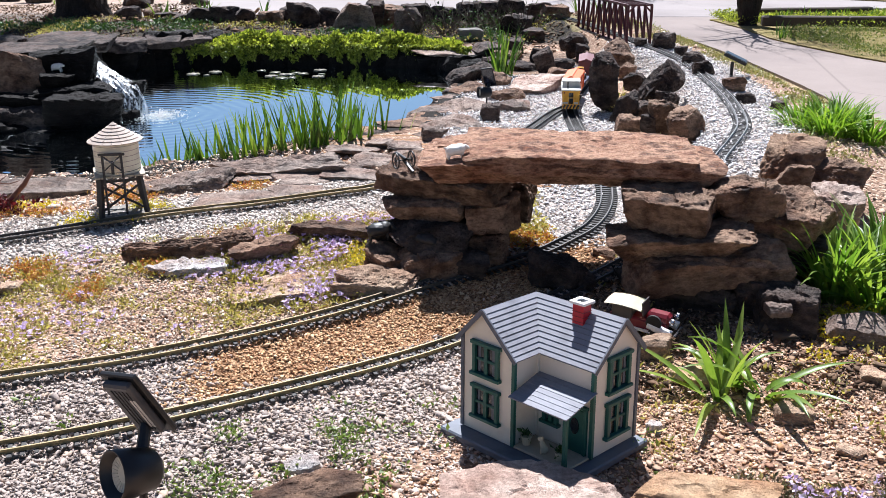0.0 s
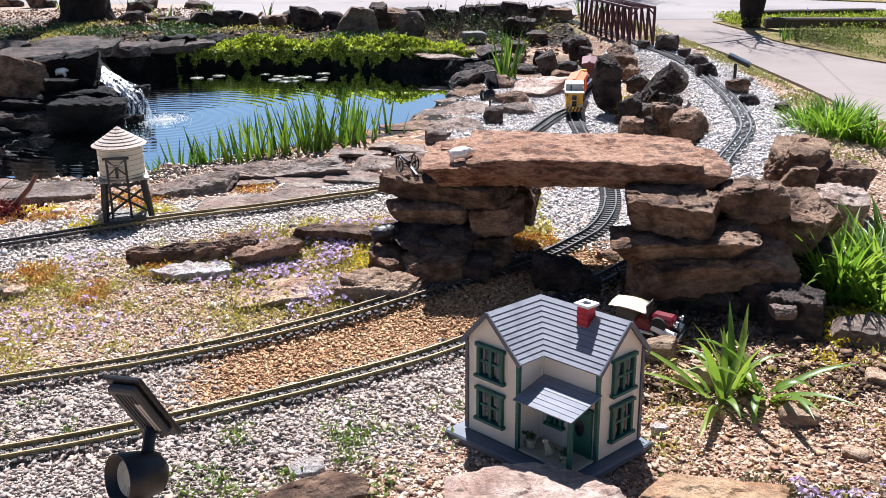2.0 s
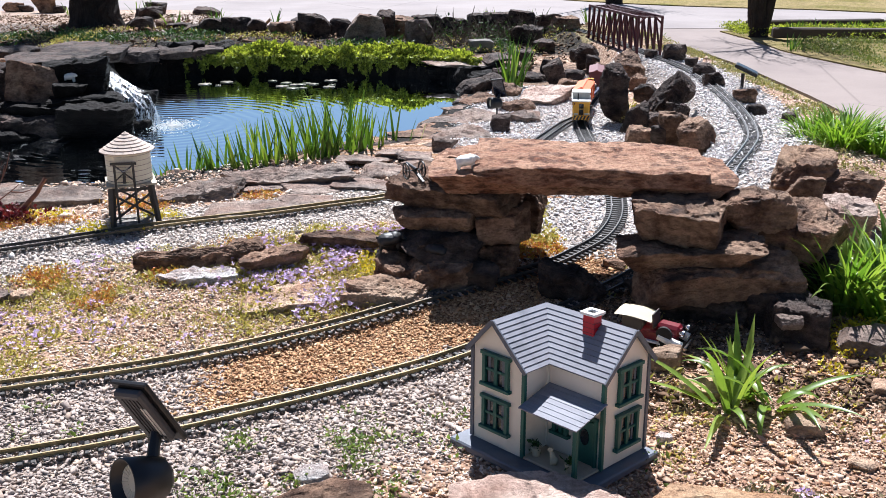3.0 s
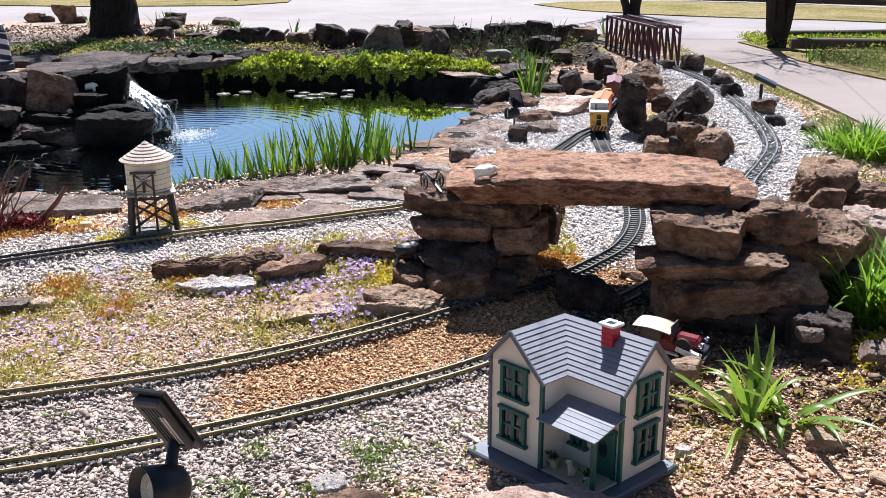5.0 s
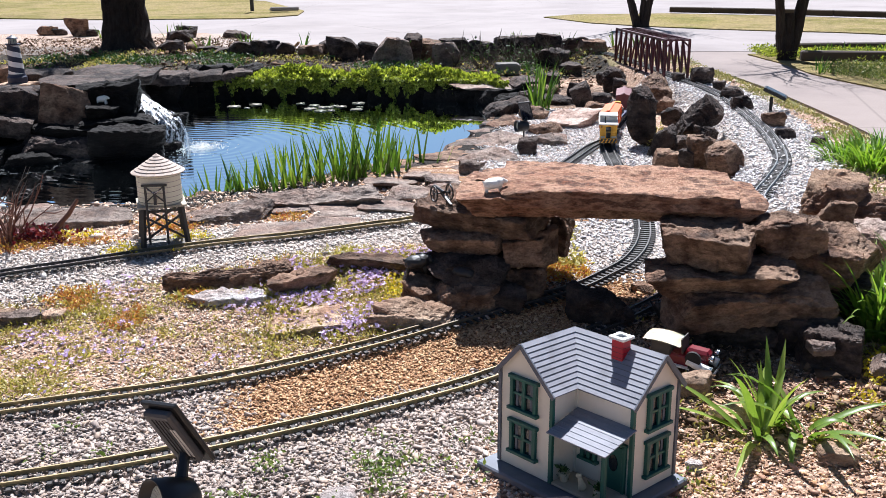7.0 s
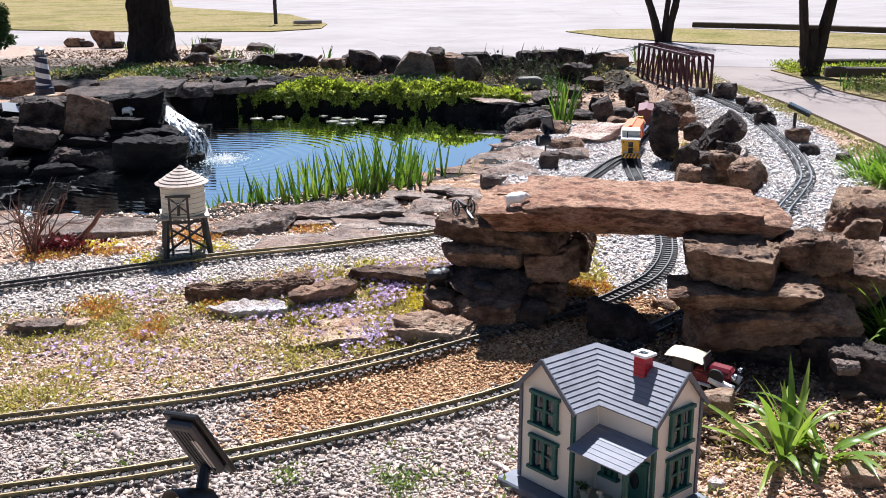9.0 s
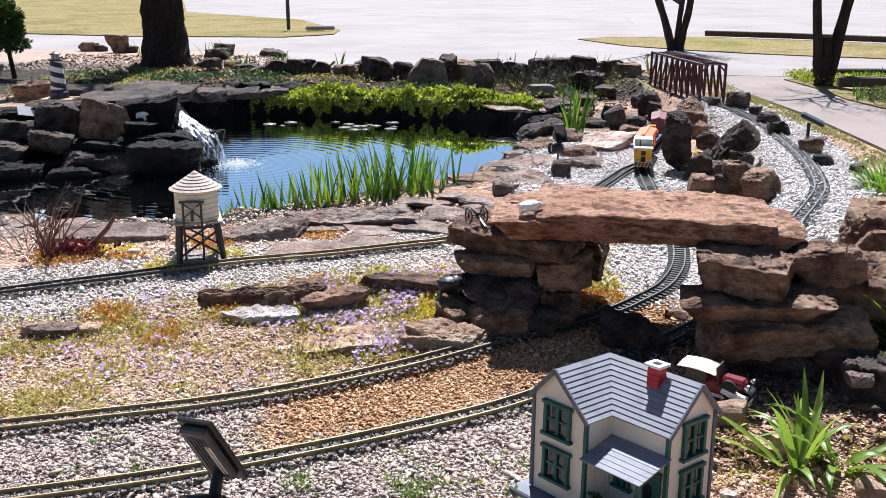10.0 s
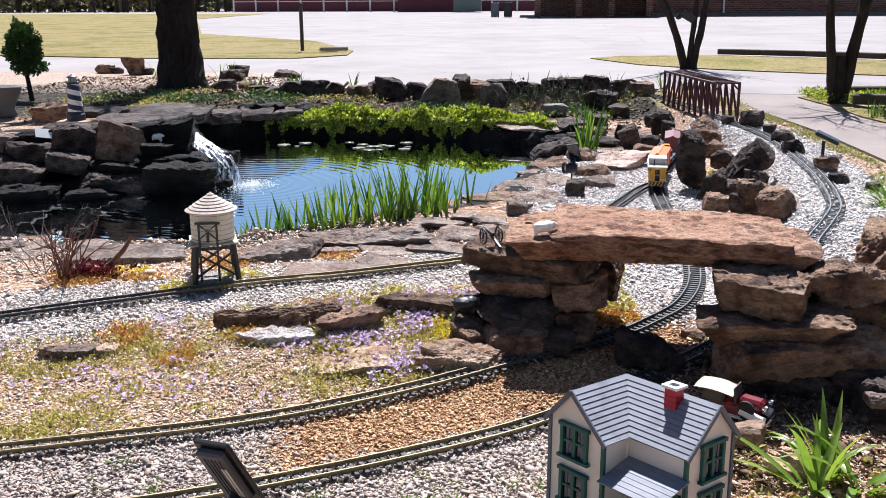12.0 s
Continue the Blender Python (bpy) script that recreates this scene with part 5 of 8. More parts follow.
# smaller stones that fill the rim of the pond
ring = spline(POND[1:14], 0.085)
fill = np.random.default_rng(31)
for k, (x, y) in enumerate(ring):
    a = ring[min(k + 1, len(ring) - 1)] - ring[max(k - 1, 0)]
    out = np.array((a[1], -a[0])) / (np.hypot(*a) + 1e-9)
    for band in (-0.07, 0.02, 0.11, 0.20):
        if band < 0 and y < 5.3:
            continue
        if band > 0.15 and (y < 5.4 or fill.uniform() < 0.3):
            continue
        w = fill.choice((0.10, 0.14, 0.18, 0.24, 0.28))
        px, py = np.array((x, y)) + out * (band + fill.uniform(-0.02, 0.03)) + fill.normal(0, 0.015, 2)
        lay("border_stone", (DARK_ROCK if band < 0 else (GREY_ROCK, DARK_ROCK, BROWN_ROCK)[int(fill.integers(0, 3))]), px, py, min(height(px, py), 0.06) - 0.03, w, w * fill.uniform(0.5, 0.9), fill.uniform(0.025, 0.055) * (0.7 if x < -1.2 else 1.0), fill.uniform(0, 360), level=3 if y < 4.7 else 2, sink=0.2)

# the undercut ledge below the ground cover, its deep shade in the stones' colour
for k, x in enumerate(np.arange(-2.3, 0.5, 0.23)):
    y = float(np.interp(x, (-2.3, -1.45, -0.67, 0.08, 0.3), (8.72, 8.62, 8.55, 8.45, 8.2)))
    lay("bank_stone", WET_SHADED_ROCK, x, y + 0.10, -0.16, 0.31, 0.20, 0.24, 6, level=4, sink=0.0)
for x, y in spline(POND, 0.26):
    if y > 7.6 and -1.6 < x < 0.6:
        lay("bank_stone", WET_SHADED_ROCK, x, y + 0.14, -0.18, 0.34, 0.20, 0.26, 6, level=4, sink=0.0)


# ---------------------------------------------------------------- the tracks themselves
railway("front_track", NEAR_TRACK, FRONT_RAIL, "brass garden railway track on black sleepers in white gravel")
railway("second_track", SECOND_TRACK, ARCH_SHADED_RAIL, "brass garden railway track running under the stone arch")
railway("tower_track", MIDDLE_TRACK, TOWER_RAIL, "grey and brass garden railway track past the water tower")
railway("raised_track", RIGHT_TRACK, STEEL_RAIL, "grey garden railway track curving along a raised gravel bank")


# ---------------------------------------------------------------- the little farmhouse
def farmhouse():
    a, d1, d2, b = 0.166, 0.330, 0.252, 0.085      # wing width, length, depth, porch depth
    h1, h2, ridge, ra, rb = 0.245, 0.234, 0.322, 0.072, 0.182
    o, g = 0.013, 0.012
    house = thing("model_farmhouse", pose(0.045, 2.037, 0.02, -2.7, -2.2, -46.2), "small cream model farmhouse with pale grey roof and green trim", "model house")

    part("base_plate", box((d1 + 0.07, d2 + 0.065, 0.02), (d1 / 2 - 0.002, d2 / 2 - 0.014, -0.012), bevel=0.004), SLATE_PAINT, house, "slate-grey painted base board")
    t = 0.005
    gable_a = [(0, 0, 0), (a, 0, 0), (a, 0, h2), (ra, 0, ridge - 0.004), (0, 0, h1)]
    gable_b = [(d1, b, 0), (d1, d2, 0), (d1, d2, h1), (d1, rb, ridge - 0.004), (d1, b, h2)]
    walls = (gable_a, gable_b,
             [(a, t, 0), (a, b - t, 0), (a, b - t, h2), (a, t, h2)],
             [(a, b, 0), (d1 - t, b, 0), (d1 - t, b, h2), (a, b, h2)],
             [(d1 - t, d2, 0), (0, d2, 0), (0, d2, h1), (d1 - t, d2, h1)],
             [(0, d2 - t, 0), (0, t, 0), (0, t, h1), (0, d2 - t, h1)])
    for w in walls:
        bm = slab(w, t)
        bmesh.ops.recalc_face_normals(bm, faces=bm.faces)
        part("wall", bm, WHITE_WALL, house, "cream painted board wall")

    # roof boards, overlapping row by row
    rows = 11
    low_in = h2 - o * (ridge - h2) / (a - ra)
    low_out_a = h1 - o * (ridge - h1) / ra
    low_out_b = h1 - o * (ridge - h1) / (d2 - rb)

    def inner_a(s):
        e = ra + s * (a + o - ra)
        return (e, -g, ridge + s * (low_in - ridge)), (e, rb + s * (b - o - rb), ridge + s * (low_in - ridge))

    def inner_b(s):
        e = rb + s * (b - o - rb)
        return (ra + s * (a + o - ra), e, ridge + s * (low_in - ridge)), (d1 + g, e, ridge + s * (low_in - ridge))

    def outer_a(s):
        e = ra - s * (ra + o)
        return (e, d2 * s + rb * (1 - s) + o * s, ridge + s * (low_out_a - ridge)), (e, -g, ridge + s * (low_out_a - ridge))

    def outer_b(s):
        e = rb + s * (d2 + o - rb)
        return (d1 + g, e, ridge + s * (low_out_b - ridge)), (ra - s * (ra + o), e, ridge + s * (low_out_b - ridge))

    for side in (inner_a, inner_b, outer_a, outer_b):
        p, q, r_ = (Vector(side(0)[0]), Vector(side(0)[1]), Vector(side(1)[0]))
        n = (q - p).cross(r_ - p).normalized()
        n = n if n.z > 0 else -n
        under = [Vector(v) for v in (*side(0), *side(1)[::-1])]
        block = under + [v - n * 0.004 for v in under]
        faces = [(0, 1, 2, 3), (7, 6, 5, 4), (0, 4, 5, 1), (1, 5, 6, 2), (2, 6, 7, 3), (3, 7, 4, 0)]
        put("roof_panel", mesh_of("roof_panel", block, faces, SLATE_PAINT), house, label="slate-grey roof panel")
        for k in range(rows):
            s0, s1 = (k + 0.05) / rows, min((k + 0.99) / rows, 1)
            up, down = side(s0), side(s1)
            top = [Vector(up[0]) + n * 0.0016, Vector(up[1]) + n * 0.0016, Vector(down[1]) + n * 0.0034, Vector(down[0]) + n * 0.0034]
            verts = top + [v - n * 0.0022 for v in top]
            m = mesh_of("roof_board", verts, faces, ROOF_PAINT)
            put("roof_board", m, house)
    # barge boards on the two gables
    for p, q in (((ra, -g, ridge), (a + o, -g, low_in)), ((ra, -g, ridge), (-o, -g, low_out_a)), ((d1 + g, rb, ridge), (d1 + g, b - o, low_in)), ((d1 + g, rb, ridge), (d1 + g, d2 + o, low_out_b))):
        part("barge_board", bar(Vector(p) - Vector((0, 0, 0.003)), Vector(q) - Vector((0, 0, 0.003)), 0.004, 0.011), SLATE_PAINT, house)
    for x, y, top in ((0, 0, h1), (a, 0, h2), (d1, b, h2), (d1, d2, h1)):
        part("corner_board", bar((x, y, 0.002), (x, y, top - 0.002), 0.009, 0.009), GREEN_PAINT if (x, y) in ((a, 0), (d1, b)) else SLATE_PAINT, house)

    part("corner_board", bar((a + 0.002, b - 0.002, 0.007), (a + 0.002, b - 0.002, h2 - 0.012), 0.007, 0.007), WHITE_WALL, house, "cream painted corner board")
    chimney = part("chimney", box((0.032, 0.030, 0.075), (0.232, 0.158, 0.302), bevel=0.001), RED_PAINT, house, "red brick-pattern chimney")
    for z in (0.285, 0.297, 0.309, 0.321):
        part("brick_course", box((0.0335, 0.0315, 0.0012), (0.232, 0.158, z)), CAR_RED, chimney)
    for dx, dy, w, d in ((0, 0.016, 0.044, 0.011), (0, -0.016, 0.044, 0.011), (0.0165, 0, 0.011, 0.022), (-0.0165, 0, 0.011, 0.022)):
        part("chimney_cap", box((w, d, 0.007), (0.232 + dx, 0.158 + dy, 0.343), bevel=0.001), PLAIN_WHITE, chimney, "white chimney cap")
    part("flue", box((0.023, 0.023, 0.002), (0.232, 0.158, 0.3395)), BLACK_PLASTIC, chimney)

    def window(m, w, h):
        """A green sash window on a wall: x along the wall, y out of it, z up from the sill."""
        win = put("window", None, house, m)
        part("pane", box((w - 0.012, 0.002, h - 0.014), (0, 0.001, h / 2)), DARK_GLASS, win, "dark window glass")
        for x in (-1, 1):
            part("jamb", box((0.010, 0.010, h), (x * (w / 2 - 0.005), 0.005, h / 2), bevel=0.001), GREEN_PAINT, win)
            part("curtain", box((w * 0.09, 0.0012, h - 0.02), (x * w * 0.27, 0.0026, h / 2)), SLATE_PAINT, win, "grey painted curtain")
        part("lintel", box((w + 0.010, 0.012, 0.009), (0, 0.006, h - 0.003), bevel=0.001), GREEN_PAINT, win)
        part("sill", box((w + 0.012, 0.014, 0.008), (0, 0.007, 0.003), bevel=0.001), GREEN_PAINT, win)
        part("mullion", box((0.010, 0.007, h - 0.01), (0, 0.0035, h / 2)), GREEN_PAINT, win)
        part("meeting_rail", box((w - 0.016, 0.006, 0.006), (0, 0.0035, h / 2)), GREEN_PAINT, win)

    face_a, face_b, face_c = pose(0, 0, 0, 0, 0, 180), pose(d1, 0, 0, 0, 0, -90), pose(0, b, 0, 0, 0, 180)
    for x, z in ((0.080, 0.152), (0.080, 0.040)):
        window(pose(x, 0, z, 0, 0, 180), 0.084, 0.086)
    for y, z in ((0.174, 0.148), (0.174, 0.034)):
        window(pose(d1, y, z, 0, 0, -90), 0.082, 0.090)
    window(pose(0.212, b, 0.050, 0, 0, 180), 0.046, 0.048)
    door = put("door", None, house, pose(0.286, b, 0.002, 0, 0, 180))
    part("leaf", box((0.050, 0.006, 0.112), (0, 0.003, 0.056), bevel=0.001), GREEN_PAINT, door, "dark green panelled door")
    part("oval_glass", lathe([(0.001, 0), (0.012, 0), (0.012, 0.002), (0.001, 0.002)], 16), DARK_GLASS, door, m=pose(0, 0.006, 0.070, -90, 0, 0) @ Matrix.Diagonal((1, 1.7, 1, 1)))
    for x in (-0.029, 0.029):
        part("door_frame", box((0.008, 0.010, 0.122), (x, 0.005, 0.061), bevel=0.001), GREEN_PAINT, door)
    part("door_frame", box((0.070, 0.010, 0.008), (0, 0.005, 0.121), bevel=0.001), GREEN_PAINT, door)

    # porch
    part("porch_floor", box((d1 - a - 0.002, b - 0.003, 0.006), ((a + d1) / 2, b / 2 - 0.003, 0.003), bevel=0.001), PORCH_WOOD, house, "weathered porch floor")
    back, front, n_rows = (b - 0.001, 0.171), (-0.026, 0.140), 7
    for k in range(n_rows):
        f0, f1 = k / n_rows, (k + 1) / n_rows
        y0, y1 = back[0] + (front[0] - back[0]) * f0, back[0] + (front[0] - back[0]) * f1
        z0, z1 = back[1] + (front[1] - back[1]) * f0, back[1] + (front[1] - back[1]) * f1
        x0, x1 = a + 0.0055, d1 + 0.012
        top = [(x0, y0, z0), (x1, y0, z0), (x1, y1, z1 + 0.0012), (x0, y1, z1 + 0.0012)]
        verts = top + [(x, y, z - 0.003) for x, y, z in top]
        put("porch_roof_board", mesh_of("porch_roof_board", verts, [(3, 2, 1, 0), (4, 5, 6, 7), (0, 1, 5, 4), (1, 2, 6, 5), (2, 3, 7, 6), (3, 0, 4, 7)], ROOF_PAINT), house)
    part("porch_post", box((0.010, 0.010, 0.130), (d1 - 0.012, 0.004, 0.071), bevel=0.001), GREEN_PAINT, house, "green porch post")
    part("porch_beam", box((d1 - a - 0.004, 0.008, 0.012), ((a + d1) / 2 + 0.001, 0.0, 0.135), bevel=0.001), GREEN_PAINT, house)
    return house


house = farmhouse()
bpy.context.view_layer.update()
HOUSE = pose(0.045, 2.037, 0.02, -2.7, -2.2, -46.2)


def flower_pot(at, group="pots on the porch"):
    pot = thing("flower_pot", at, "tiny tan flower pot with a dark plant on the porch", "flower pot", group)
    part("pot", lathe([(0.009, 0), (0.012, 0.018), (0.0135, 0.019), (0.0135, 0.022), (0.010, 0.022)], 14), FIGURE_TAN, pot)
    n = 60
    out = rng.normal(size=(n, 3)) + (0, 0, 0.8)
    leaves("plant", np.array([(0, 0, 0.021)]) + rng.normal(0, 0.004, (n, 3)) + out * 0.003, out, 0.006, CONIFER, "", "", parent=pot)


flower_pot(HOUSE @ pose(0.186, 0.026, 0.0065))
flower_pot(HOUSE @ pose(0.292, 0.022, 0.0065))


def figurine(name, lumps, material, at, label, level=2):
    """A small animal figure as one plain mesh: lumps are (x, y, z, rx, ry, rz radii, tilt)."""
    verts, faces, n = [], [], 0
    v0, f0 = ICO[level]
    for x, y, z, a, b, c, tilt in lumps:
        v = v0 * (a, b, c)
        ct, st = math.cos(radians(tilt)), math.sin(radians(tilt))
        v = np.stack([v[:, 0] * ct + v[:, 2] * st, v[:, 1], v[:, 2] * ct - v[:, 0] * st], 1) + (x, y, z)
        verts.append(v), faces.append(f0 + n)
        n += len(v)
    data = quick_mesh(name, np.vstack(verts), np.vstack(faces), material, True)
    ob = tagged(put(name, data, None, at), label, "figurine")
    skin = ob.modifiers.new("skin", "REMESH")
    skin.mode, skin.voxel_size, skin.use_smooth_shade = "VOXEL", 0.0022, True
    return ob


def four_legged(length, tall, stout=0.30, head_up=0.15):
    l, h = length, tall
    legs = [(sx * l * 0.32, sy * l * 0.11, h * 0.24, l * 0.08, l * 0.07, h * 0.27, 0) for sx in (-1, 1) for sy in (-1, 1)]
    return legs + [(0, 0, h * 0.60, l * 0.46, l * stout * 0.55, h * 0.36, 0), (l * 0.22, 0, h * 0.66, l * 0.24, l * stout * 0.5, h * 0.36, 0), (-l * 0.2, 0, h * 0.50, l * 0.26, l * stout * 0.5, h * 0.30, 0), (l * 0.50, 0, h * (0.72 + head_up), l * 0.17, l * 0.10, h * 0.14, 18), (l * 0.38, 0, h * 0.72, l * 0.2, l * 0.11, h * 0.2, -30),
                   (l * 0.46, l * 0.06, h * (0.86 + head_up), l * 0.03, l * 0.02, h * 0.07, -20), (l * 0.46, -l * 0.06, h * (0.86 + head_up), l * 0.03, l * 0.02, h * 0.07, -20), (-l * 0.47, 0, h * 0.7, l * 0.04, l * 0.03, h * 0.1, 0)]


figurine("dog_figurine", [(0, 0, 0.012, 0.010, 0.007, 0.012, 0), (0.004, 0, 0.024, 0.007, 0.006, 0.013, 15), (0.009, 0, 0.039, 0.008, 0.005, 0.006, 10), (0.008, 0.004, 0.008, 0.002, 0.002, 0.009, 0), (0.008, -0.004, 0.008, 0.002, 0.002, 0.009, 0), (0.004, 0.004, 0.042, 0.002, 0.002, 0.004, 0)],
         FIGURE_TAN, HOUSE @ pose(0.246, 0.020, 0.006, 0, 0, -140), "small pale sitting dog figurine on the porch")


# ---------------------------------------------------------------- the water tower
def water_tower():
    x, y = -1.315, 3.66
    tower = thing("model_water_tower", pose(x, y, height(x, y) + 0.005, 0, 0, 22), "cream model water tower on dark timber legs beside the track", "model water tower")
    part("base_plate", box((0.195, 0.195, 0.016), (0, 0, -0.006), bevel=0.004), PLANTER, tower, "flat grey stone base")
    top, foot, deck = 0.074, 0.088, 0.165
    corners = [(-1, -1), (1, -1), (1, 1), (-1, 1)]
    for cx, cy in corners:
        part("leg", bar((cx * foot, cy * foot, 0.005), (cx * top, cy * top, deck), 0.017, 0.017, bevel=0.001), DARK_WOOD, tower)
    for (ax, ay), (bx, by) in zip(corners, corners[1:] + corners[:1]):
        for z0, z1 in ((0.03, 0.135), (0.135, 0.03)):
            s0, s1 = foot + (top - foot) * z0 / deck, foot + (top - foot) * z1 / deck
            part("brace", bar((ax * s0, ay * s0, z0), (bx * s1, by * s1, z1), 0.009, 0.008), DARK_WOOD, tower)
        part("cross_beam", bar((ax * top, ay * top, 0.150), (bx * top, by * top, 0.150), 0.010, 0.010), DARK_WOOD, tower)
    for k in range(9):
        part("deck_board", box((0.0205, 0.186, 0.008), (-0.0856 + k * 0.0214, 0, 0.170), bevel=0.001), PORCH_WOOD, tower)
    tank = part("tank", lathe([(0.088, 0.175), (0.088, 0.300), (0.086, 0.302)], 36), CREAM_TANK, tower, "cream board tank", smooth_shade=False)
    for k in range(6):
        z = 0.184 + k * 0.0205
        part("hoop", lathe([(0.0884, z), (0.0892, z + 0.0006), (0.0892, z + 0.0018), (0.0884, z + 0.0024)], 36), DARK_WOOD if k in (0,) else SHINGLE, tank)
    rings, sides = 7, 18
    for k in range(rings):
        s0, s1 = k / rings, (k + 1) / rings
        r0, r1 = 0.108 * (1 - s0), max(0.108 * (1 - s1), 0.004)
        z0, z1 = 0.302 + 0.072 * s0, 0.302 + 0.072 * s1
        for j in range(sides):
            a0, a1 = 2 * math.pi * (j + 0.02) / sides, 2 * math.pi * (j + 0.98) / sides
            pts = [(r0 * math.cos(a0), r0 * math.sin(a0), z0), (r0 * math.cos(a1), r0 * math.sin(a1), z0), (r1 * math.cos(a1), r1 * math.sin(a1), z1 - 0.003), (r1 * math.cos(a0), r1 * math.sin(a0), z1 - 0.003)]
            put("shingle", mesh_of("shingle", pts + [(p[0] * 0.98, p[1] * 0.98, p[2] - 0.004) for p in pts], [(0, 1, 2, 3), (7, 6, 5, 4), (0, 4, 5, 1), (1, 5, 6, 2), (2, 6, 7, 3), (3, 7, 4, 0)], SHINGLE), tower)
    part("finial", lathe([(0.006, 0.362), (0.006, 0.370), (0.001, 0.374)], 10), SHINGLE, tower)
    # timber frame that carries the spout, in front of the tank
    frame_set = put("spout_frame", None, tower, pose(0, 0, 0, 0, 0, -14))
    for sx in (-1, 1):
        part("post", bar((sx * 0.036, -0.106, 0.02), (sx * 0.036, -0.102, 0.262), 0.008, 0.008), DARK_WOOD, frame_set)
        part("strut", bar((sx * 0.034, -0.104, 0.258), (-sx * 0.034, -0.106, 0.198), 0.005, 0.005), DARK_WOOD, frame_set)
    part("head_beam", bar((-0.050, -0.103, 0.264), (0.050, -0.103, 0.264), 0.009, 0.009), DARK_WOOD, frame_set)
    part("spout", rod((0, -0.100, 0.238), (0, -0.112, 0.186), 0.006, 0.006, 10), DARK_WOOD, frame_set)
    part("chain", rod((-0.034, -0.108, 0.250), (0, -0.112, 0.234), 0.0009, 0.0009, 5, rod((0, -0.112, 0.234), (0.034, -0.108, 0.250), 0.0009, 0.0009, 5)), CHROME, frame_set, "thin bright chain")


water_tower()


# ---------------------------------------------------------------- lamps
def solar_spot(at, label, panel_pose, head_from, head_to):
    """A stake lamp: solar panel above, round spot below. Its foot is at the origin; the lamp looks from head_from to head_to."""
    lamp = thing("solar_spotlight", at, label, "solar light", "solar lights")
    panel = put("panel", None, lamp, panel_pose)
    low = panel_pose @ Vector((0.05, 0, -0.012))
    back, front = Vector(head_from), Vector(head_to)
    mid = back * 0.75 + front * 0.25
    part("stake", rod((mid.x, mid.y, -0.05), (mid.x, mid.y, mid.z - 0.04), 0.006, 0.009, 10), BLACK_PLASTIC, lamp)
    part("arm", rod(mid, low, 0.015, 0.012, 12), BLACK_PLASTIC, lamp)
    part("panel_frame", box((0.190, 0.112, 0.012), (0, 0, 0.009), bevel=0.003), BLACK_PLASTIC, panel)
    part("panel_back", box((0.160, 0.084, 0.020), (-0.004, 0, -0.006), bevel=0.005), GREY_PLASTIC, panel, "grey ribbed back")
    for k in range(5):
        part("rib", box((0.130, 0.003, 0.002), (-0.004, -0.030 + k * 0.012, -0.0168)), BLACK_PLASTIC, panel)
    part("solar_cell", box((0.172, 0.096, 0.0015), (0, 0, 0.0158)), SOLAR_CELL, panel)
    part("sticker", box((0.092, 0.018, 0.001), (0.004, -0.030, -0.0172)), CAR_GREY, panel, "white printed sticker")
    spot = put("spot_head", None, lamp, Matrix.Translation(back) @ (front - back).to_track_quat("Z", "Y").to_matrix().to_4x4() @ Matrix.Scale(0.88, 4))
    n = (front - back).length
    part("housing", lathe([(0.034, -0.015), (0.050, 0.0), (0.058, n * 0.5), (0.061, n), (0.057, n), (0.051, n - 0.028), (0.010, n - 0.030)], 36), BLACK_PLASTIC, spot, smooth_shade=True)
    part("reflector", lathe([(0.034, n - 0.029), (0.042, n - 0.022), (0.039, n - 0.021), (0.022, n - 0.026), (0.004, n - 0.028)], 28), LAMP_LENS, spot, "pale ribbed reflector")
    for k in range(20):
        a = 2 * math.pi * k / 20
        part("reflector_rib", rod((0.021 * math.cos(a), 0.021 * math.sin(a), n - 0.0258), (0.039 * math.cos(a), 0.039 * math.sin(a), n - 0.0202), 0.0012, 0.0012, 5), LAMP_LENS, spot)
    return lamp


def axes(centre, x, y):
    """A pose from a place and two directions."""
    x, y = Vector(x).normalized(), Vector(y).normalized()
    z = x.cross(y).normalized()
    m = Matrix((x, z.cross(x), z)).transposed().to_4x4()
    m.translation = centre
    return m


solar_spot(pose(-0.62, 1.675, 0.0), "black solar spotlight on a stake, its round lamp below the panel", axes((-0.018, 0.035, 0.260), (0.270, 0.380, -0.885), (-0.905, 0.400, -0.105)) @ Matrix.Diagonal((0.97, 0.82, 1, 1)), (0.008, -0.003, 0.132), (-0.058, -0.072, 0.155))


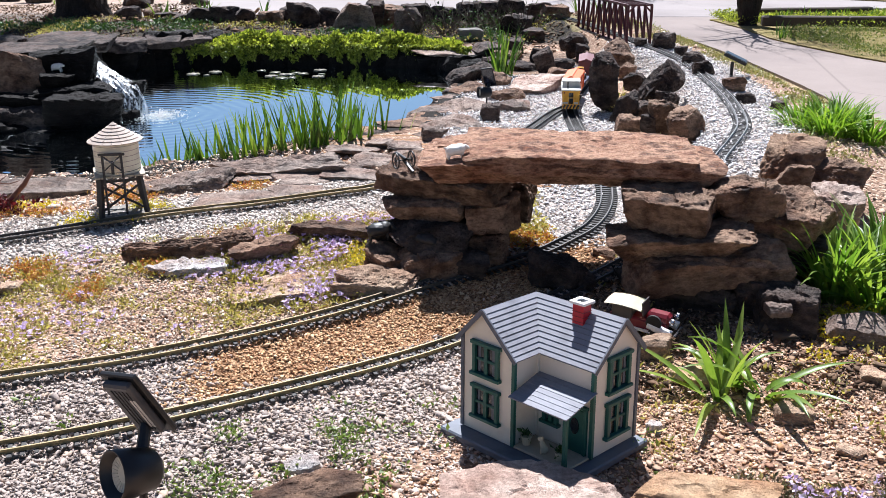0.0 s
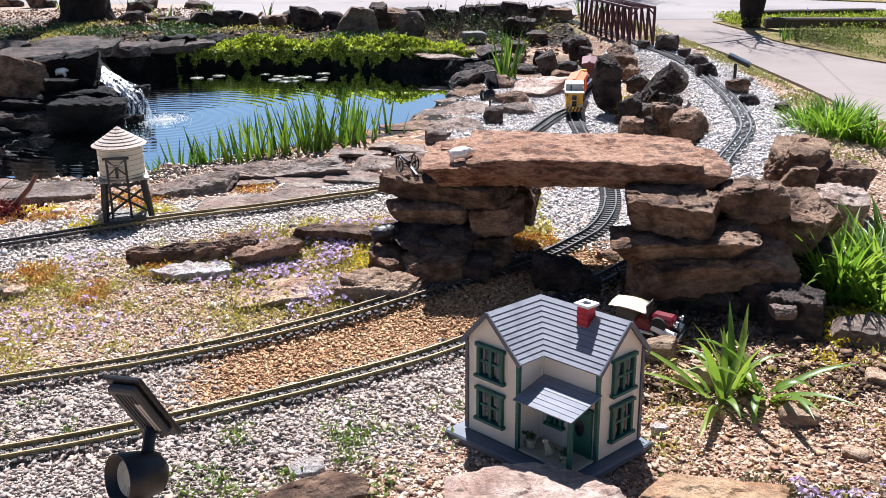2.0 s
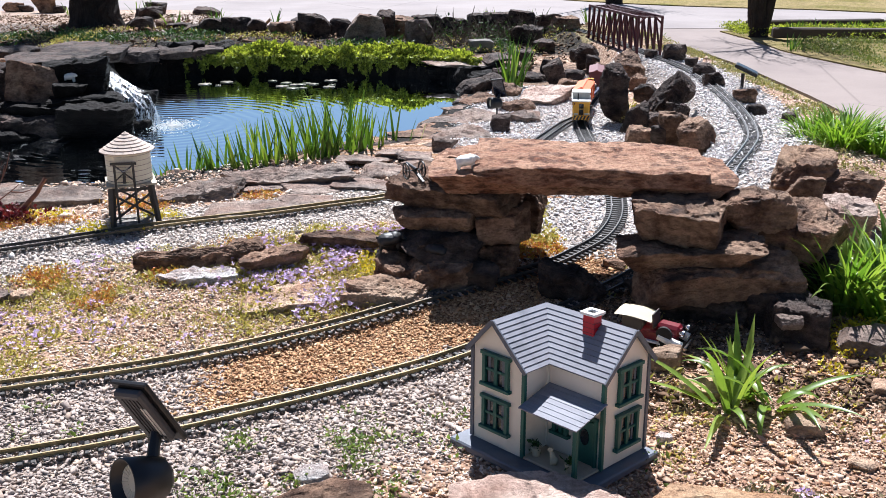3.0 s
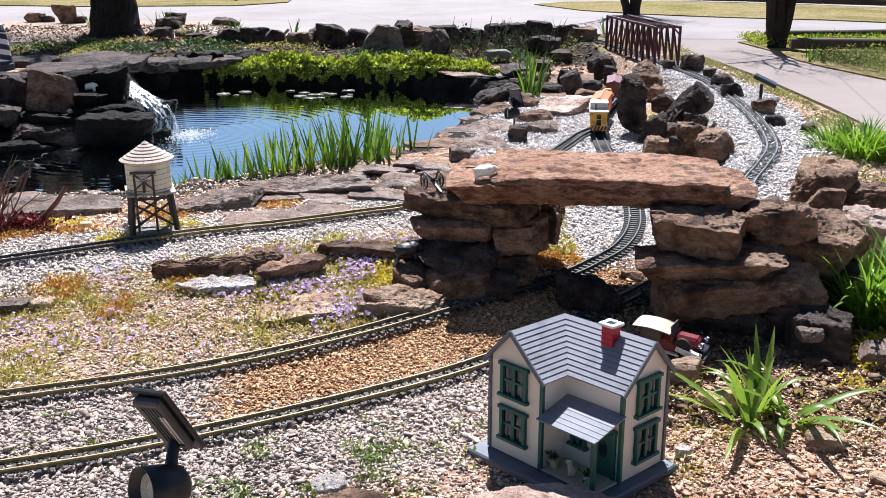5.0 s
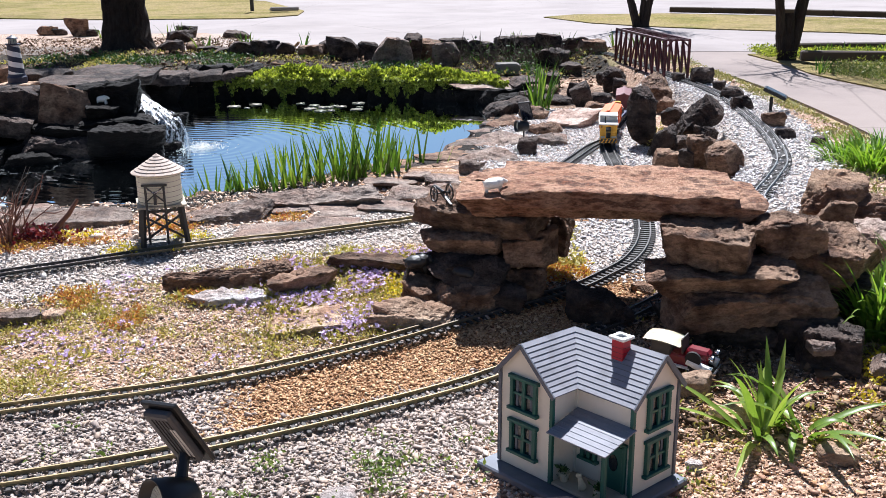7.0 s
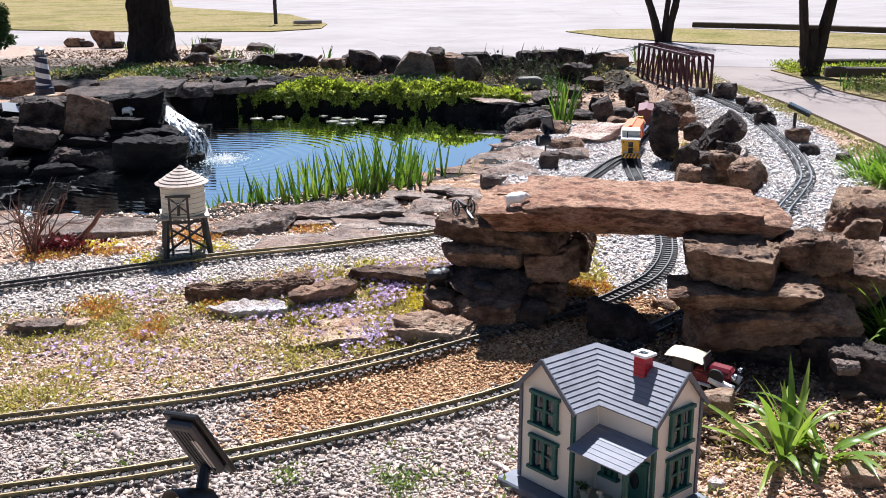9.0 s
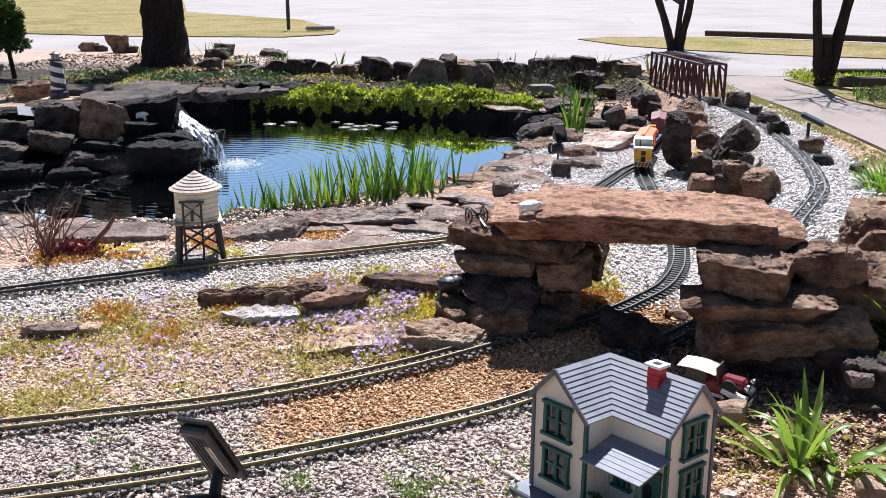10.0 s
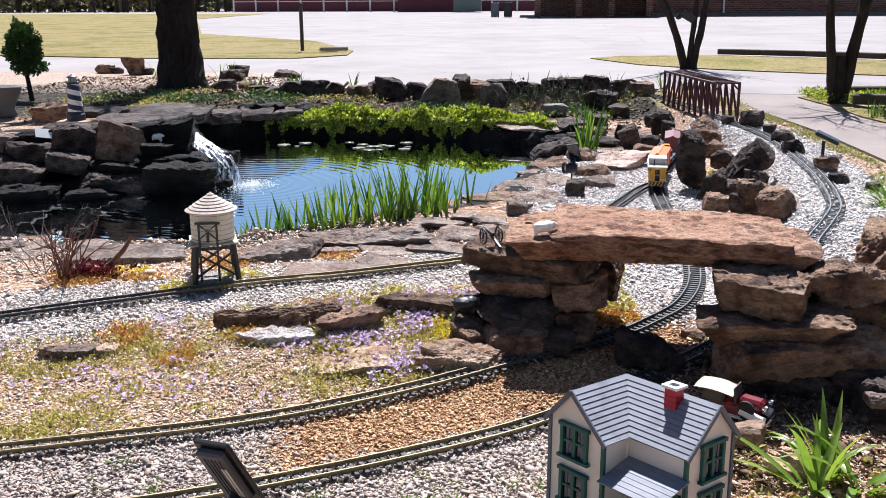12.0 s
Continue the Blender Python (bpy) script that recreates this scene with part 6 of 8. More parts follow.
# ---------------------------------------------------------------- the red truss bridge
def truss_bridge():
    near_mid, far_mid = Vector((1.655, 7.98, 0)), Vector((1.44, 9.35, 0))
    along = (far_mid - near_mid)
    length, turn = along.length, math.degrees(math.atan2(along.y, along.x)) - 90
    z = height(1.66, 8.08) - 0.006
    bridge = thing("truss_bridge", pose(near_mid.x, near_mid.y, z, 0, 0, turn), "dark maroon steel model truss bridge over the railway track", "model bridge")
    half, tall, n = 0.103, 0.330, 9
    for s in (-1, 1):
        for zz, t in ((0.006, 0.026), (tall, 0.020)):
            part("chord", bar((s * half, 0, zz), (s * half, length, zz), t, t), MAROON, bridge)
        for k in range(n + 1):
            y = length * k / n
            part("upright", bar((s * half, y, 0), (s * half, y, tall), 0.019, 0.017), MAROON, bridge)
            if k < n:
                y1 = length * (k + 1) / n
                lo, hi = (y, y1) if k < n / 2 else (y1, y)
                part("diagonal", bar((s * half, lo, 0.01), (s * half, hi, tall - 0.01), 0.013, 0.013), MAROON, bridge)
    for k in range(n + 3):
        y = length * k / (n + 2)
        part("top_tie", bar((-half, y, tall), (half, y, tall), 0.010, 0.010), MAROON, bridge)
    for k in range(n + 1):
        y = length * k / n
        part("floor_beam", bar((-half, y, -0.004), (half, y, -0.004), 0.014, 0.012), MAROON, bridge)
    for y in (0.0,):
        for s in (-1, 1):
            part("knee_brace", bar((s * half, y, tall - 0.06), (s * (half - 0.06), y, tall), 0.012, 0.012), MAROON, bridge)
    tagged(put("bridge_abutment", rock_mesh(0.24, 1.5, 0.22, 77, DARK_ROCK, 4, 0.05), None, pose(1.54, 8.75, z - 0.235, 0, 0, turn)), "dark stone bed that carries the model bridge", "stone")


truss_bridge()


# ---------------------------------------------------------------- the train
RUN = np.r_[0, np.cumsum(np.linalg.norm(np.diff(SECOND_TRACK, axis=0), axis=1))]
TAIL = float(RUN[np.argmin(np.abs(SECOND_TRACK[:, 1] - 5.52) + (SECOND_TRACK[:, 0] < 0.5))])


def on_track(s):
    x, y = np.interp(s, RUN, SECOND_TRACK[:, 0]), np.interp(s, RUN, SECOND_TRACK[:, 1])
    x1, y1 = np.interp(s + 0.05, RUN, SECOND_TRACK[:, 0]), np.interp(s + 0.05, RUN, SECOND_TRACK[:, 1])
    return pose(x, y, float(track_height(x, y)) + 0.017, 0, 0, math.degrees(math.atan2(y1 - y, x1 - x)))


def running_gear(car, length):
    part("underframe", box((length - 0.02, 0.07, 0.016), (0, 0, 0.036), bevel=0.002), BLACK_PLASTIC, car)
    for s in (-1, 1):
        bogie = put("bogie", None, car, pose(s * (length / 2 - 0.08), 0, 0))
        for side in (-1, 1):
            part("side_frame", box((0.085, 0.008, 0.016), (0, side * 0.036, 0.018), bevel=0.002), BLACK_PLASTIC, bogie)
            for e in (-1, 1):
                part("wheel", rod((e * 0.026, side * 0.020, 0.015), (e * 0.026, side * 0.028, 0.015), 0.015, 0.015, 16), STEEL_RAIL, bogie)
        part("coupler", box((0.035, 0.010, 0.007), (s * 0.088, 0, 0.028), bevel=0.001), BLACK_PLASTIC, car)


def box_car(at, length, body, roof, label):
    car = thing("box_car", at, label, "model train car", "cars of the model train")
    running_gear(car, length)
    part("body", box((length - 0.02, 0.104, 0.100), (0, 0, 0.094), bevel=0.002), body, car)
    for side in (-1, 1):
        part("door", box((0.085, 0.004, 0.088), (0.0, side * 0.0538, 0.094), bevel=0.001), body, car)
        for k in range(12):
            x = -length / 2 + 0.03 + k * (length - 0.06) / 11
            if abs(x) > 0.05:
                part("rib", box((0.004, 0.004, 0.096), (x, side * 0.0535, 0.094)), body, car)
    bm = bmesh.new()
    section = [(-0.056, 0.143), (-0.054, 0.150), (0, 0.162), (0.054, 0.150), (0.056, 0.143)]
    ends = [[bm.verts.new((s * (length / 2 - 0.008), y, z)) for y, z in section] for s in (-1, 1)]
    for k in range(4):
        bm.faces.new((ends[0][k], ends[0][k + 1], ends[1][k + 1], ends[1][k]))
    bm.faces.new(ends[0][::-1]), bm.faces.new(ends[1]), bm.faces.new((ends[0][0], ends[1][0], ends[1][4], ends[0][4]))
    bmesh.ops.recalc_face_normals(bm, faces=bm.faces)
    part("roof", bm, roof, car)
    part("roof_walk", box((length - 0.02, 0.018, 0.004), (0, 0, 0.1645)), roof, car)
    return car


def caboose(at, length, label):
    car = thing("caboose", at, label, "model train car", "cars of the model train")
    running_gear(car, length)
    body = part("body", box((length - 0.07, 0.102, 0.088), (0, 0, 0.088), bevel=0.002), CAR_YELLOW, car, "yellow body")
    part("stripe", box((length - 0.068, 0.1035, 0.010), (0, 0, 0.056)), PLAIN_WHITE, car, "white stripe")
    part("roof", box((length - 0.01, 0.116, 0.008), (0, 0, 0.136), bevel=0.003), CAR_GREY, car, "light grey roof")
    part("cupola", box((0.11, 0.100, 0.036), (-0.02, 0, 0.156), bevel=0.002), CAR_GREY, car, "light grey cupola")
    part("cupola_roof", box((0.125, 0.112, 0.006), (-0.02, 0, 0.177), bevel=0.002), CAR_GREY, car)
    part("smoke_pipe", rod((-0.11, 0.02, 0.138), (-0.11, 0.02, 0.178), 0.004, 0.004, 8), BLACK_PLASTIC, car)
    for side in (-1, 1):
        for x in (-0.09, -0.03, 0.03, 0.09):
            part("window", box((0.022, 0.003, 0.026), (x, side * 0.0512, 0.102)), DARK_GLASS, car)
        for x in (-0.05, 0.01):
            part("cupola_window", box((0.022, 0.003, 0.018), (x, side * 0.0502, 0.158)), DARK_GLASS, car)
    for s in (-1, 1):
        x = s * (length / 2 - 0.018)
        part("platform", box((0.040, 0.100, 0.010), (x, 0, 0.046), bevel=0.001), CAR_YELLOW, car)
        part("step_board", box((0.004, 0.100, 0.026), (s * (length / 2 + 0.001), 0, 0.040)), CAR_YELLOW, car)
        for k in range(5):
            part("hazard_bar", box((0.003, 0.010, 0.026), (s * (length / 2 + 0.004), -0.040 + k * 0.020, 0.040), (28, 0, 0)), BLACK_PLASTIC, car, "black hazard stripe")
        for y in (-0.046, -0.016, 0.016, 0.046):
            part("railing", rod((s * length / 2 - s * 0.003, y, 0.050), (s * length / 2 - s * 0.003, y, 0.092 if abs(y) < 0.04 else 0.134), 0.0022, 0.0022, 6), CAR_YELLOW, car)
        part("railing", rod((s * length / 2 - s * 0.003, -0.046, 0.092), (s * length / 2 - s * 0.003, 0.046, 0.092), 0.0022, 0.0022, 6), CAR_YELLOW, car)
        part("end_door", box((0.003, 0.028, 0.066), (s * (length / 2 - 0.0345), 0, 0.084)), DARK_GLASS, car)
        part("marker_lamp", box((0.006, 0.010, 0.010), (s * (length / 2 - 0.030), 0.043, 0.118)), CAR_RED, car)
    return car


def flat_car(at, length, label):
    car = thing("flat_car", at, label, "model train car", "cars of the model train")
    running_gear(car, length)
    part("deck", box((length - 0.01, 0.104, 0.012), (0, 0, 0.050), bevel=0.002), CAR_BLUE, car, "dark blue deck")
    for side in (-1, 1):
        for k in range(7):
            part("stake_pocket", box((0.008, 0.005, 0.014), (-length / 2 + 0.04 + k * (length - 0.08) / 6, side * 0.0535, 0.050)), CAR_BLUE, car)
    return car


def toy_loader(at):
    it = thing("toy_loader", at, "small yellow toy wheel loader carried on the flat car", "toy vehicle")
    part("body", box((0.075, 0.050, 0.030), (0, 0, 0.032), bevel=0.004), CAR_YELLOW, it)
    part("cab", box((0.032, 0.046, 0.036), (-0.012, 0, 0.064), bevel=0.004), CAR_YELLOW, it)
    part("cab_window", box((0.033, 0.036, 0.018), (-0.012, 0, 0.068)), DARK_GLASS, it)
    part("bucket", box((0.030, 0.066, 0.026), (0.066, 0, 0.022), (0, 20, 0), bevel=0.004), CAR_ORANGE, it, "orange bucket")
    for x in (-0.026, 0.026):
        for y in (-0.030, 0.030):
            part("wheel", rod((x, y - 0.008, 0.017), (x, y + 0.008, 0.017), 0.017, 0.017, 16), RUBBER, it)
    for y in (-0.02, 0.02):
        part("arm", bar((0.02, y, 0.045), (0.060, y, 0.026), 0.007, 0.007), CAR_YELLOW, it)


s = TAIL + 0.17
caboose(on_track(s), 0.33, "yellow model caboose with a light grey roof on the track")
s += 0.385
box_car(on_track(s), 0.40, CAR_ORANGE, CAR_ORANGE, "orange model box car with ribbed sides on the track")
s += 0.40
flat = on_track(s)
flat_car(flat, 0.36, "dark blue model flat car carrying a toy loader")
toy_loader(flat @ pose(0.02, 0, 0.0565))
s += 0.40
box_car(on_track(s), 0.40, CAR_MAROON, CAR_MAROON, "faded maroon model box car with ribbed sides")


# ---------------------------------------------------------------- the toy roadster by the arch
def toy_roadster():
    x, y = 0.585, 2.61
    car = thing("toy_roadster", pose(x, y, height(x, y) + 0.004, 0, 3, -30) @ Matrix.Scale(1.08, 4), "dark red vintage toy car with white fenders and cream top", "toy vehicle")
    part("body", box((0.16, 0.055, 0.034), (0.01, 0, 0.042), bevel=0.006), CAR_RED, car)
    part("bonnet", box((0.066, 0.042, 0.032), (0.066, 0, 0.066), bevel=0.008), CAR_RED, car)
    part("seat_box", box((0.060, 0.060, 0.040), (-0.035, 0, 0.068), bevel=0.004), DARK_WOOD, car)
    top = bmesh.new()
    n = 8
    prof = [(-0.085 + 0.108 * k / n, 0.092 + 0.005 * math.sin(math.pi * k / n)) for k in range(n + 1)]
    rows = [[top.verts.new((px, s_ * 0.044, pz - (0.004 if abs(s_) else 0))) for px, pz in prof] for s_ in (-1, 0, 1)]
    for r0, r1 in zip(rows, rows[1:]):
        for k in range(n):
            top.faces.new((r0[k], r0[k + 1], r1[k + 1], r1[k]))
    bmesh.ops.solidify(top, geom=top.faces, thickness=0.003)
    bmesh.ops.recalc_face_normals(top, faces=top.faces)
    part("canvas_top", top, CREAM_TANK, car, "cream folded canvas top")
    part("windscreen", box((0.003, 0.058, 0.040), (0.024, 0, 0.086), (0, -10, 0)), DARK_WOOD, car)
    for yy in (-0.036, 0.036):
        for xx in (-0.055, 0.075):
            wheel = put("wheel", None, car, pose(xx, yy, 0.027, 90, 0, 0))
            part("tyre", lathe([(0.019, -0.005), (0.026, -0.005), (0.027, 0), (0.026, 0.005), (0.019, 0.005)], 20), RUBBER, wheel)
            part("hub", lathe([(0.003, -0.004), (0.019, -0.003), (0.019, 0.003), (0.003, 0.004)], 12), CHROME, wheel)
        part("fender", rod((0.045, yy, 0.052), (0.112, yy, 0.036), 0.011, 0.013, 10), PLAIN_WHITE, car, "white front fender")
        part("running_board", box((0.09, 0.012, 0.004), (0.01, yy, 0.030)), PLAIN_WHITE, car)
        part("headlamp", lathe([(0.003, -0.008), (0.009, 0.0), (0.009, 0.006), (0.002, 0.008)], 14), CHROME, car, m=pose(0.108, yy * 0.7, 0.070, 0, 90, 0))
    part("spare_wheel", lathe([(0.012, -0.004), (0.022, -0.004), (0.022, 0.004), (0.012, 0.004)], 20), RUBBER, car, m=pose(0.062, -0.040, 0.062, 90, 0, 0))
    part("bumper", rod((0.122, -0.04, 0.032), (0.122, 0.04, 0.032), 0.004, 0.004, 8), CHROME, car)


toy_roadster()


# ---------------------------------------------------------------- figures and a little cannon
figurine("goat_figurine", four_legged(0.076, 0.054, 0.60, 0.02), FIGURE_WHITE, pose(0.042, 3.085, 0.438, 0, 0, 8), "small shaggy white goat figurine standing on the stone slab")
figurine("bear_figurine", four_legged(0.095, 0.066, 0.62, -0.10), FIGURE_BLACK, pose(-0.225, 3.085, 0.150, 0, 0, 8), "small black bear figurine on the pier stones")
figurine("bear_figurine", four_legged(0.095, 0.062, 0.62, -0.10), FIGURE_BLACK, pose(-0.060, 3.045, 0.128, 0, 0, 170), "small black bear figurine in the shade of the pier")
figurine("bear_figurine", four_legged(0.085, 0.062, 0.45, 0.0), FIGURE_WHITE, pose(-2.56, 6.22, 0.275, 0, 0, -4), "small white bear figurine above the waterfall")


def cannon():
    it = thing("model_cannon", pose(-0.140, 3.225, 0.372, 0, 0, 118) @ Matrix.Scale(0.62, 4), "small black model field cannon with spoked wheels on the pier", "model cannon")
    part("barrel", rod((-0.03, 0, 0.058), (0.10, 0, 0.072), 0.010, 0.007, 14), BLACK_PLASTIC, it)
    part("trail", bar((0, 0, 0.048), (-0.12, 0, 0.004), 0.014, 0.012), BLACK_PLASTIC, it)
    part("axle", rod((0, -0.05, 0.048), (0, 0.05, 0.048), 0.004, 0.004, 8), BLACK_PLASTIC, it)
    for yy in (-0.05, 0.05):
        wheel = put("wheel", None, it, pose(0, yy, 0.048, 90, 0, 0))
        part("tyre", hoop(0.041, 0.048, 0.003), BLACK_PLASTIC, wheel)
        for k in range(10):
            a = 2 * math.pi * k / 10
            part("spoke", rod((0, 0, 0), (0.044 * math.cos(a), 0.044 * math.sin(a), 0), 0.002, 0.002, 5), BLACK_PLASTIC, wheel)
        part("hub", lathe([(0.002, -0.006), (0.008, -0.005), (0.008, 0.005), (0.002, 0.006)], 10), BLACK_PLASTIC, wheel)


cannon()
# ---------------------------------------------------------------- lamps by the pond and the path
def path_light(at, label):
    lamp = thing("path_light", at, label, "solar light", "solar lights")
    part("stake", rod((0, 0, -0.05), (0, 0, 0.10), 0.010, 0.012, 10), BLACK_PLASTIC, lamp)
    panel = put("panel", None, lamp, pose(0.02, 0, 0.125, 0, 24, 0))
    part("panel_frame", box((0.16, 0.13, 0.022), bevel=0.004), BLACK_PLASTIC, panel)
    part("solar_cell", box((0.135, 0.108, 0.002), (0, 0, 0.0122)), SOLAR_CELL, panel)


path_light(pose(1.95, 6.30, height(1.95, 6.30), 0, 0, -20), "black solar light on a stake beside the raised track")
solar_spot(pose(0.27, 5.68, height(0.27, 5.68) + 0.03) @ Matrix.Scale(0.66, 4), "black solar spotlight on a stake among the pond stones", axes((0.02, 0.02, 0.30), (0.25, 0.3, -0.9), (0.9, -0.3, 0.2)), (0.03, 0.0, 0.16), (-0.09, -0.04, 0.165))


def lighthouse():
    x, y = -3.72, 7.42
    it = thing("model_lighthouse", pose(x, y, 0.27), "model lighthouse with a navy and white spiral on a stone plate", "model lighthouse")
    part("plate", box((0.26, 0.22, 0.025), (0, 0, -0.01), bevel=0.006), TAN_ROCK, it, "flat tan stone plate")
    part("foot", lathe([(0.075, 0), (0.075, 0.05), (0.066, 0.06), (0.064, 0.075)], 28), NAVY, it)
    pitch, low, high = 0.082, 0.074, 0.300
    for start, colour, label in ((0.0, NAVY, "navy spiral band"), (0.5, PLAIN_WHITE, "white spiral band")):
        v, f, n = [], [], 48
        for turn in range(-1, 5):
            for i in range(n):
                corners = []
                for j in (0, 1):
                    a = 2 * math.pi * (i + j) / n
                    for e in (0, 0.5):
                        z = min(max(low + pitch * (turn + start + e - (i + j) / n), low), high)
                        r_ = 0.062 - (z - low) * 0.0708
                        corners.append((r_ * math.cos(a), r_ * math.sin(a), z))
                if abs(corners[1][2] - corners[0][2]) + abs(corners[3][2] - corners[2][2]) > 1e-6:
                    k = len(v)
                    v += corners
                    f.append((k, k + 2, k + 3, k + 1))
        put("spiral_band", mesh_of("spiral_band", v, f, colour), it, label=label)
    part("gallery", lathe([(0.048, 0.300), (0.058, 0.304), (0.058, 0.312), (0.034, 0.313)], 24), NAVY, it)
    part("lantern", lathe([(0.030, 0.312), (0.030, 0.350)], 12), LAMP_LENS, it, "pale lantern glass")
    for k in range(8):
        a = 2 * math.pi * k / 8
        part("glazing_bar", rod((0.032 * math.cos(a), 0.032 * math.sin(a), 0.312), (0.032 * math.cos(a), 0.032 * math.sin(a), 0.350), 0.002, 0.002, 5), NAVY, it)
    part("cap", lathe([(0.046, 0.350), (0.040, 0.358), (0.012, 0.372), (0.002, 0.380)], 20), NAVY, it)


lighthouse()


# ---------------------------------------------------------------- trees
def grow(start, way, length, radius, depth, r, out, twigs):
    """A limb that wanders, and its side limbs."""
    pts, rad = [Vector(start)], [radius]
    d = Vector(way).normalized()
    n = 6
    for i in range(n):
        d = (d + Vector(r.normal(0, 0.10, 3)) + Vector((0, 0, 0.04))).normalized()
        pts.append(pts[-1] + d * length / n)
        rad.append(radius * (1 - 0.55 * (i + 1) / n))
    (out if depth < 2 else twigs).append(tube(pts, rad, 9 if depth == 0 else 6 if depth == 1 else 4))
    if depth < 4:
        for k in range(4 if depth else 5):
            i = int(r.integers(2, n + 1))
            side = (d + Vector(r.normal(0, 0.75, 3)) + Vector((0, 0, 0.25))).normalized()
            grow(pts[i], side, length * r.uniform(0.5, 0.75), rad[i] * 0.6, depth + 1, r, out, twigs)


def bare_tree(name, x, y, stems, label, seed, reach):
    """stems: foot offset, way, clear length, radius."""
    r = np.random.default_rng(seed)
    z = max(height(x, y), LOT_Z + 0.04) if y > 12.4 and x > 2 else height(x, y)
    tree = thing(name, pose(x, y, z - 0.03), label, "tree")
    limbs, twigs = [], []
    for (ox, oy), way, clear, radius in stems:
        d = Vector(way).normalized()
        pts, rad = [Vector((ox, oy, 0))], [radius * 1.45]
        n = 40
        for i in range(1, n + 1):
            d = (d + Vector(r.normal(0, 0.012, 3))).normalized()
            pts.append(pts[-1] + d * clear / n)
            rad.append(radius * (1.45 if i == 0 else 1.0 + 0.32 * math.exp(-i * 0.4)) * (1 - 0.25 * i / n))
        v, f = tube(pts, rad, 48)
        v = [p + Vector((noise.noise(p * 6), noise.noise(p * 6 + Vector((9, 9, 9))), 0)) * radius * 0.10 + Vector((p.x - ox, p.y - oy, 0)) * 0.22 * noise.noise(Vector((math.atan2(p.y - oy, p.x - ox) * 5, p.z * 1.6, 3))) for p in v]
        put("trunk", mesh_of("trunk", v, f, BARK, True), tree)
        for k in range(4 if clear > 1 else 0):
            side = (d + Vector(r.normal(0, 0.6, 3)) + Vector((0, 0, 0.3))).normalized()
            grow(pts[-1 - k % 3], side, reach * r.uniform(0.6, 1.0), radius * 0.5, 1, r, limbs, twigs)
    v, f = joined(limbs)
    put("branchwork", mesh_of("branchwork", v, f, BARK, True), tree)
    v, f = joined(twigs)
    put("crown", mesh_of("crown", v, f, BARK), tree)
    return tree


bare_tree("shade_tree", -4.45, 11.85, [((0, 0), (-0.01, 0, 1), 3.6, 0.255)], "large dark shade tree trunk with rough bark on the bank", 3, 2.6)
bare_tree("ornamental_tree", 3.26, 19.4, [((-0.06, 0), (-0.27, 0, 1), 1.7, 0.075), ((0.03, 0.03), (0.0, 0, 1), 1.7, 0.055), ((0.09, 0), (0.10, 0, 1), 1.7, 0.07)], "bare dark ornamental tree with three slim stems", 5, 1.6)
bare_tree("ornamental_tree", 4.17, 12.98, [((-0.04, 0), (-0.16, 0, 1), 1.5, 0.066), ((0.03, 0.04), (0.05, 0, 1), 1.5, 0.042), ((0.05, 0), (0.22, 0, 1), 1.5, 0.062), ((0.01, 0.0), (0.02, 0, 1), 0.62, 0.088)], "bare dark ornamental tree with forked stems beside the path", 8, 1.7)

lamp = thing("clip_light", pose(2.98, 19.22, 0.86, 0, 0, 0), "small black lamp with a solar panel clipped to the tree", "solar light", "solar lights")
part("lamp_head", lathe([(0.03, -0.05), (0.055, 0.0), (0.055, 0.05), (0.02, 0.055)], 16), BLACK_PLASTIC, lamp, "black lamp head", m=pose(0, 0, 0, 80, 0, 20))
part("panel", box((0.28, 0.02, 0.16), (0.2, 0, 0.0), (30, 30, 0), bevel=0.004), BLACK_PLASTIC, lamp, "black solar panel")


def conifer():
    x, y = -5.62, 10.2
    tree = thing("clipped_conifer", pose(x, y, height(x, y)), "small rounded dark green clipped conifer on a thin trunk", "shrub")
    v, f = tube([(0.02, 0, 0), (0, 0, 0.2), (-0.03, 0, 0.5)], [0.03, 0.025, 0.02], 8)
    put("trunk", mesh_of("trunk", v, f, BARK, True), tree)
    n = 11000
    u = rng.normal(size=(n, 3))
    u /= np.linalg.norm(u, axis=1, keepdims=True)
    lump = np.array([noise.noise(Vector(p) * 2.4) for p in u])
    rad = (0.75 + 0.35 * lump + rng.uniform(-0.35, 0.05, n))[:, None]
    tall = u[:, 2:3]
    p = u * rad * np.where(tall < 0, (0.25, 0.22, 0.38), (0.21, 0.19, 0.30)) + (-0.02, 0, 0.62)
    low = rng.uniform(0, 1, n) < 0.12
    p[low] = u[low] * rad[low] * (0.20, 0.16, 0.10) + (0.06, 0, 0.38)
    leaves("crown", p, u + rng.normal(0, 0.4, (n, 3)) + (0, 0, 0.4), 0.016, CONIFER, "", "", parent=tree)


conifer()


# ---------------------------------------------------------------- beyond the garden
def brick_material():
    n = Nodes("red_brown_brickwork")
    at = n.place(kind="Object")
    m = n.node("Mapping")
    m.inputs["Rotation"].default_value = (radians(90), 0, 0)
    n.wire(at, m.inputs[0])
    b = n.node("TexBrick")
    b.inputs["Scale"].default_value = 1.0
    b.inputs["Brick Width"].default_value, b.inputs["Row Height"].default_value, b.inputs["Mortar Size"].default_value = 0.42, 0.16, 0.012
    b.inputs["Color1"].default_value, b.inputs["Color2"].default_value, b.inputs["Mortar"].default_value = lin(126, 82, 68), lin(92, 58, 50), lin(150, 132, 118)
    n.wire(m.outputs[0], b.inputs["Vector"])
    return n.done(n.vary(b.outputs["Color"], n.noise(at, 0.8, 4), 0.25), 0.9, n.bump(b.outputs["Fac"], -0.4, 0.01))


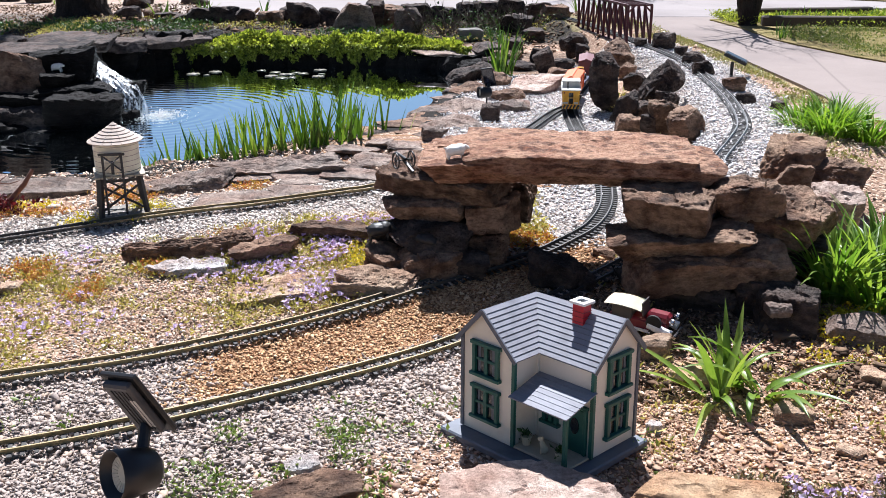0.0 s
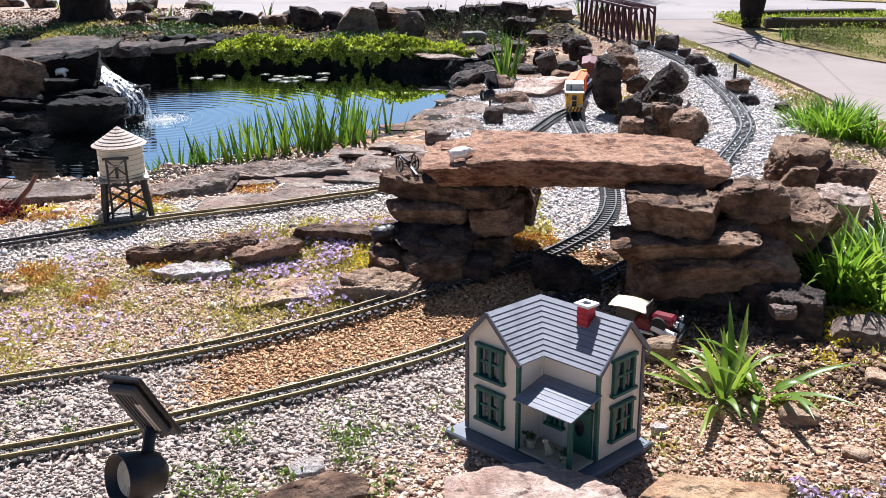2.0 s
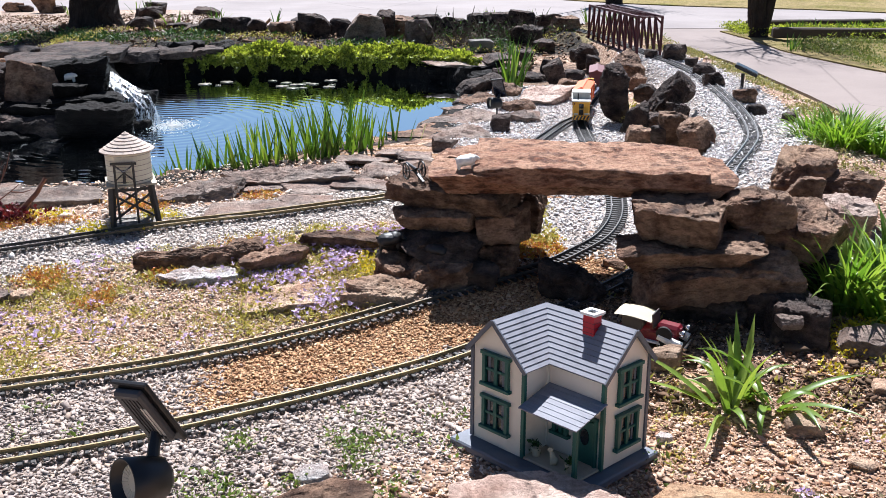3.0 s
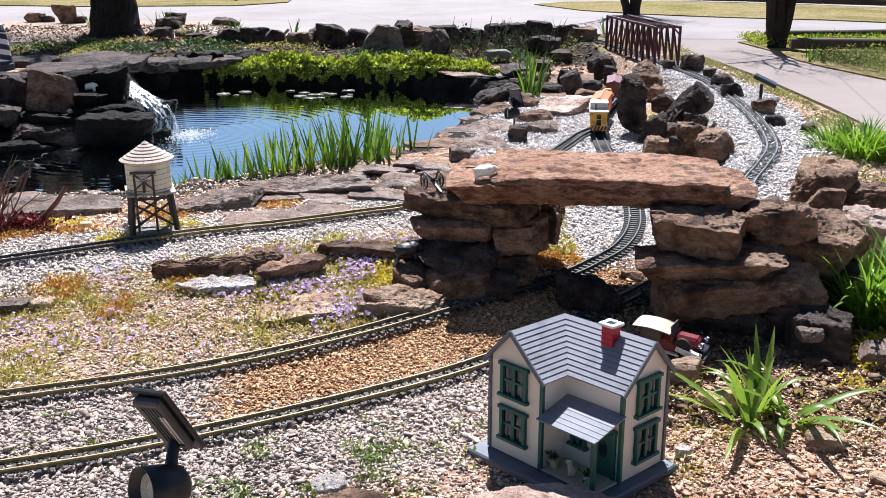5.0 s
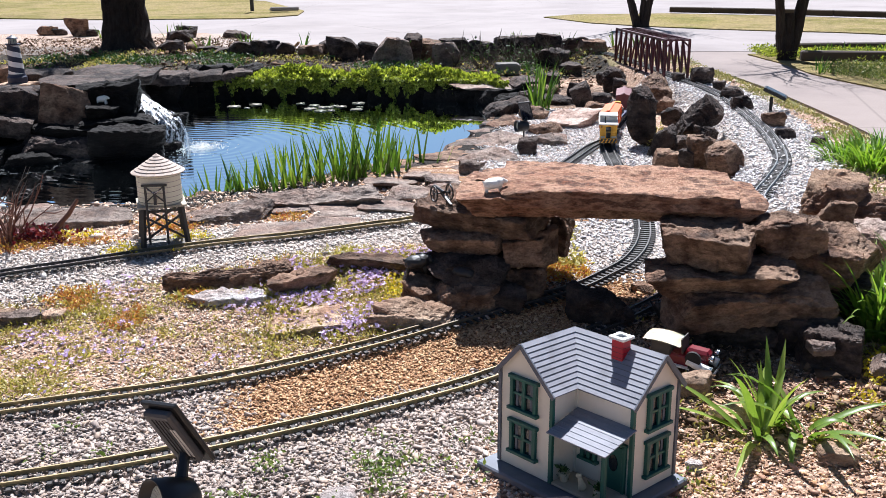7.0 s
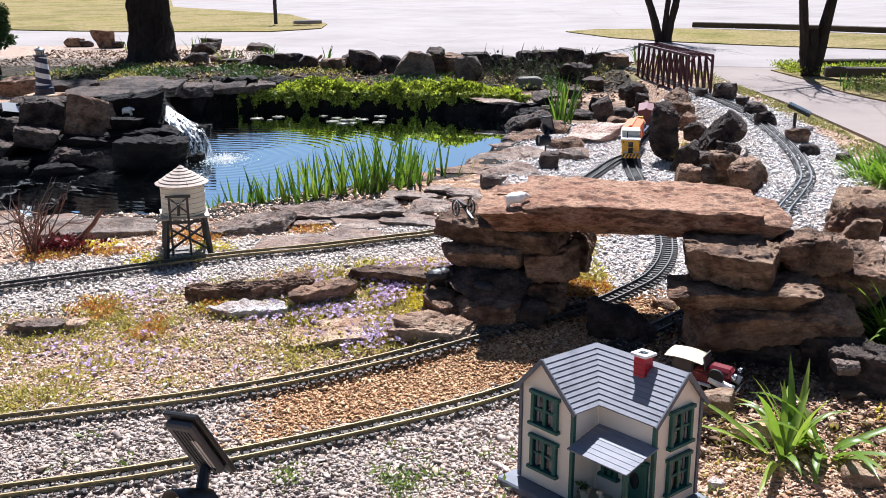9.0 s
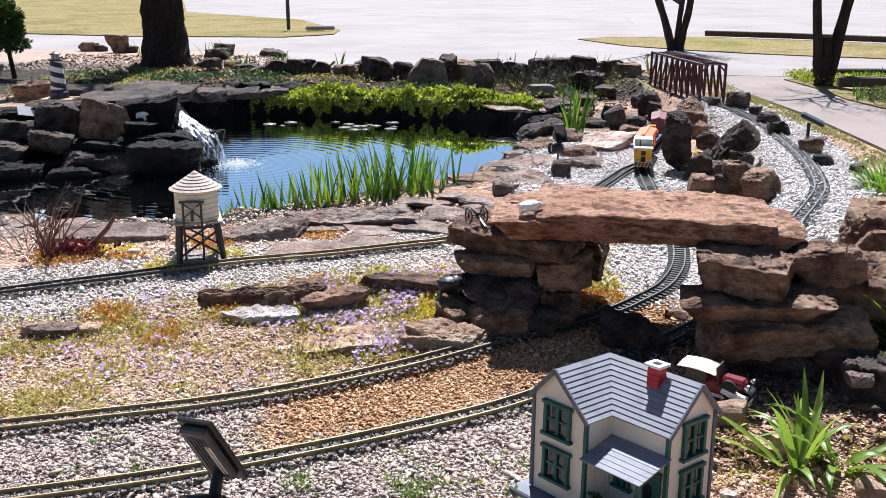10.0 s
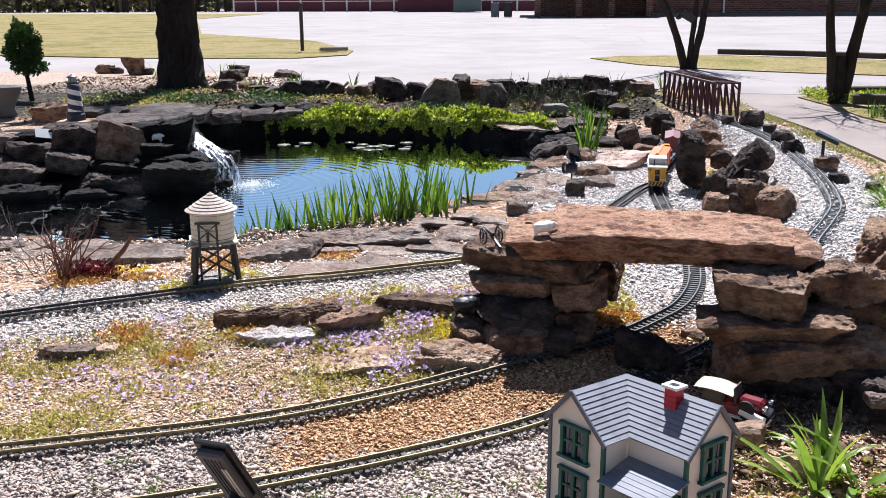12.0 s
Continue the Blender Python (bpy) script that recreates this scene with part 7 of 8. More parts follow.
BRICK_WALL = brick_material()
ROOFING = paint("dark_shingle_roofing", lin(84, 74, 70), 0.9, 0.2, 2.0)
building = thing("brick_building", pose(0, 0, LOT_Z), "long low brown brick building behind the car park", "building")
part("wall", box((50, 9, 3.6), (34.9, 81.5, 1.8)), BRICK_WALL, building, "red-brown brick wall")
part("wall", box((9.0, 9, 3.6), (5.35, 84.0, 1.8)), BRICK_WALL, building, "red-brown brick wall")
part("roof", box((61, 12, 0.35), (30, 82, 3.78), bevel=0.05), ROOFING, building)
# canopy out of view, added to cast the wide shadow before this wing
part("entrance_roof", box((9.8, 8.0, 0.3), (5.0, 75.9, 3.4), bevel=0.05), ROOFING, building, "flat canopy, added out of view for its shadow")
for x in (0.9, 4.0, 6.4, 9.2):
    part("canopy_post", box((0.45, 0.45, 3.25), (x, 72.8, 1.625), bevel=0.02), BRICK_WALL, building)
for x in (15.5, 28.0, 40.0):
    part("downpipe", box((0.14, 0.1, 3.5), (x, 76.9, 1.75)), PLAIN_WHITE, building)
part("plinth", box((49.8, 0.1, 0.25), (34.9, 76.9, 0.125)), PLANTER, building)

FENCE_PAINT = paint("maroon_fence_panel", lin(104, 48, 56), 0.7, 0.15, 2.0)
fence = thing("panel_fence", pose(-36.5, 118, LOT_Z, 0, 0, -9), "maroon panel fence with pale posts at the far edge", "fence")
panel_mesh = bpy.data.meshes.new("fence_panel")
bm = box((2.86, 0.05, 1.9), (1.5, 0, 0.98), bevel=0.01)
bm.to_mesh(panel_mesh), bm.free()
panel_mesh.materials.append(FENCE_PAINT)
post_mesh = bpy.data.meshes.new("fence_post")
bm = box((0.22, 0.22, 2.05), (0, 0, 1.02), bevel=0.02)
bm.to_mesh(post_mesh), bm.free()
post_mesh.materials.append(PLAIN_WHITE)
rail_mesh = bpy.data.meshes.new("fence_rail")
bm = box((2.9, 0.10, 0.09), (1.5, -0.03, 1.25), bevel=0.01)
bm.to_mesh(rail_mesh), bm.free()
rail_mesh.materials.append(PLAIN_WHITE)
for k in range(13):
    put("panel", panel_mesh, fence, pose(k * 3.0, 0, 0))
    put("post", post_mesh, fence, pose(k * 3.0, 0, 0))
    put("rail", rail_mesh, fence, pose(k * 3.0, 0, 0))
shed = thing("maroon_shed", pose(-10.5, 113, LOT_Z), "dark maroon metal shed beside the fence", "shed")
part("wall", box((8.5, 5, 3.2), (0, 0, 1.6)), FENCE_PAINT, shed)
part("roof", box((9.2, 5.8, 0.3), (0, 0, 3.3), bevel=0.05), ROOFING, shed)
dumpster = thing("dumpster", pose(-6.3, 105, LOT_Z), "grey-green metal dumpster in the car park", "dumpster")
part("body", box((3.0, 1.8, 1.5), (0, 0, 0.85), bevel=0.06), paint("grey_green_metal", lin(96, 112, 108), 0.6, 0.15, 1.0), dumpster)
part("lid", box((3.1, 1.9, 0.08), (0, 0, 1.65), bevel=0.03), BLACK_PLASTIC, dumpster)
for x, col in ((-2.35, SLATE_PAINT), (-1.35, BLACK_PLASTIC)):
    bin_ = thing("wheelie_bin", pose(x, 74.5, LOT_Z), "tall dark plastic wheelie bin beside the building", "bin", "bins")
    part("body", box((0.62, 0.7, 1.0), (0, 0, 0.55), bevel=0.04), col, bin_)
    part("lid", box((0.66, 0.78, 0.07), (0, 0, 1.08), bevel=0.02), col, bin_)
post = thing("drive_post", pose(-6.1, 25.6, LOT_Z + 0.05), "slim dark square post in the grass island", "post")
part("shaft", box((0.085, 0.085, 1.25), (0, 0, 0.625), bevel=0.006), DARK_WOOD, post)
part("collar", box((0.1, 0.1, 0.03), (0, 0, 1.25), bevel=0.004), BLACK_PLASTIC, post)
gutter = thing("drain_kerb", pose(-5.3, 25.6, LOT_Z + 0.06), "pale concrete drain kerb beside the post", "drain")
part("kerb", box((0.75, 0.18, 0.10), (0.1, -0.1, 0.05), (0, 0, 18), bevel=0.02), CONCRETE, gutter)
part("grate", box((0.5, 0.25, 0.03), (-0.1, 0.12, 0.02), (0, 0, 18), bevel=0.005), BLACK_PLASTIC, gutter)


def timber(x, y, length, turn, label="dark weathered landscape timber edging the grass"):
    t = thing("landscape_timber", pose(x, y, LOT_Z + 0.05, 0, 0, turn), label, "edging timber", "landscape timbers")
    for k in range(2):
        part("beam", box((length / 2 - 0.01, 0.13, 0.13), ((k - 0.5) * length / 2, 0, 0.06), (1, 0, 0.6), bevel=0.015), TIMBER, t)


timber(5.64, 23.41, 2.06, -27)
timber(8.01, 21.88, 3.59, -36)
timber(5.3, 12.4, 2.2, -8, "dark weathered timber edging the bed by the tree")
timber(5.2, 13.7, 2.0, 4, "dark weathered timber edging the bed by the tree")
timber(-5.4, 13.0, 3.2, 6, "dark weathered timber behind the garden wall")

# far woods
n = 26000
cx = rng.uniform(-150, -26, n)
top = 5 + 3.5 * np.array([noise.noise(Vector((x * 0.09, 0, 0))) for x in cx])
woods_at = np.stack([cx, 128 + rng.normal(0, 3.5, n) + 0.08 * (cx + 90), LOT_Z + rng.uniform(0, 1, n) ** 0.8 * top], 1)
leaves("far_woods", woods_at, rng.normal(size=(n, 3)), 0.5, WOODS, "dark leafless woods at the far edge of the lawn", "woods")


def planter():
    it = thing("garden_urn", pose(-5.22, 8.95, height(-5.22, 8.95)), "large round grey concrete garden urn", "planter")
    part("bowl", lathe([(0.11, 0), (0.12, 0.03), (0.10, 0.08), (0.14, 0.20), (0.18, 0.27), (0.19, 0.30), (0.16, 0.30), (0.13, 0.24), (0.02, 0.22)], 28), PLANTER, it, smooth_shade=True)


r = np.random.default_rng(44)
pieces = []
for _ in range(90):
    x, y, tall = r.uniform(-120, -26), r.uniform(118, 130), r.uniform(6, 10)
    lean = r.normal(0, 0.4, 2)
    pieces.append(tube([(x, y, LOT_Z), (x + lean[0] * 0.5, y, tall * 0.5), (x + lean[0], y + lean[1], tall)], [r.uniform(0.12, 0.30), 0.14, 0.06], 6))
v, f = joined(pieces)
tagged(put("far_trunks", mesh_of("far_trunks", v, f, BARK, True)), "bare grey tree trunks at the edge of the woods", "woods", kind="stuff")
planter()
tagged(put("fallen_card", mesh_of("fallen_card", [(-0.06, 0, 0), (0.06, 0, 0), (0.05, 0.01, 0.07), (-0.07, 0.01, 0.07), (-0.06, 0.004, 0), (0.06, 0.004, 0), (0.05, 0.014, 0.07), (-0.07, 0.014, 0.07)], [(0, 1, 2, 3), (7, 6, 5, 4), (0, 4, 5, 1), (1, 5, 6, 2), (2, 6, 7, 3), (3, 7, 4, 0)], PLAIN_WHITE), None, pose(-3.33, 6.15, 0.31, -30, 10, 30)), "small white plate lying on the waterfall rocks", "plate")
x, y = 0.28, 9.15
tagged(put("pale_block", rock_mesh(0.22, 0.10, 0.11, 55, PLANTER, 4, 0.02, 0.0, 0.04), None, pose(x, y, height(x, y) - 0.005, 0, 0, -6)), "pale grey squared stone block on the far bank", "stone")


# ---------------------------------------------------------------- loose stone
def patchy(x, y, scale, cut, off=0.0):
    v = np.array([noise.noise(Vector((a * scale, b * scale, off))) for a, b in zip(x, y)])
    return np.clip((v - cut) * 3, 0, 1)


pebbles("front_gravel", scatter(-1.9, 0.55, 1.5, 2.62, 0.0056, lambda x, y: white_zone(x, y) * (1 - tan_zone(x, y))), 0.0116, GREY_PEBBLES, "white and grey crushed stone round the front track", "gravel", 0.35, 0.2, 0.7)
pebbles("tan_gravel", scatter(-1.0, 0.75, 2.1, 3.4, 0.0060, tan_zone), 0.0090, TAN_PEBBLES, "tan crushed stone between the two front tracks", "gravel", 0.35, 0.2, 0.65)
pebbles("tower_gravel", scatter(-2.4, 0.3, 2.9, 4.4, 0.0088, lambda x, y: white_zone(x, y) * (y > 2.95)), 0.0112, WARM_PEBBLES, "white crushed stone along the tower track", "gravel", 0.35, 0.2, 0.75)
pebbles("arch_gravel", scatter(-0.1, 1.05, 3.1, 7.2, 0.0125, lambda x, y: white_zone(x, y) * smooth((y - 3.15) / 0.15)), 0.0135, WHITE_PEBBLES, "white crushed stone behind the arch", "gravel", 0.35, 0.2, 0.7)
pebbles("bank_gravel", scatter(1.0, 2.3, 3.6, 8.3, 0.0135, lambda x, y: white_zone(x, y)), 0.0145, WHITE_PEBBLES, "white crushed stone on the raised bank", "gravel", 0.35, 0.2, 0.7)
pebbles("bed_pebbles", scatter(-2.1, 0.1, 2.2, 3.7, 0.0092, lambda x, y: bed_zone(x, y) * 0.95), 0.0080, BED_PEBBLES, "pale pinkish gravel in the flower bed", "gravel", 0.4)
pebbles("shaded_gravel", scatter(0.0, 1.0, 2.55, 3.35, 0.012, lambda x, y: 0.8 * (1 - tan_zone(x, y))), 0.012, SHADED_LITTER, "brown gravel in the shade of the arch", "gravel", 0.4)


def ballast(x, y):
    """Stone between the rails and over the ends of the sleepers."""
    n, _ = near_line(x, y, NEAR_TRACK[::3])
    s, _ = near_line(x, y, SECOND_TRACK[::3])
    m, _ = near_line(x, y, MIDDLE_TRACK[::3])
    return np.maximum(np.maximum((n < 0.055) * 1.0, (s < 0.055) * smooth((0.15 - x) / 0.3)), (m < 0.055) * 0.55)


line_xy = scatter(-2.4, 0.75, 1.6, 4.3, 0.0078, ballast)
rise_xy = scatter(0.9, 2.2, 3.4, 7.0, 0.0125, lambda x, y: 0.55 * (near_line(x, y, RIGHT_TRACK[::3])[0] < 0.055))
pebbles("bank_ballast", rise_xy, 0.0125, WHITE_PEBBLES, "white crushed stone lying between the raised rails", "gravel", 0.25, 0.25, 0.8, 0.0115)
pebbles("ballast", line_xy, 0.0105, GREY_PEBBLES, "grey crushed stone filling the track between the sleepers", "gravel", 0.25, 0.25, 0.8, 0.0125)


def mulch_zone(x, y):
    return np.clip(smooth((x - 0.0) / 0.4) * smooth((3.6 - y) / 0.3) + smooth((x + 0.6) / 0.4) * smooth((1.95 - y) / 0.2), 0, 1) * (1 - 0.8 * white_zone(x, y))


pebbles("mulch", scatter(-0.6, 1.9, 1.3, 3.5, 0.0080, lambda x, y: mulch_zone(x, y) * smooth((y - 1.55) / 0.15) * smooth((3.3 - y) / 0.9) * smooth((0.62 * y - x + 0.2) / 0.15)), 0.0072, BARK_CHIPS, "reddish brown mulch and chips", "mulch", 0.5, 0.1, 0.38)
pebbles("mulch_gravel", scatter(-0.7, 1.9, 1.45, 3.3, 0.0115, lambda x, y: 0.4 * mulch_zone(x, y) * smooth((0.62 * y - x + 0.2) / 0.15)), 0.0084, TAN_PEBBLES, "tan gravel mixed into the mulch", "gravel", 0.45)
pebbles("house_gravel", scatter(-0.55, 0.75, 1.55, 2.45, 0.0082, lambda x, y: 0.9 * (1 - 0.8 * white_zone(x, y)) * (1 - tan_zone(x, y)) * smooth((0.42 - x) / 0.2)), 0.0092, PINK_PEBBLES, "pinkish brown gravel round the model house", "gravel", 0.4)
# litter under the lilies, with their shadow put into its dark colour
pebbles("leaf_litter", scatter(0.5, 1.35, 2.15, 2.72, 0.0105, lambda x, y: smooth((y - 2.15) / 0.12) * np.clip(0.35 + patchy(x, y, 5.0, -0.1, 8.0), 0, 1)), 0.012, SHADED_LITTER, "leaf litter under the lily clumps, darkened for their shadow", "mulch", 0.5, 0.1, 0.35, 0.004)
pebbles("pond_mulch", scatter(-2.6, 0.3, 3.55, 4.75, 0.017, lambda x, y: 0.8 * (1 - white_zone(x, y)) * (~inside(x, y, POND_RING))), 0.014, BED_PEBBLES, "pale pinkish gravel along the pond edge", "gravel", 0.4)
pebbles("slope_mulch", scatter(1.6, 3.1, 3.4, 10.0, 0.032, lambda x, y: 0.7 * (1 - white_zone(x, y))), 0.014, BED_PEBBLES, "tan gravel and litter on the verge", "gravel", 0.45, 0.2, 0.6)
pebbles("wall_litter", scatter(-6.5, 0.9, 11.0, 13.6, 0.036, lambda x, y: 0.7 + 0 * x), 0.020, SHADED_LITTER, "grey and brown stone chips behind the garden wall", "gravel", 0.5, 0.1, 0.6)
pebbles("bank_litter", scatter(-5.0, 1.6, 8.4, 11.8, 0.05, lambda x, y: 0.6 * (~inside(x, y, POND_RING))), 0.030, SHADED_LITTER, "brown leaf litter and chips on the far bank, darkened for tree shade", "mulch", 0.45, 0.1, 0.5)


# ---------------------------------------------------------------- strap-leaved plants
def strap_clump(name, x, y, n, length, width, spread, material, label, category, bends, group="", lean=0.0, base=0.03, z=None):
    """A clump of strap leaves, each leaf a part."""
    z = height(x, y) if z is None else z
    clump = thing(name, pose(x, y, z), label, category, group)
    kinds = [blade_mesh("leaf", length * f, width, b, material, t) for f, b, t in ((1.0, bends[0], 0.2), (0.85, bends[1], -0.3), (0.7, bends[2], 0.4), (0.93, bends[0] * 0.6, -0.1), (0.55, bends[1], 0.2))]
    for k in range(n):
        r_, a = base * math.sqrt(rng.uniform()), rng.uniform(0, 360)
        put("leaf", kinds[k % 5], clump, pose(r_ * math.cos(radians(a)), r_ * math.sin(radians(a)), -0.01, rng.normal(0, spread * 0.4), abs(rng.normal(lean, spread)), a + rng.normal(0, 30)))
    return clump


POND_IRIS = ((-1.34, 4.58, 16, 0.17), (-1.20, 4.62, 20, 0.21), (-1.06, 4.66, 24, 0.24), (-0.94, 4.72, 26, 0.27), (-0.82, 4.80, 28, 0.29), (-0.71, 4.88, 28, 0.32), (-0.60, 4.96, 28, 0.33), (-0.50, 5.06, 20, 0.28), (-0.38, 5.18, 6, 0.25), (-0.30, 5.26, 3, 0.2), (-1.46, 4.54, 10, 0.12))
for x, y, n, tall in POND_IRIS:
    strap_clump("water_iris", x, y, int(n * 1.25), tall * 1.42, 0.0185, 4, IRIS, "bright green upright iris leaves at the pond edge", "iris", (0.25, 0.12, 0.5), "iris along the pond", base=0.09, z=-0.02)
strap_clump("water_iris", 0.44, 7.15, 34, 0.42, 0.019, 6, IRIS, "bright green iris clump beside the pond stones", "iris", (0.35, 0.2, 0.6), "iris along the pond", base=0.10)
strap_clump("broad_leaf_lily", 0.725, 2.20, 15, 0.29, 0.027, 15, LILY, "broad strap-leaved green lily clump in the mulch", "lily plant", (0.8, 1.5, 0.4), "lily clumps", 22, 0.03)
strap_clump("broad_leaf_lily", 0.785, 2.27, 10, 0.25, 0.025, 12, LILY, "upright strap-leaved green lily clump in the mulch", "lily plant", (0.5, 1.7, 0.4), "lily clumps", 12, 0.025)
strap_clump("broad_leaf_lily", 0.850, 2.225, 11, 0.28, 0.027, 17, LILY, "broad strap-leaved green lily clump with bent leaves", "lily plant", (1.2, 2.2, 0.7), "lily clumps", 32, 0.03)
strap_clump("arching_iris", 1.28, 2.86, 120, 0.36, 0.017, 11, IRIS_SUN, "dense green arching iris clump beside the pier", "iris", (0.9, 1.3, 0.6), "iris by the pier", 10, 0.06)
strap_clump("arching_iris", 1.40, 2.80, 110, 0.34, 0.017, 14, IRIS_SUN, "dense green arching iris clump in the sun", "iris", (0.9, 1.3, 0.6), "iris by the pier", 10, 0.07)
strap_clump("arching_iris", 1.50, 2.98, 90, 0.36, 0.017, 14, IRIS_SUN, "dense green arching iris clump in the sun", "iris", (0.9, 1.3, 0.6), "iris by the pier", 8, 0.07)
for x, y, n, tall in ((1.93, 4.55, 120, 0.25), (2.10, 4.50, 120, 0.24), (2.02, 4.70, 100, 0.26), (1.86, 4.72, 70, 0.21)):
    strap_clump("grass_clump", x, y, int(n * 1.1), tall * 0.9, 0.0135, 16, GRASSY, "bright green tufted grass clump on the slope", "grass clump", (1.0, 1.5, 0.7), "grass clumps", 6, 0.10)


# ---------------------------------------------------------------- ground cover, weeds and flowers
def tufts(name, xy, per, size, material, label, category, spread=0.015, tall=0.012, long=2.2):
    at = np.repeat(xy, per, axis=0)
    n = len(at)
    out = rng.normal(size=(n, 3)) * (1, 1, 0.4) + (0, 0, 0.8)
    off = rng.normal(0, spread, (n, 2))
    p = np.column_stack([at + off, ground_z(at[:, 0], at[:, 1]) + rng.uniform(0.0, tall, n)])
    return leaves(name, p, out, size, material, label, category, long)


tufts("bed_weeds", scatter(-2.1, 0.1, 2.3, 3.6, 0.020, lambda x, y: bed_zone(x, y) * np.clip(0.12 + patchy(x, y, 4.0, -0.05), 0, 0.8)), 11, 0.0052, WEED, "low green weeds spreading through the flower bed", "weeds", 0.016, 0.012, 2.4)
tufts("phlox_leaves", scatter(-0.75, -0.05, 2.65, 3.5, 0.014, lambda x, y: bed_zone(x, y) * patchy(x, y, 5.0, -0.05, 4.0)), 8, 0.006, WEED, "green creeping phlox cushions", "phlox", 0.012, 0.022, 2.4)
PHLOX_AT = np.vstack([scatter(-0.75, -0.05, 2.62, 3.5, 0.0115, lambda x, y: bed_zone(x, y) * patchy(x, y, 5.0, 0.06, 4.0)), scatter(-2.0, -0.2, 2.35, 3.3, 0.034, lambda x, y: bed_zone(x, y) * patchy(x, y, 3.5, 0.0, 8.0)),
                      scatter(-0.52, -0.12, 2.74, 3.02, 0.0125, lambda x, y: bed_zone(x, y) * np.clip(0.15 + patchy(x, y, 7.0, -0.1, 14.0), 0, 1)), scatter(-0.60, -0.20, 3.0, 3.35, 0.013, lambda x, y: bed_zone(x, y) * patchy(x, y, 6.0, 0.0, 15.0)),
                      scatter(0.75, 1.6, 1.5, 2.0, 0.018, lambda x, y: patchy(x, y, 5.0, -0.05, 2.0))])


def flowers(name, xy, size, material, label, category, petals=5, lift=(0.014, 0.03)):
    at = np.repeat(xy, petals, axis=0)
    n = len(at)
    a = np.tile(np.arange(petals) * 2 * np.pi / petals, len(xy)) + np.repeat(rng.uniform(0, 6, len(xy)), petals)
    tip = np.repeat(rng.normal(0, 0.35, (len(xy), 2)), petals, axis=0)
    out = np.column_stack([np.cos(a), np.sin(a), 0.25 + tip[:, 0] * np.cos(a) + tip[:, 1] * np.sin(a)])
    z = ground_z(at[:, 0], at[:, 1]) + np.repeat(rng.uniform(*lift, len(xy)), petals)
    return leaves(name, np.column_stack([at, z]), out, size, material, label, category, 1.3, fold=0.05)


flowers("phlox_flowers", PHLOX_AT, 0.007, PHLOX, "lilac creeping phlox flowers in the bed", "phlox")
tufts("phlox_mat", scatter(0.66, 1.6, 1.5, 1.98, 0.015, lambda x, y: patchy(x, y, 5.0, -0.08, 2.0) * smooth((1.98 - y) / 0.2)), 12, 0.0042, MAT_LEAF, "dull green phlox mat in the mulch", "phlox", 0.012, 0.025, 2.4)
tufts("front_weeds", np.vstack([scatter(-1.2, 0.5, 1.5, 2.2, 0.075, lambda x, y: patchy(x, y, 3.0, -0.05, 1.0)), scatter(-0.75, -0.1, 1.6, 2.05, 0.045, lambda x, y: patchy(x, y, 6.0, -0.1, 5.0))]), 18, 0.0062, FRONT_WEED, "small green weeds in the front gravel", "weeds", 0.022, 0.02, 2.0)
tufts("mulch_weeds", scatter(0.5, 1.9, 1.6, 3.4, 0.055, lambda x, y: 0.6 * patchy(x, y, 3.0, -0.2, 3.0)), 12, 0.006, WEED, "small green weeds in the mulch", "weeds", 0.02, 0.025, 2.4)
tufts("orange_sedum", np.vstack([scatter(-1.55, -0.85, 2.85, 3.2, 0.013, lambda x, y: bed_zone(x, y) * patchy(x, y, 6.0, 0.05, 6.0)), scatter(-2.1, -0.75, 3.35, 4.1, 0.016, lambda x, y: patchy(x, y, 4.0, 0.12, 7.0) * (1 - white_zone(x, y))), scatter(0.18, 0.42, 3.3, 3.6, 0.012, lambda x, y: patchy(x, y, 6.0, -0.2, 2.0))]), 9, 0.006, SEDUM, "orange and yellow stonecrop mats", "stonecrop", 0.014, 0.016, 1.6)
tufts("yellow_sedum", np.vstack([scatter(1.05, 1.45, 2.35, 2.75, 0.020, lambda x, y: patchy(x, y, 6.0, 0.0, 5.0)), scatter(-1.95, -0.9, 3.45, 3.75, 0.020, lambda x, y: patchy(x, y, 6.0, 0.2, 9.0)), scatter(-0.35, -0.15, 2.95, 3.25, 0.016, lambda x, y: 0.5 + 0 * x)]), 9, 0.007, YELLOW, "yellow flowering stonecrop", "stonecrop", 0.013, 0.03, 1.6)
tufts("arch_weeds", scatter(0.2, 0.40, 3.45, 4.1, 0.026, lambda x, y: patchy(x, y, 4.0, -0.2, 2.0)), 12, 0.008, WEED, "green weeds behind the arch pier", "weeds", 0.016, 0.03, 2.4)
tufts("between_weeds", scatter(1.0, 1.5, 4.6, 6.2, 0.03, lambda x, y: patchy(x, y, 4.0, 0.0, 2.0) * (1 - white_zone(x, y))), 12, 0.010, WEED, "pale green weeds among the standing stones", "weeds", 0.02, 0.05, 2.0)
tufts("verge_weeds", scatter(1.75, 3.1, 4.0, 10.5, 0.030, lambda x, y: np.clip(0.06 + patchy(x, y, 1.6, 0.0, 2.0), 0, 0.7) * (1 - white_zone(x, y))), 10, 0.0075, DRY_WEED, "patchy dry green weeds on the verge by the path", "weeds", 0.03, 0.012, 2.2)
tufts("bank_creepers", scatter(-5.2, 1.2, 8.9, 11.3, 0.060, lambda x, y: 0.55 * patchy(x, y, 1.3, 0.0, 11.0)), 10, 0.012, WEED, "pale green creeping weeds on the far bank", "weeds", 0.05, 0.05, 1.8)
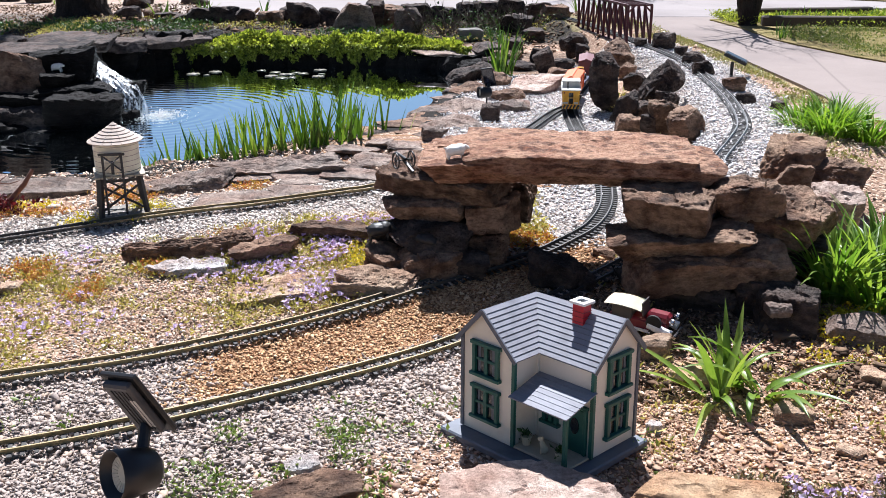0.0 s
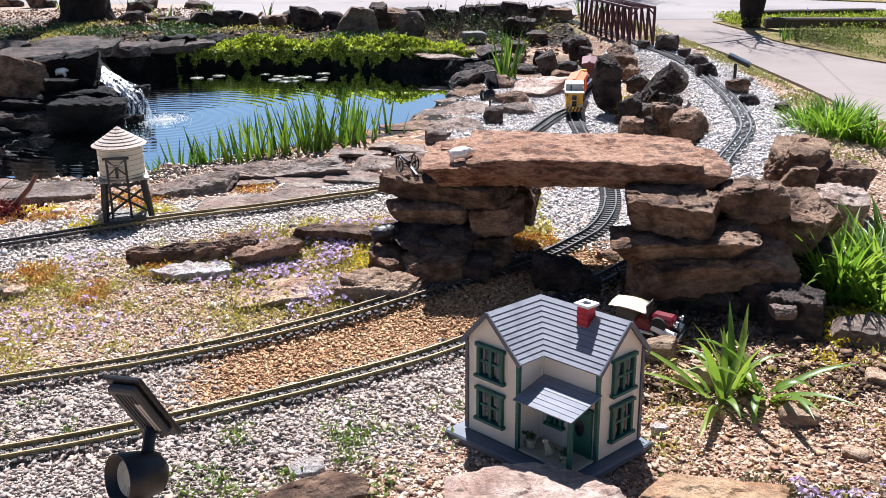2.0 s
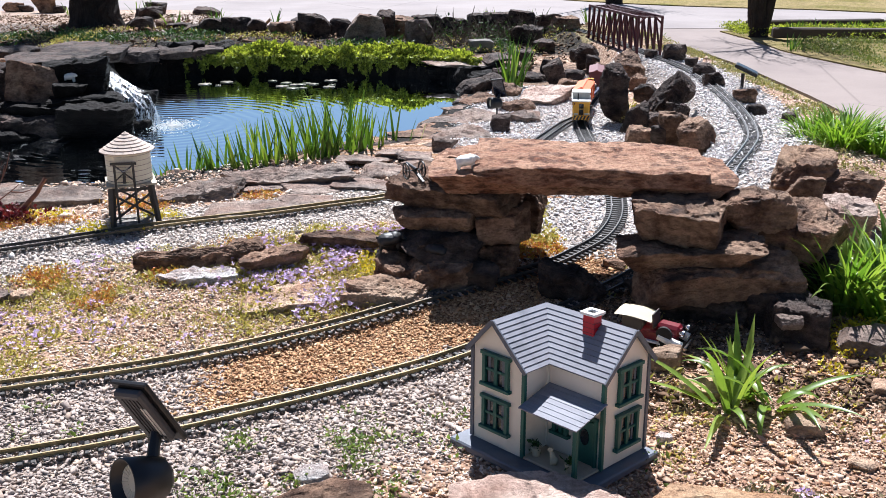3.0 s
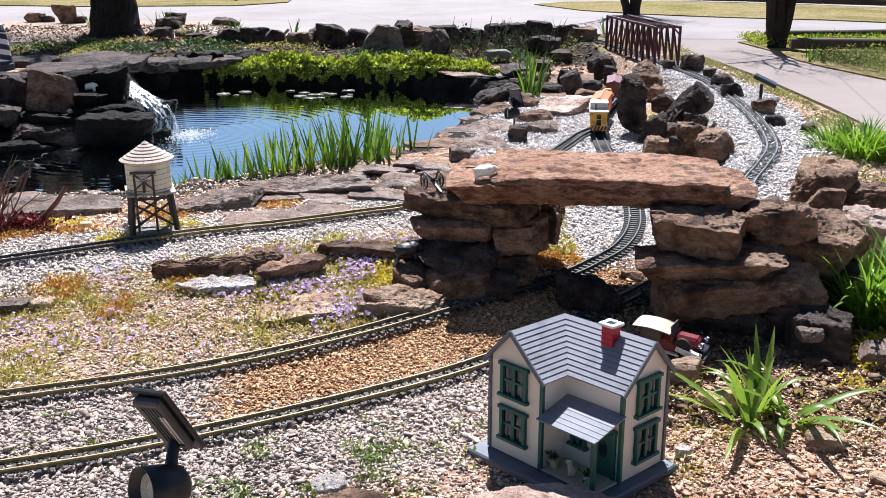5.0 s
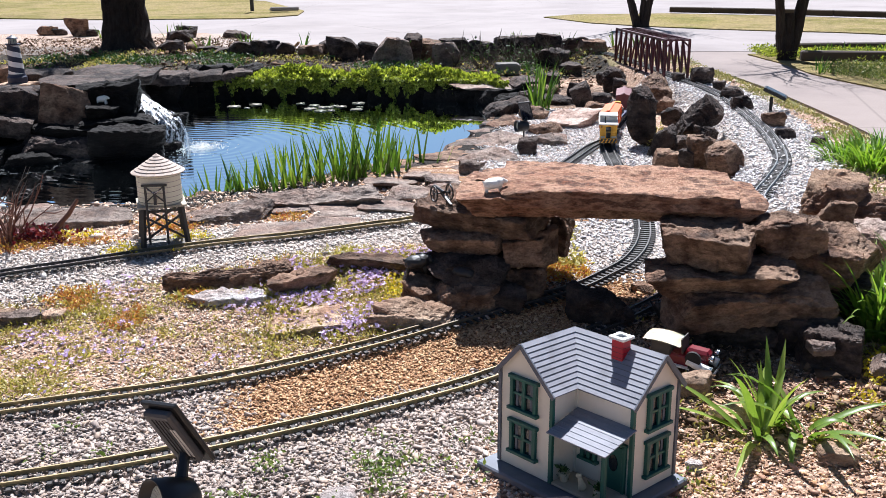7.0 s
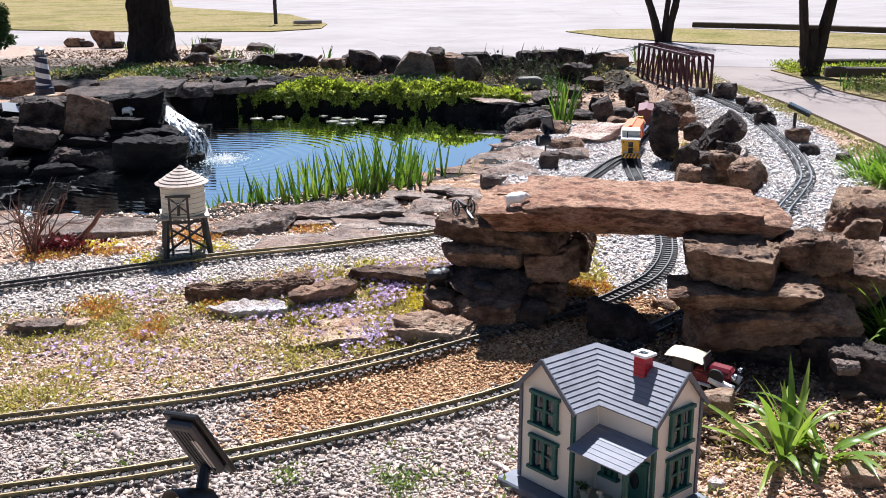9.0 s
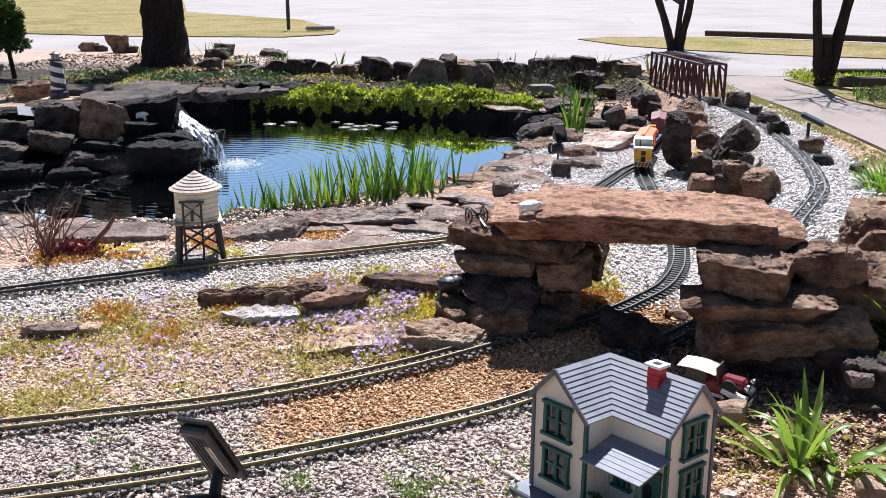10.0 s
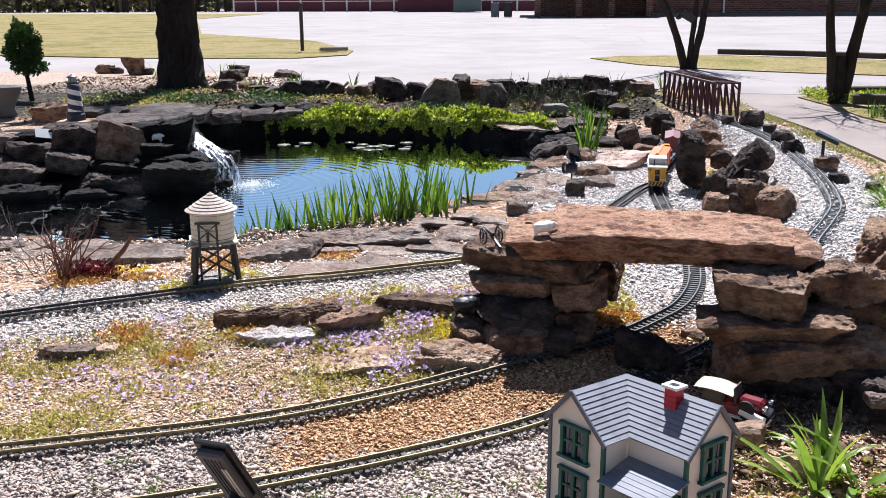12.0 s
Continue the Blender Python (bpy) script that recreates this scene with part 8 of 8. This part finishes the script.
tufts("bank_weeds", scatter(-5.0, 1.2, 9.0, 11.2, 0.070, lambda x, y: 0.6 * patchy(x, y, 1.2, -0.05, 3.0)), 12, 0.016, CONIFER, "dark green weeds on the far bank", "weeds", 0.05, 0.06, 1.8)

# the bright cover that hangs over the far edge of the pond
COVER_X, COVER_Y = (-2.5, -1.45, -0.67, 0.08, 0.3), (8.66, 8.60, 8.52, 8.42, 8.2)
n = 30000
u = rng.uniform(-2.42, 0.17, n)
edge = np.interp(u, COVER_X, COVER_Y)
d = rng.uniform(-0.10, 1, n) * (0.27 + 0.07 * np.sin(5 * u))
lumps = np.array([noise.noise(Vector((a * 3.5, b * 4, 0))) + 0.5 * noise.noise(Vector((a * 11, b * 9, 5))) for a, b in zip(u, d)])
crest = np.interp(u, (-2.42, -2.1, -1.55, -0.4, 0.17), (0.09, 0.16, 0.20, 0.20, 0.13)) * (0.85 + 0.55 * lumps)
tall = crest * np.sqrt(np.clip(1 - ((d - 0.12) / 0.26) ** 2, 0.03, 1))
at = np.column_stack([u, edge - 0.02 + d, 0.04 + tall * (1 - 0.75 * rng.uniform(0, 1, n) ** 2)])
leaves("ground_cover", at, rng.normal(0, 0.7, (n, 3)) + (0, -0.3, 0.75), 0.0165, COVER, "bright yellow-green ground cover overhanging the pond", "ground cover", 1.7)
n = 13000
u = rng.uniform(-2.45, 0.25, n)
hang = np.array([max(0.0, 0.45 + noise.noise(Vector((a * 7, 0, 3))) + 0.6 * noise.noise(Vector((a * 19, 4, 0)))) for a in u])
drop = rng.uniform(0, 1, n) ** 1.3
at = np.column_stack([u, np.interp(u, COVER_X, COVER_Y) - 0.05 - 0.04 * drop + rng.normal(0, 0.015, n), 0.17 - 0.22 * drop * hang])
leaves("trailing_cover", at, rng.normal(0, 0.5, (n, 3)) + (0, -0.4, -0.4), 0.0135, COVER, "trailing green stems above the water", "ground cover", 1.7)
tufts("tree_bed_cover", scatter(3.95, 6.8, 12.2, 14.0, 0.06, lambda x, y: patchy(x, y, 1.0, -0.25, 3.0) * 0.9), 16, 0.015, COVER, "green cover plants round the tree by the path", "ground cover", 0.05, 0.10, 1.8).location.z = 0.06
tufts("path_bed_cover", scatter(4.0, 6.2, 9.6, 12.2, 0.06, lambda x, y: patchy(x, y, 1.2, 0.0, 6.0) * smooth((x - np.interp(y, (9.6, 9.9, 10.85, 12.6), (4.42, 4.34, 4.12, 4.02))) / 0.06)), 14, 0.011, BED_GREEN, "low green plants in the bed along the path", "ground cover", 0.05, 0.06, 1.8).location.z = 0.06


def twig_bush(name, x, y, n, tall, spread, material, label, thick=0.004, seed=1):
    """A bare bush: many forked stems."""
    r = np.random.default_rng(seed)
    pieces = []
    for _ in range(n):
        p, d = Vector((*r.normal(0, spread * 0.15, 2), -0.01)), Vector((*r.normal(0, spread, 2), tall)).normalized()
        length = tall * r.uniform(0.5, 1.1)
        pts = [p]
        for i in range(5):
            d = (d + Vector(r.normal(0, 0.13, 3))).normalized()
            pts.append(pts[-1] + d * length / 5)
        pieces.append(tube(pts, [thick * (1 - 0.15 * i) for i in range(6)], 5))
        for _ in range(3):
            i = int(r.integers(1, 5))
            e = (d + Vector(r.normal(0, 0.6, 3))).normalized()
            pieces.append(tube([pts[i], pts[i] + e * length * 0.18, pts[i] + (e + Vector((0, 0, 0.2))) * length * 0.34], [thick * 0.6, thick * 0.45, thick * 0.2], 4))
    bush = thing(name, pose(x, y, height(x, y)), label, "shrub")
    v, f = joined(pieces)
    put("brushwood", mesh_of("brushwood", v, f, material), bush)
    return bush


twig_bush("bare_shrub", -1.95, 3.62, 12, 0.34, 0.09, TWIG, "bare reddish stems of a shrub beside the track", 0.0055, 3)
twig_bush("bare_shrub", -2.1, 3.72, 6, 0.40, 0.16, PLANTER, "thin pale leafless twigs beside the pond", 0.003, 9)
for k, (x, y, n) in enumerate(((0.05, 9.6, 26), (0.35, 9.8, 28), (0.62, 9.75, 26), (-0.25, 9.7, 18), (0.85, 9.5, 18))):
    twig_bush("thorny_shrub", x, y, n, 0.32, 0.24, SHRUB_TWIG, "leafless dark thorny shrub in front of the wall", 0.006, 20 + k)
n = 600
p = np.array((0.35, 9.75, height(0.3, 9.7) + 0.14)) + rng.normal(0, 1, (n, 3)) * (0.45, 0.15, 0.05)
leaves("shrub_leaves", p, rng.normal(size=(n, 3)), 0.011, CONIFER, "sparse young leaves on the thorny shrubs", "shrub")
n = 500
p = np.array((-1.86, 3.66, height(-1.8, 3.6) + 0.025)) + rng.normal(0, 1, (n, 3)) * (0.07, 0.03, 0.018)
leaves("crimson_shrub", p, rng.normal(size=(n, 3)) + (0, 0, 0.3), 0.012, CRIMSON, "low crimson-leaved shrub at the pond edge", "shrub", kind="stuff")
v, f = tube([(0, 0, 0), (0.05, 0, 0.05), (0.11, 0, 0.11), (0.15, 0.01, 0.17)], [0.012, 0.011, 0.010, 0.007], 8)
tagged(put("driftwood", mesh_of("driftwood", v, f, TWIG, True), None, pose(-1.84, 3.70, height(-1.84, 3.70), 0, 0, 5)), "short reddish driftwood branch beside the crimson shrub", "branch")
p = scatter(-6.5, 4.4, 12.0, 12.6, 0.35, lambda x, y: 0.6 + 0 * x)
for k, (x, y) in enumerate(p[:24]):
    y = 11.45 + 0.35 * rng.uniform() + (1.9 if x < -3.8 else 0)
    strap_clump("young_iris", x, y, 6, 0.26, 0.02, 12, IRIS, "young iris shoots behind the garden wall", "iris", (0.4, 0.3, 0.6), "iris behind the wall", base=0.05)
for k in range(16):
    x, y = 4.75 + 0.22 * k + rng.normal(0, 0.05), 13.25 + rng.normal(0, 0.12)
    strap_clump("young_iris", x, y, 9, 0.24, 0.024, 12, IRIS, "young iris shoots in the bed by the tree", "iris", (0.4, 0.3, 0.6), "iris by the tree", base=0.10, z=LOT_Z + 0.02)


# ---------------------------------------------------------------- on the water
for k in range(17):
    x, y = (-1.35 + rng.normal(0, 0.17), 8.08 + rng.normal(0, 0.15)) if k < 14 else (-2.0 + rng.normal(0, 0.2), 8.2 + rng.normal(0, 0.1))
    s, a0 = rng.uniform(0.025, 0.058), rng.uniform(0, 6)
    ring = [(s * math.cos(a0 + 0.25 + i * 5.78 / 15), s * math.sin(a0 + 0.25 + i * 5.78 / 15), 0.002 + 0.002 * math.sin(3 * i)) for i in range(16)]
    v = [(0, 0, 0.001)] + ring + [(0, 0, -0.002)] + [(p_[0], p_[1], p_[2] - 0.003) for p_ in ring]
    f = [(0, i, i + 1) for i in range(1, 16)] + [(17, i + 18, i + 17) for i in range(1, 16)] + [(i, i + 17, i + 18, i + 1) for i in range(1, 16)]
    tagged(put("lily_pad", mesh_of("lily_pad", v, f, PAD, True), None, pose(x, y, WATER_Z + 0.003)), "pale floating lily pad on the pond", "lily pad", "lily pads")


def waterfall():
    """Sheets of water over the ledge, broken into strands."""
    it = thing("waterfall", pose(0, 0, 0), "white waterfall tumbling over dark rocks into the pond", "waterfall")
    for way, wide, rows, cols, seed in ((((-2.50, 6.54, 0.32), (-2.44, 6.50, 0.315), (-2.29, 6.40, 0.245), (-2.17, 6.32, 0.190), (-2.09, 6.265, 0.10), (-2.06, 6.235, -0.03)), 0.17, 48, 30, 2),
                                        (((-2.34, 6.38, 0.262), (-2.26, 6.29, 0.215), (-2.23, 6.25, 0.10), (-2.21, 6.23, -0.03)), 0.09, 32, 16, 9)):
        line = spline(way, 0.012)
        v, f = [], []
        for i in range(rows + 1):
            k = i / rows * (len(line) - 1)
            p = Vector([float(np.interp(k, range(len(line)), line[:, c])) for c in range(3)])
            for j in range(cols + 1):
                u = j / cols - 0.5
                lump = noise.noise(Vector((u * 9, i * 0.16, seed))) + 0.5 * noise.noise(Vector((u * 24, i * 0.4, seed)))
                out = Vector((0.72, -0.55, 0.4)) * lump * 0.022
                v.append(p + Vector((0.62, 0.70, 0)) * u * wide * (0.8 + 0.4 * i / rows) + out + Vector((0, 0, -0.02 * (2 * u) ** 2)))
        for i in range(rows):
            for j in range(cols):
                k = i * (cols + 1) + j
                f.append((k, k + 1, k + cols + 2, k + cols + 1))
        put("water_sheet", mesh_of("water_sheet", v, f, FOAM, True), it)
    m, ff = ICO[1]
    r = np.random.default_rng(6)
    n_ = 900
    away = np.abs(r.normal(0, 1, n_))
    turn = r.uniform(0, 2 * np.pi, n_)
    c = np.column_stack([-1.96 + 0.10 * away * np.cos(turn) + 0.04, 6.27 + 0.11 * away * np.sin(turn), WATER_Z + 0.001 + np.abs(r.normal(0, 0.028, n_)) * (r.uniform(0, 1, n_) < 0.35) * np.exp(-away)])
    s_ = r.uniform(0.0010, 0.0032, n_)
    pts = (m[None] * s_[:, None, None] * np.column_stack([r.uniform(1, 2.5, n_), r.uniform(1, 1.6, n_), np.full(n_, 0.8)])[:, None] + c[:, None]).reshape(-1, 3)
    put("splash", quick_mesh("splash", pts, (ff[None] + (np.arange(n_) * len(m))[:, None, None]).reshape(-1, 3), PLAIN_WHITE, True), it, label="white splash and froth")


waterfall()
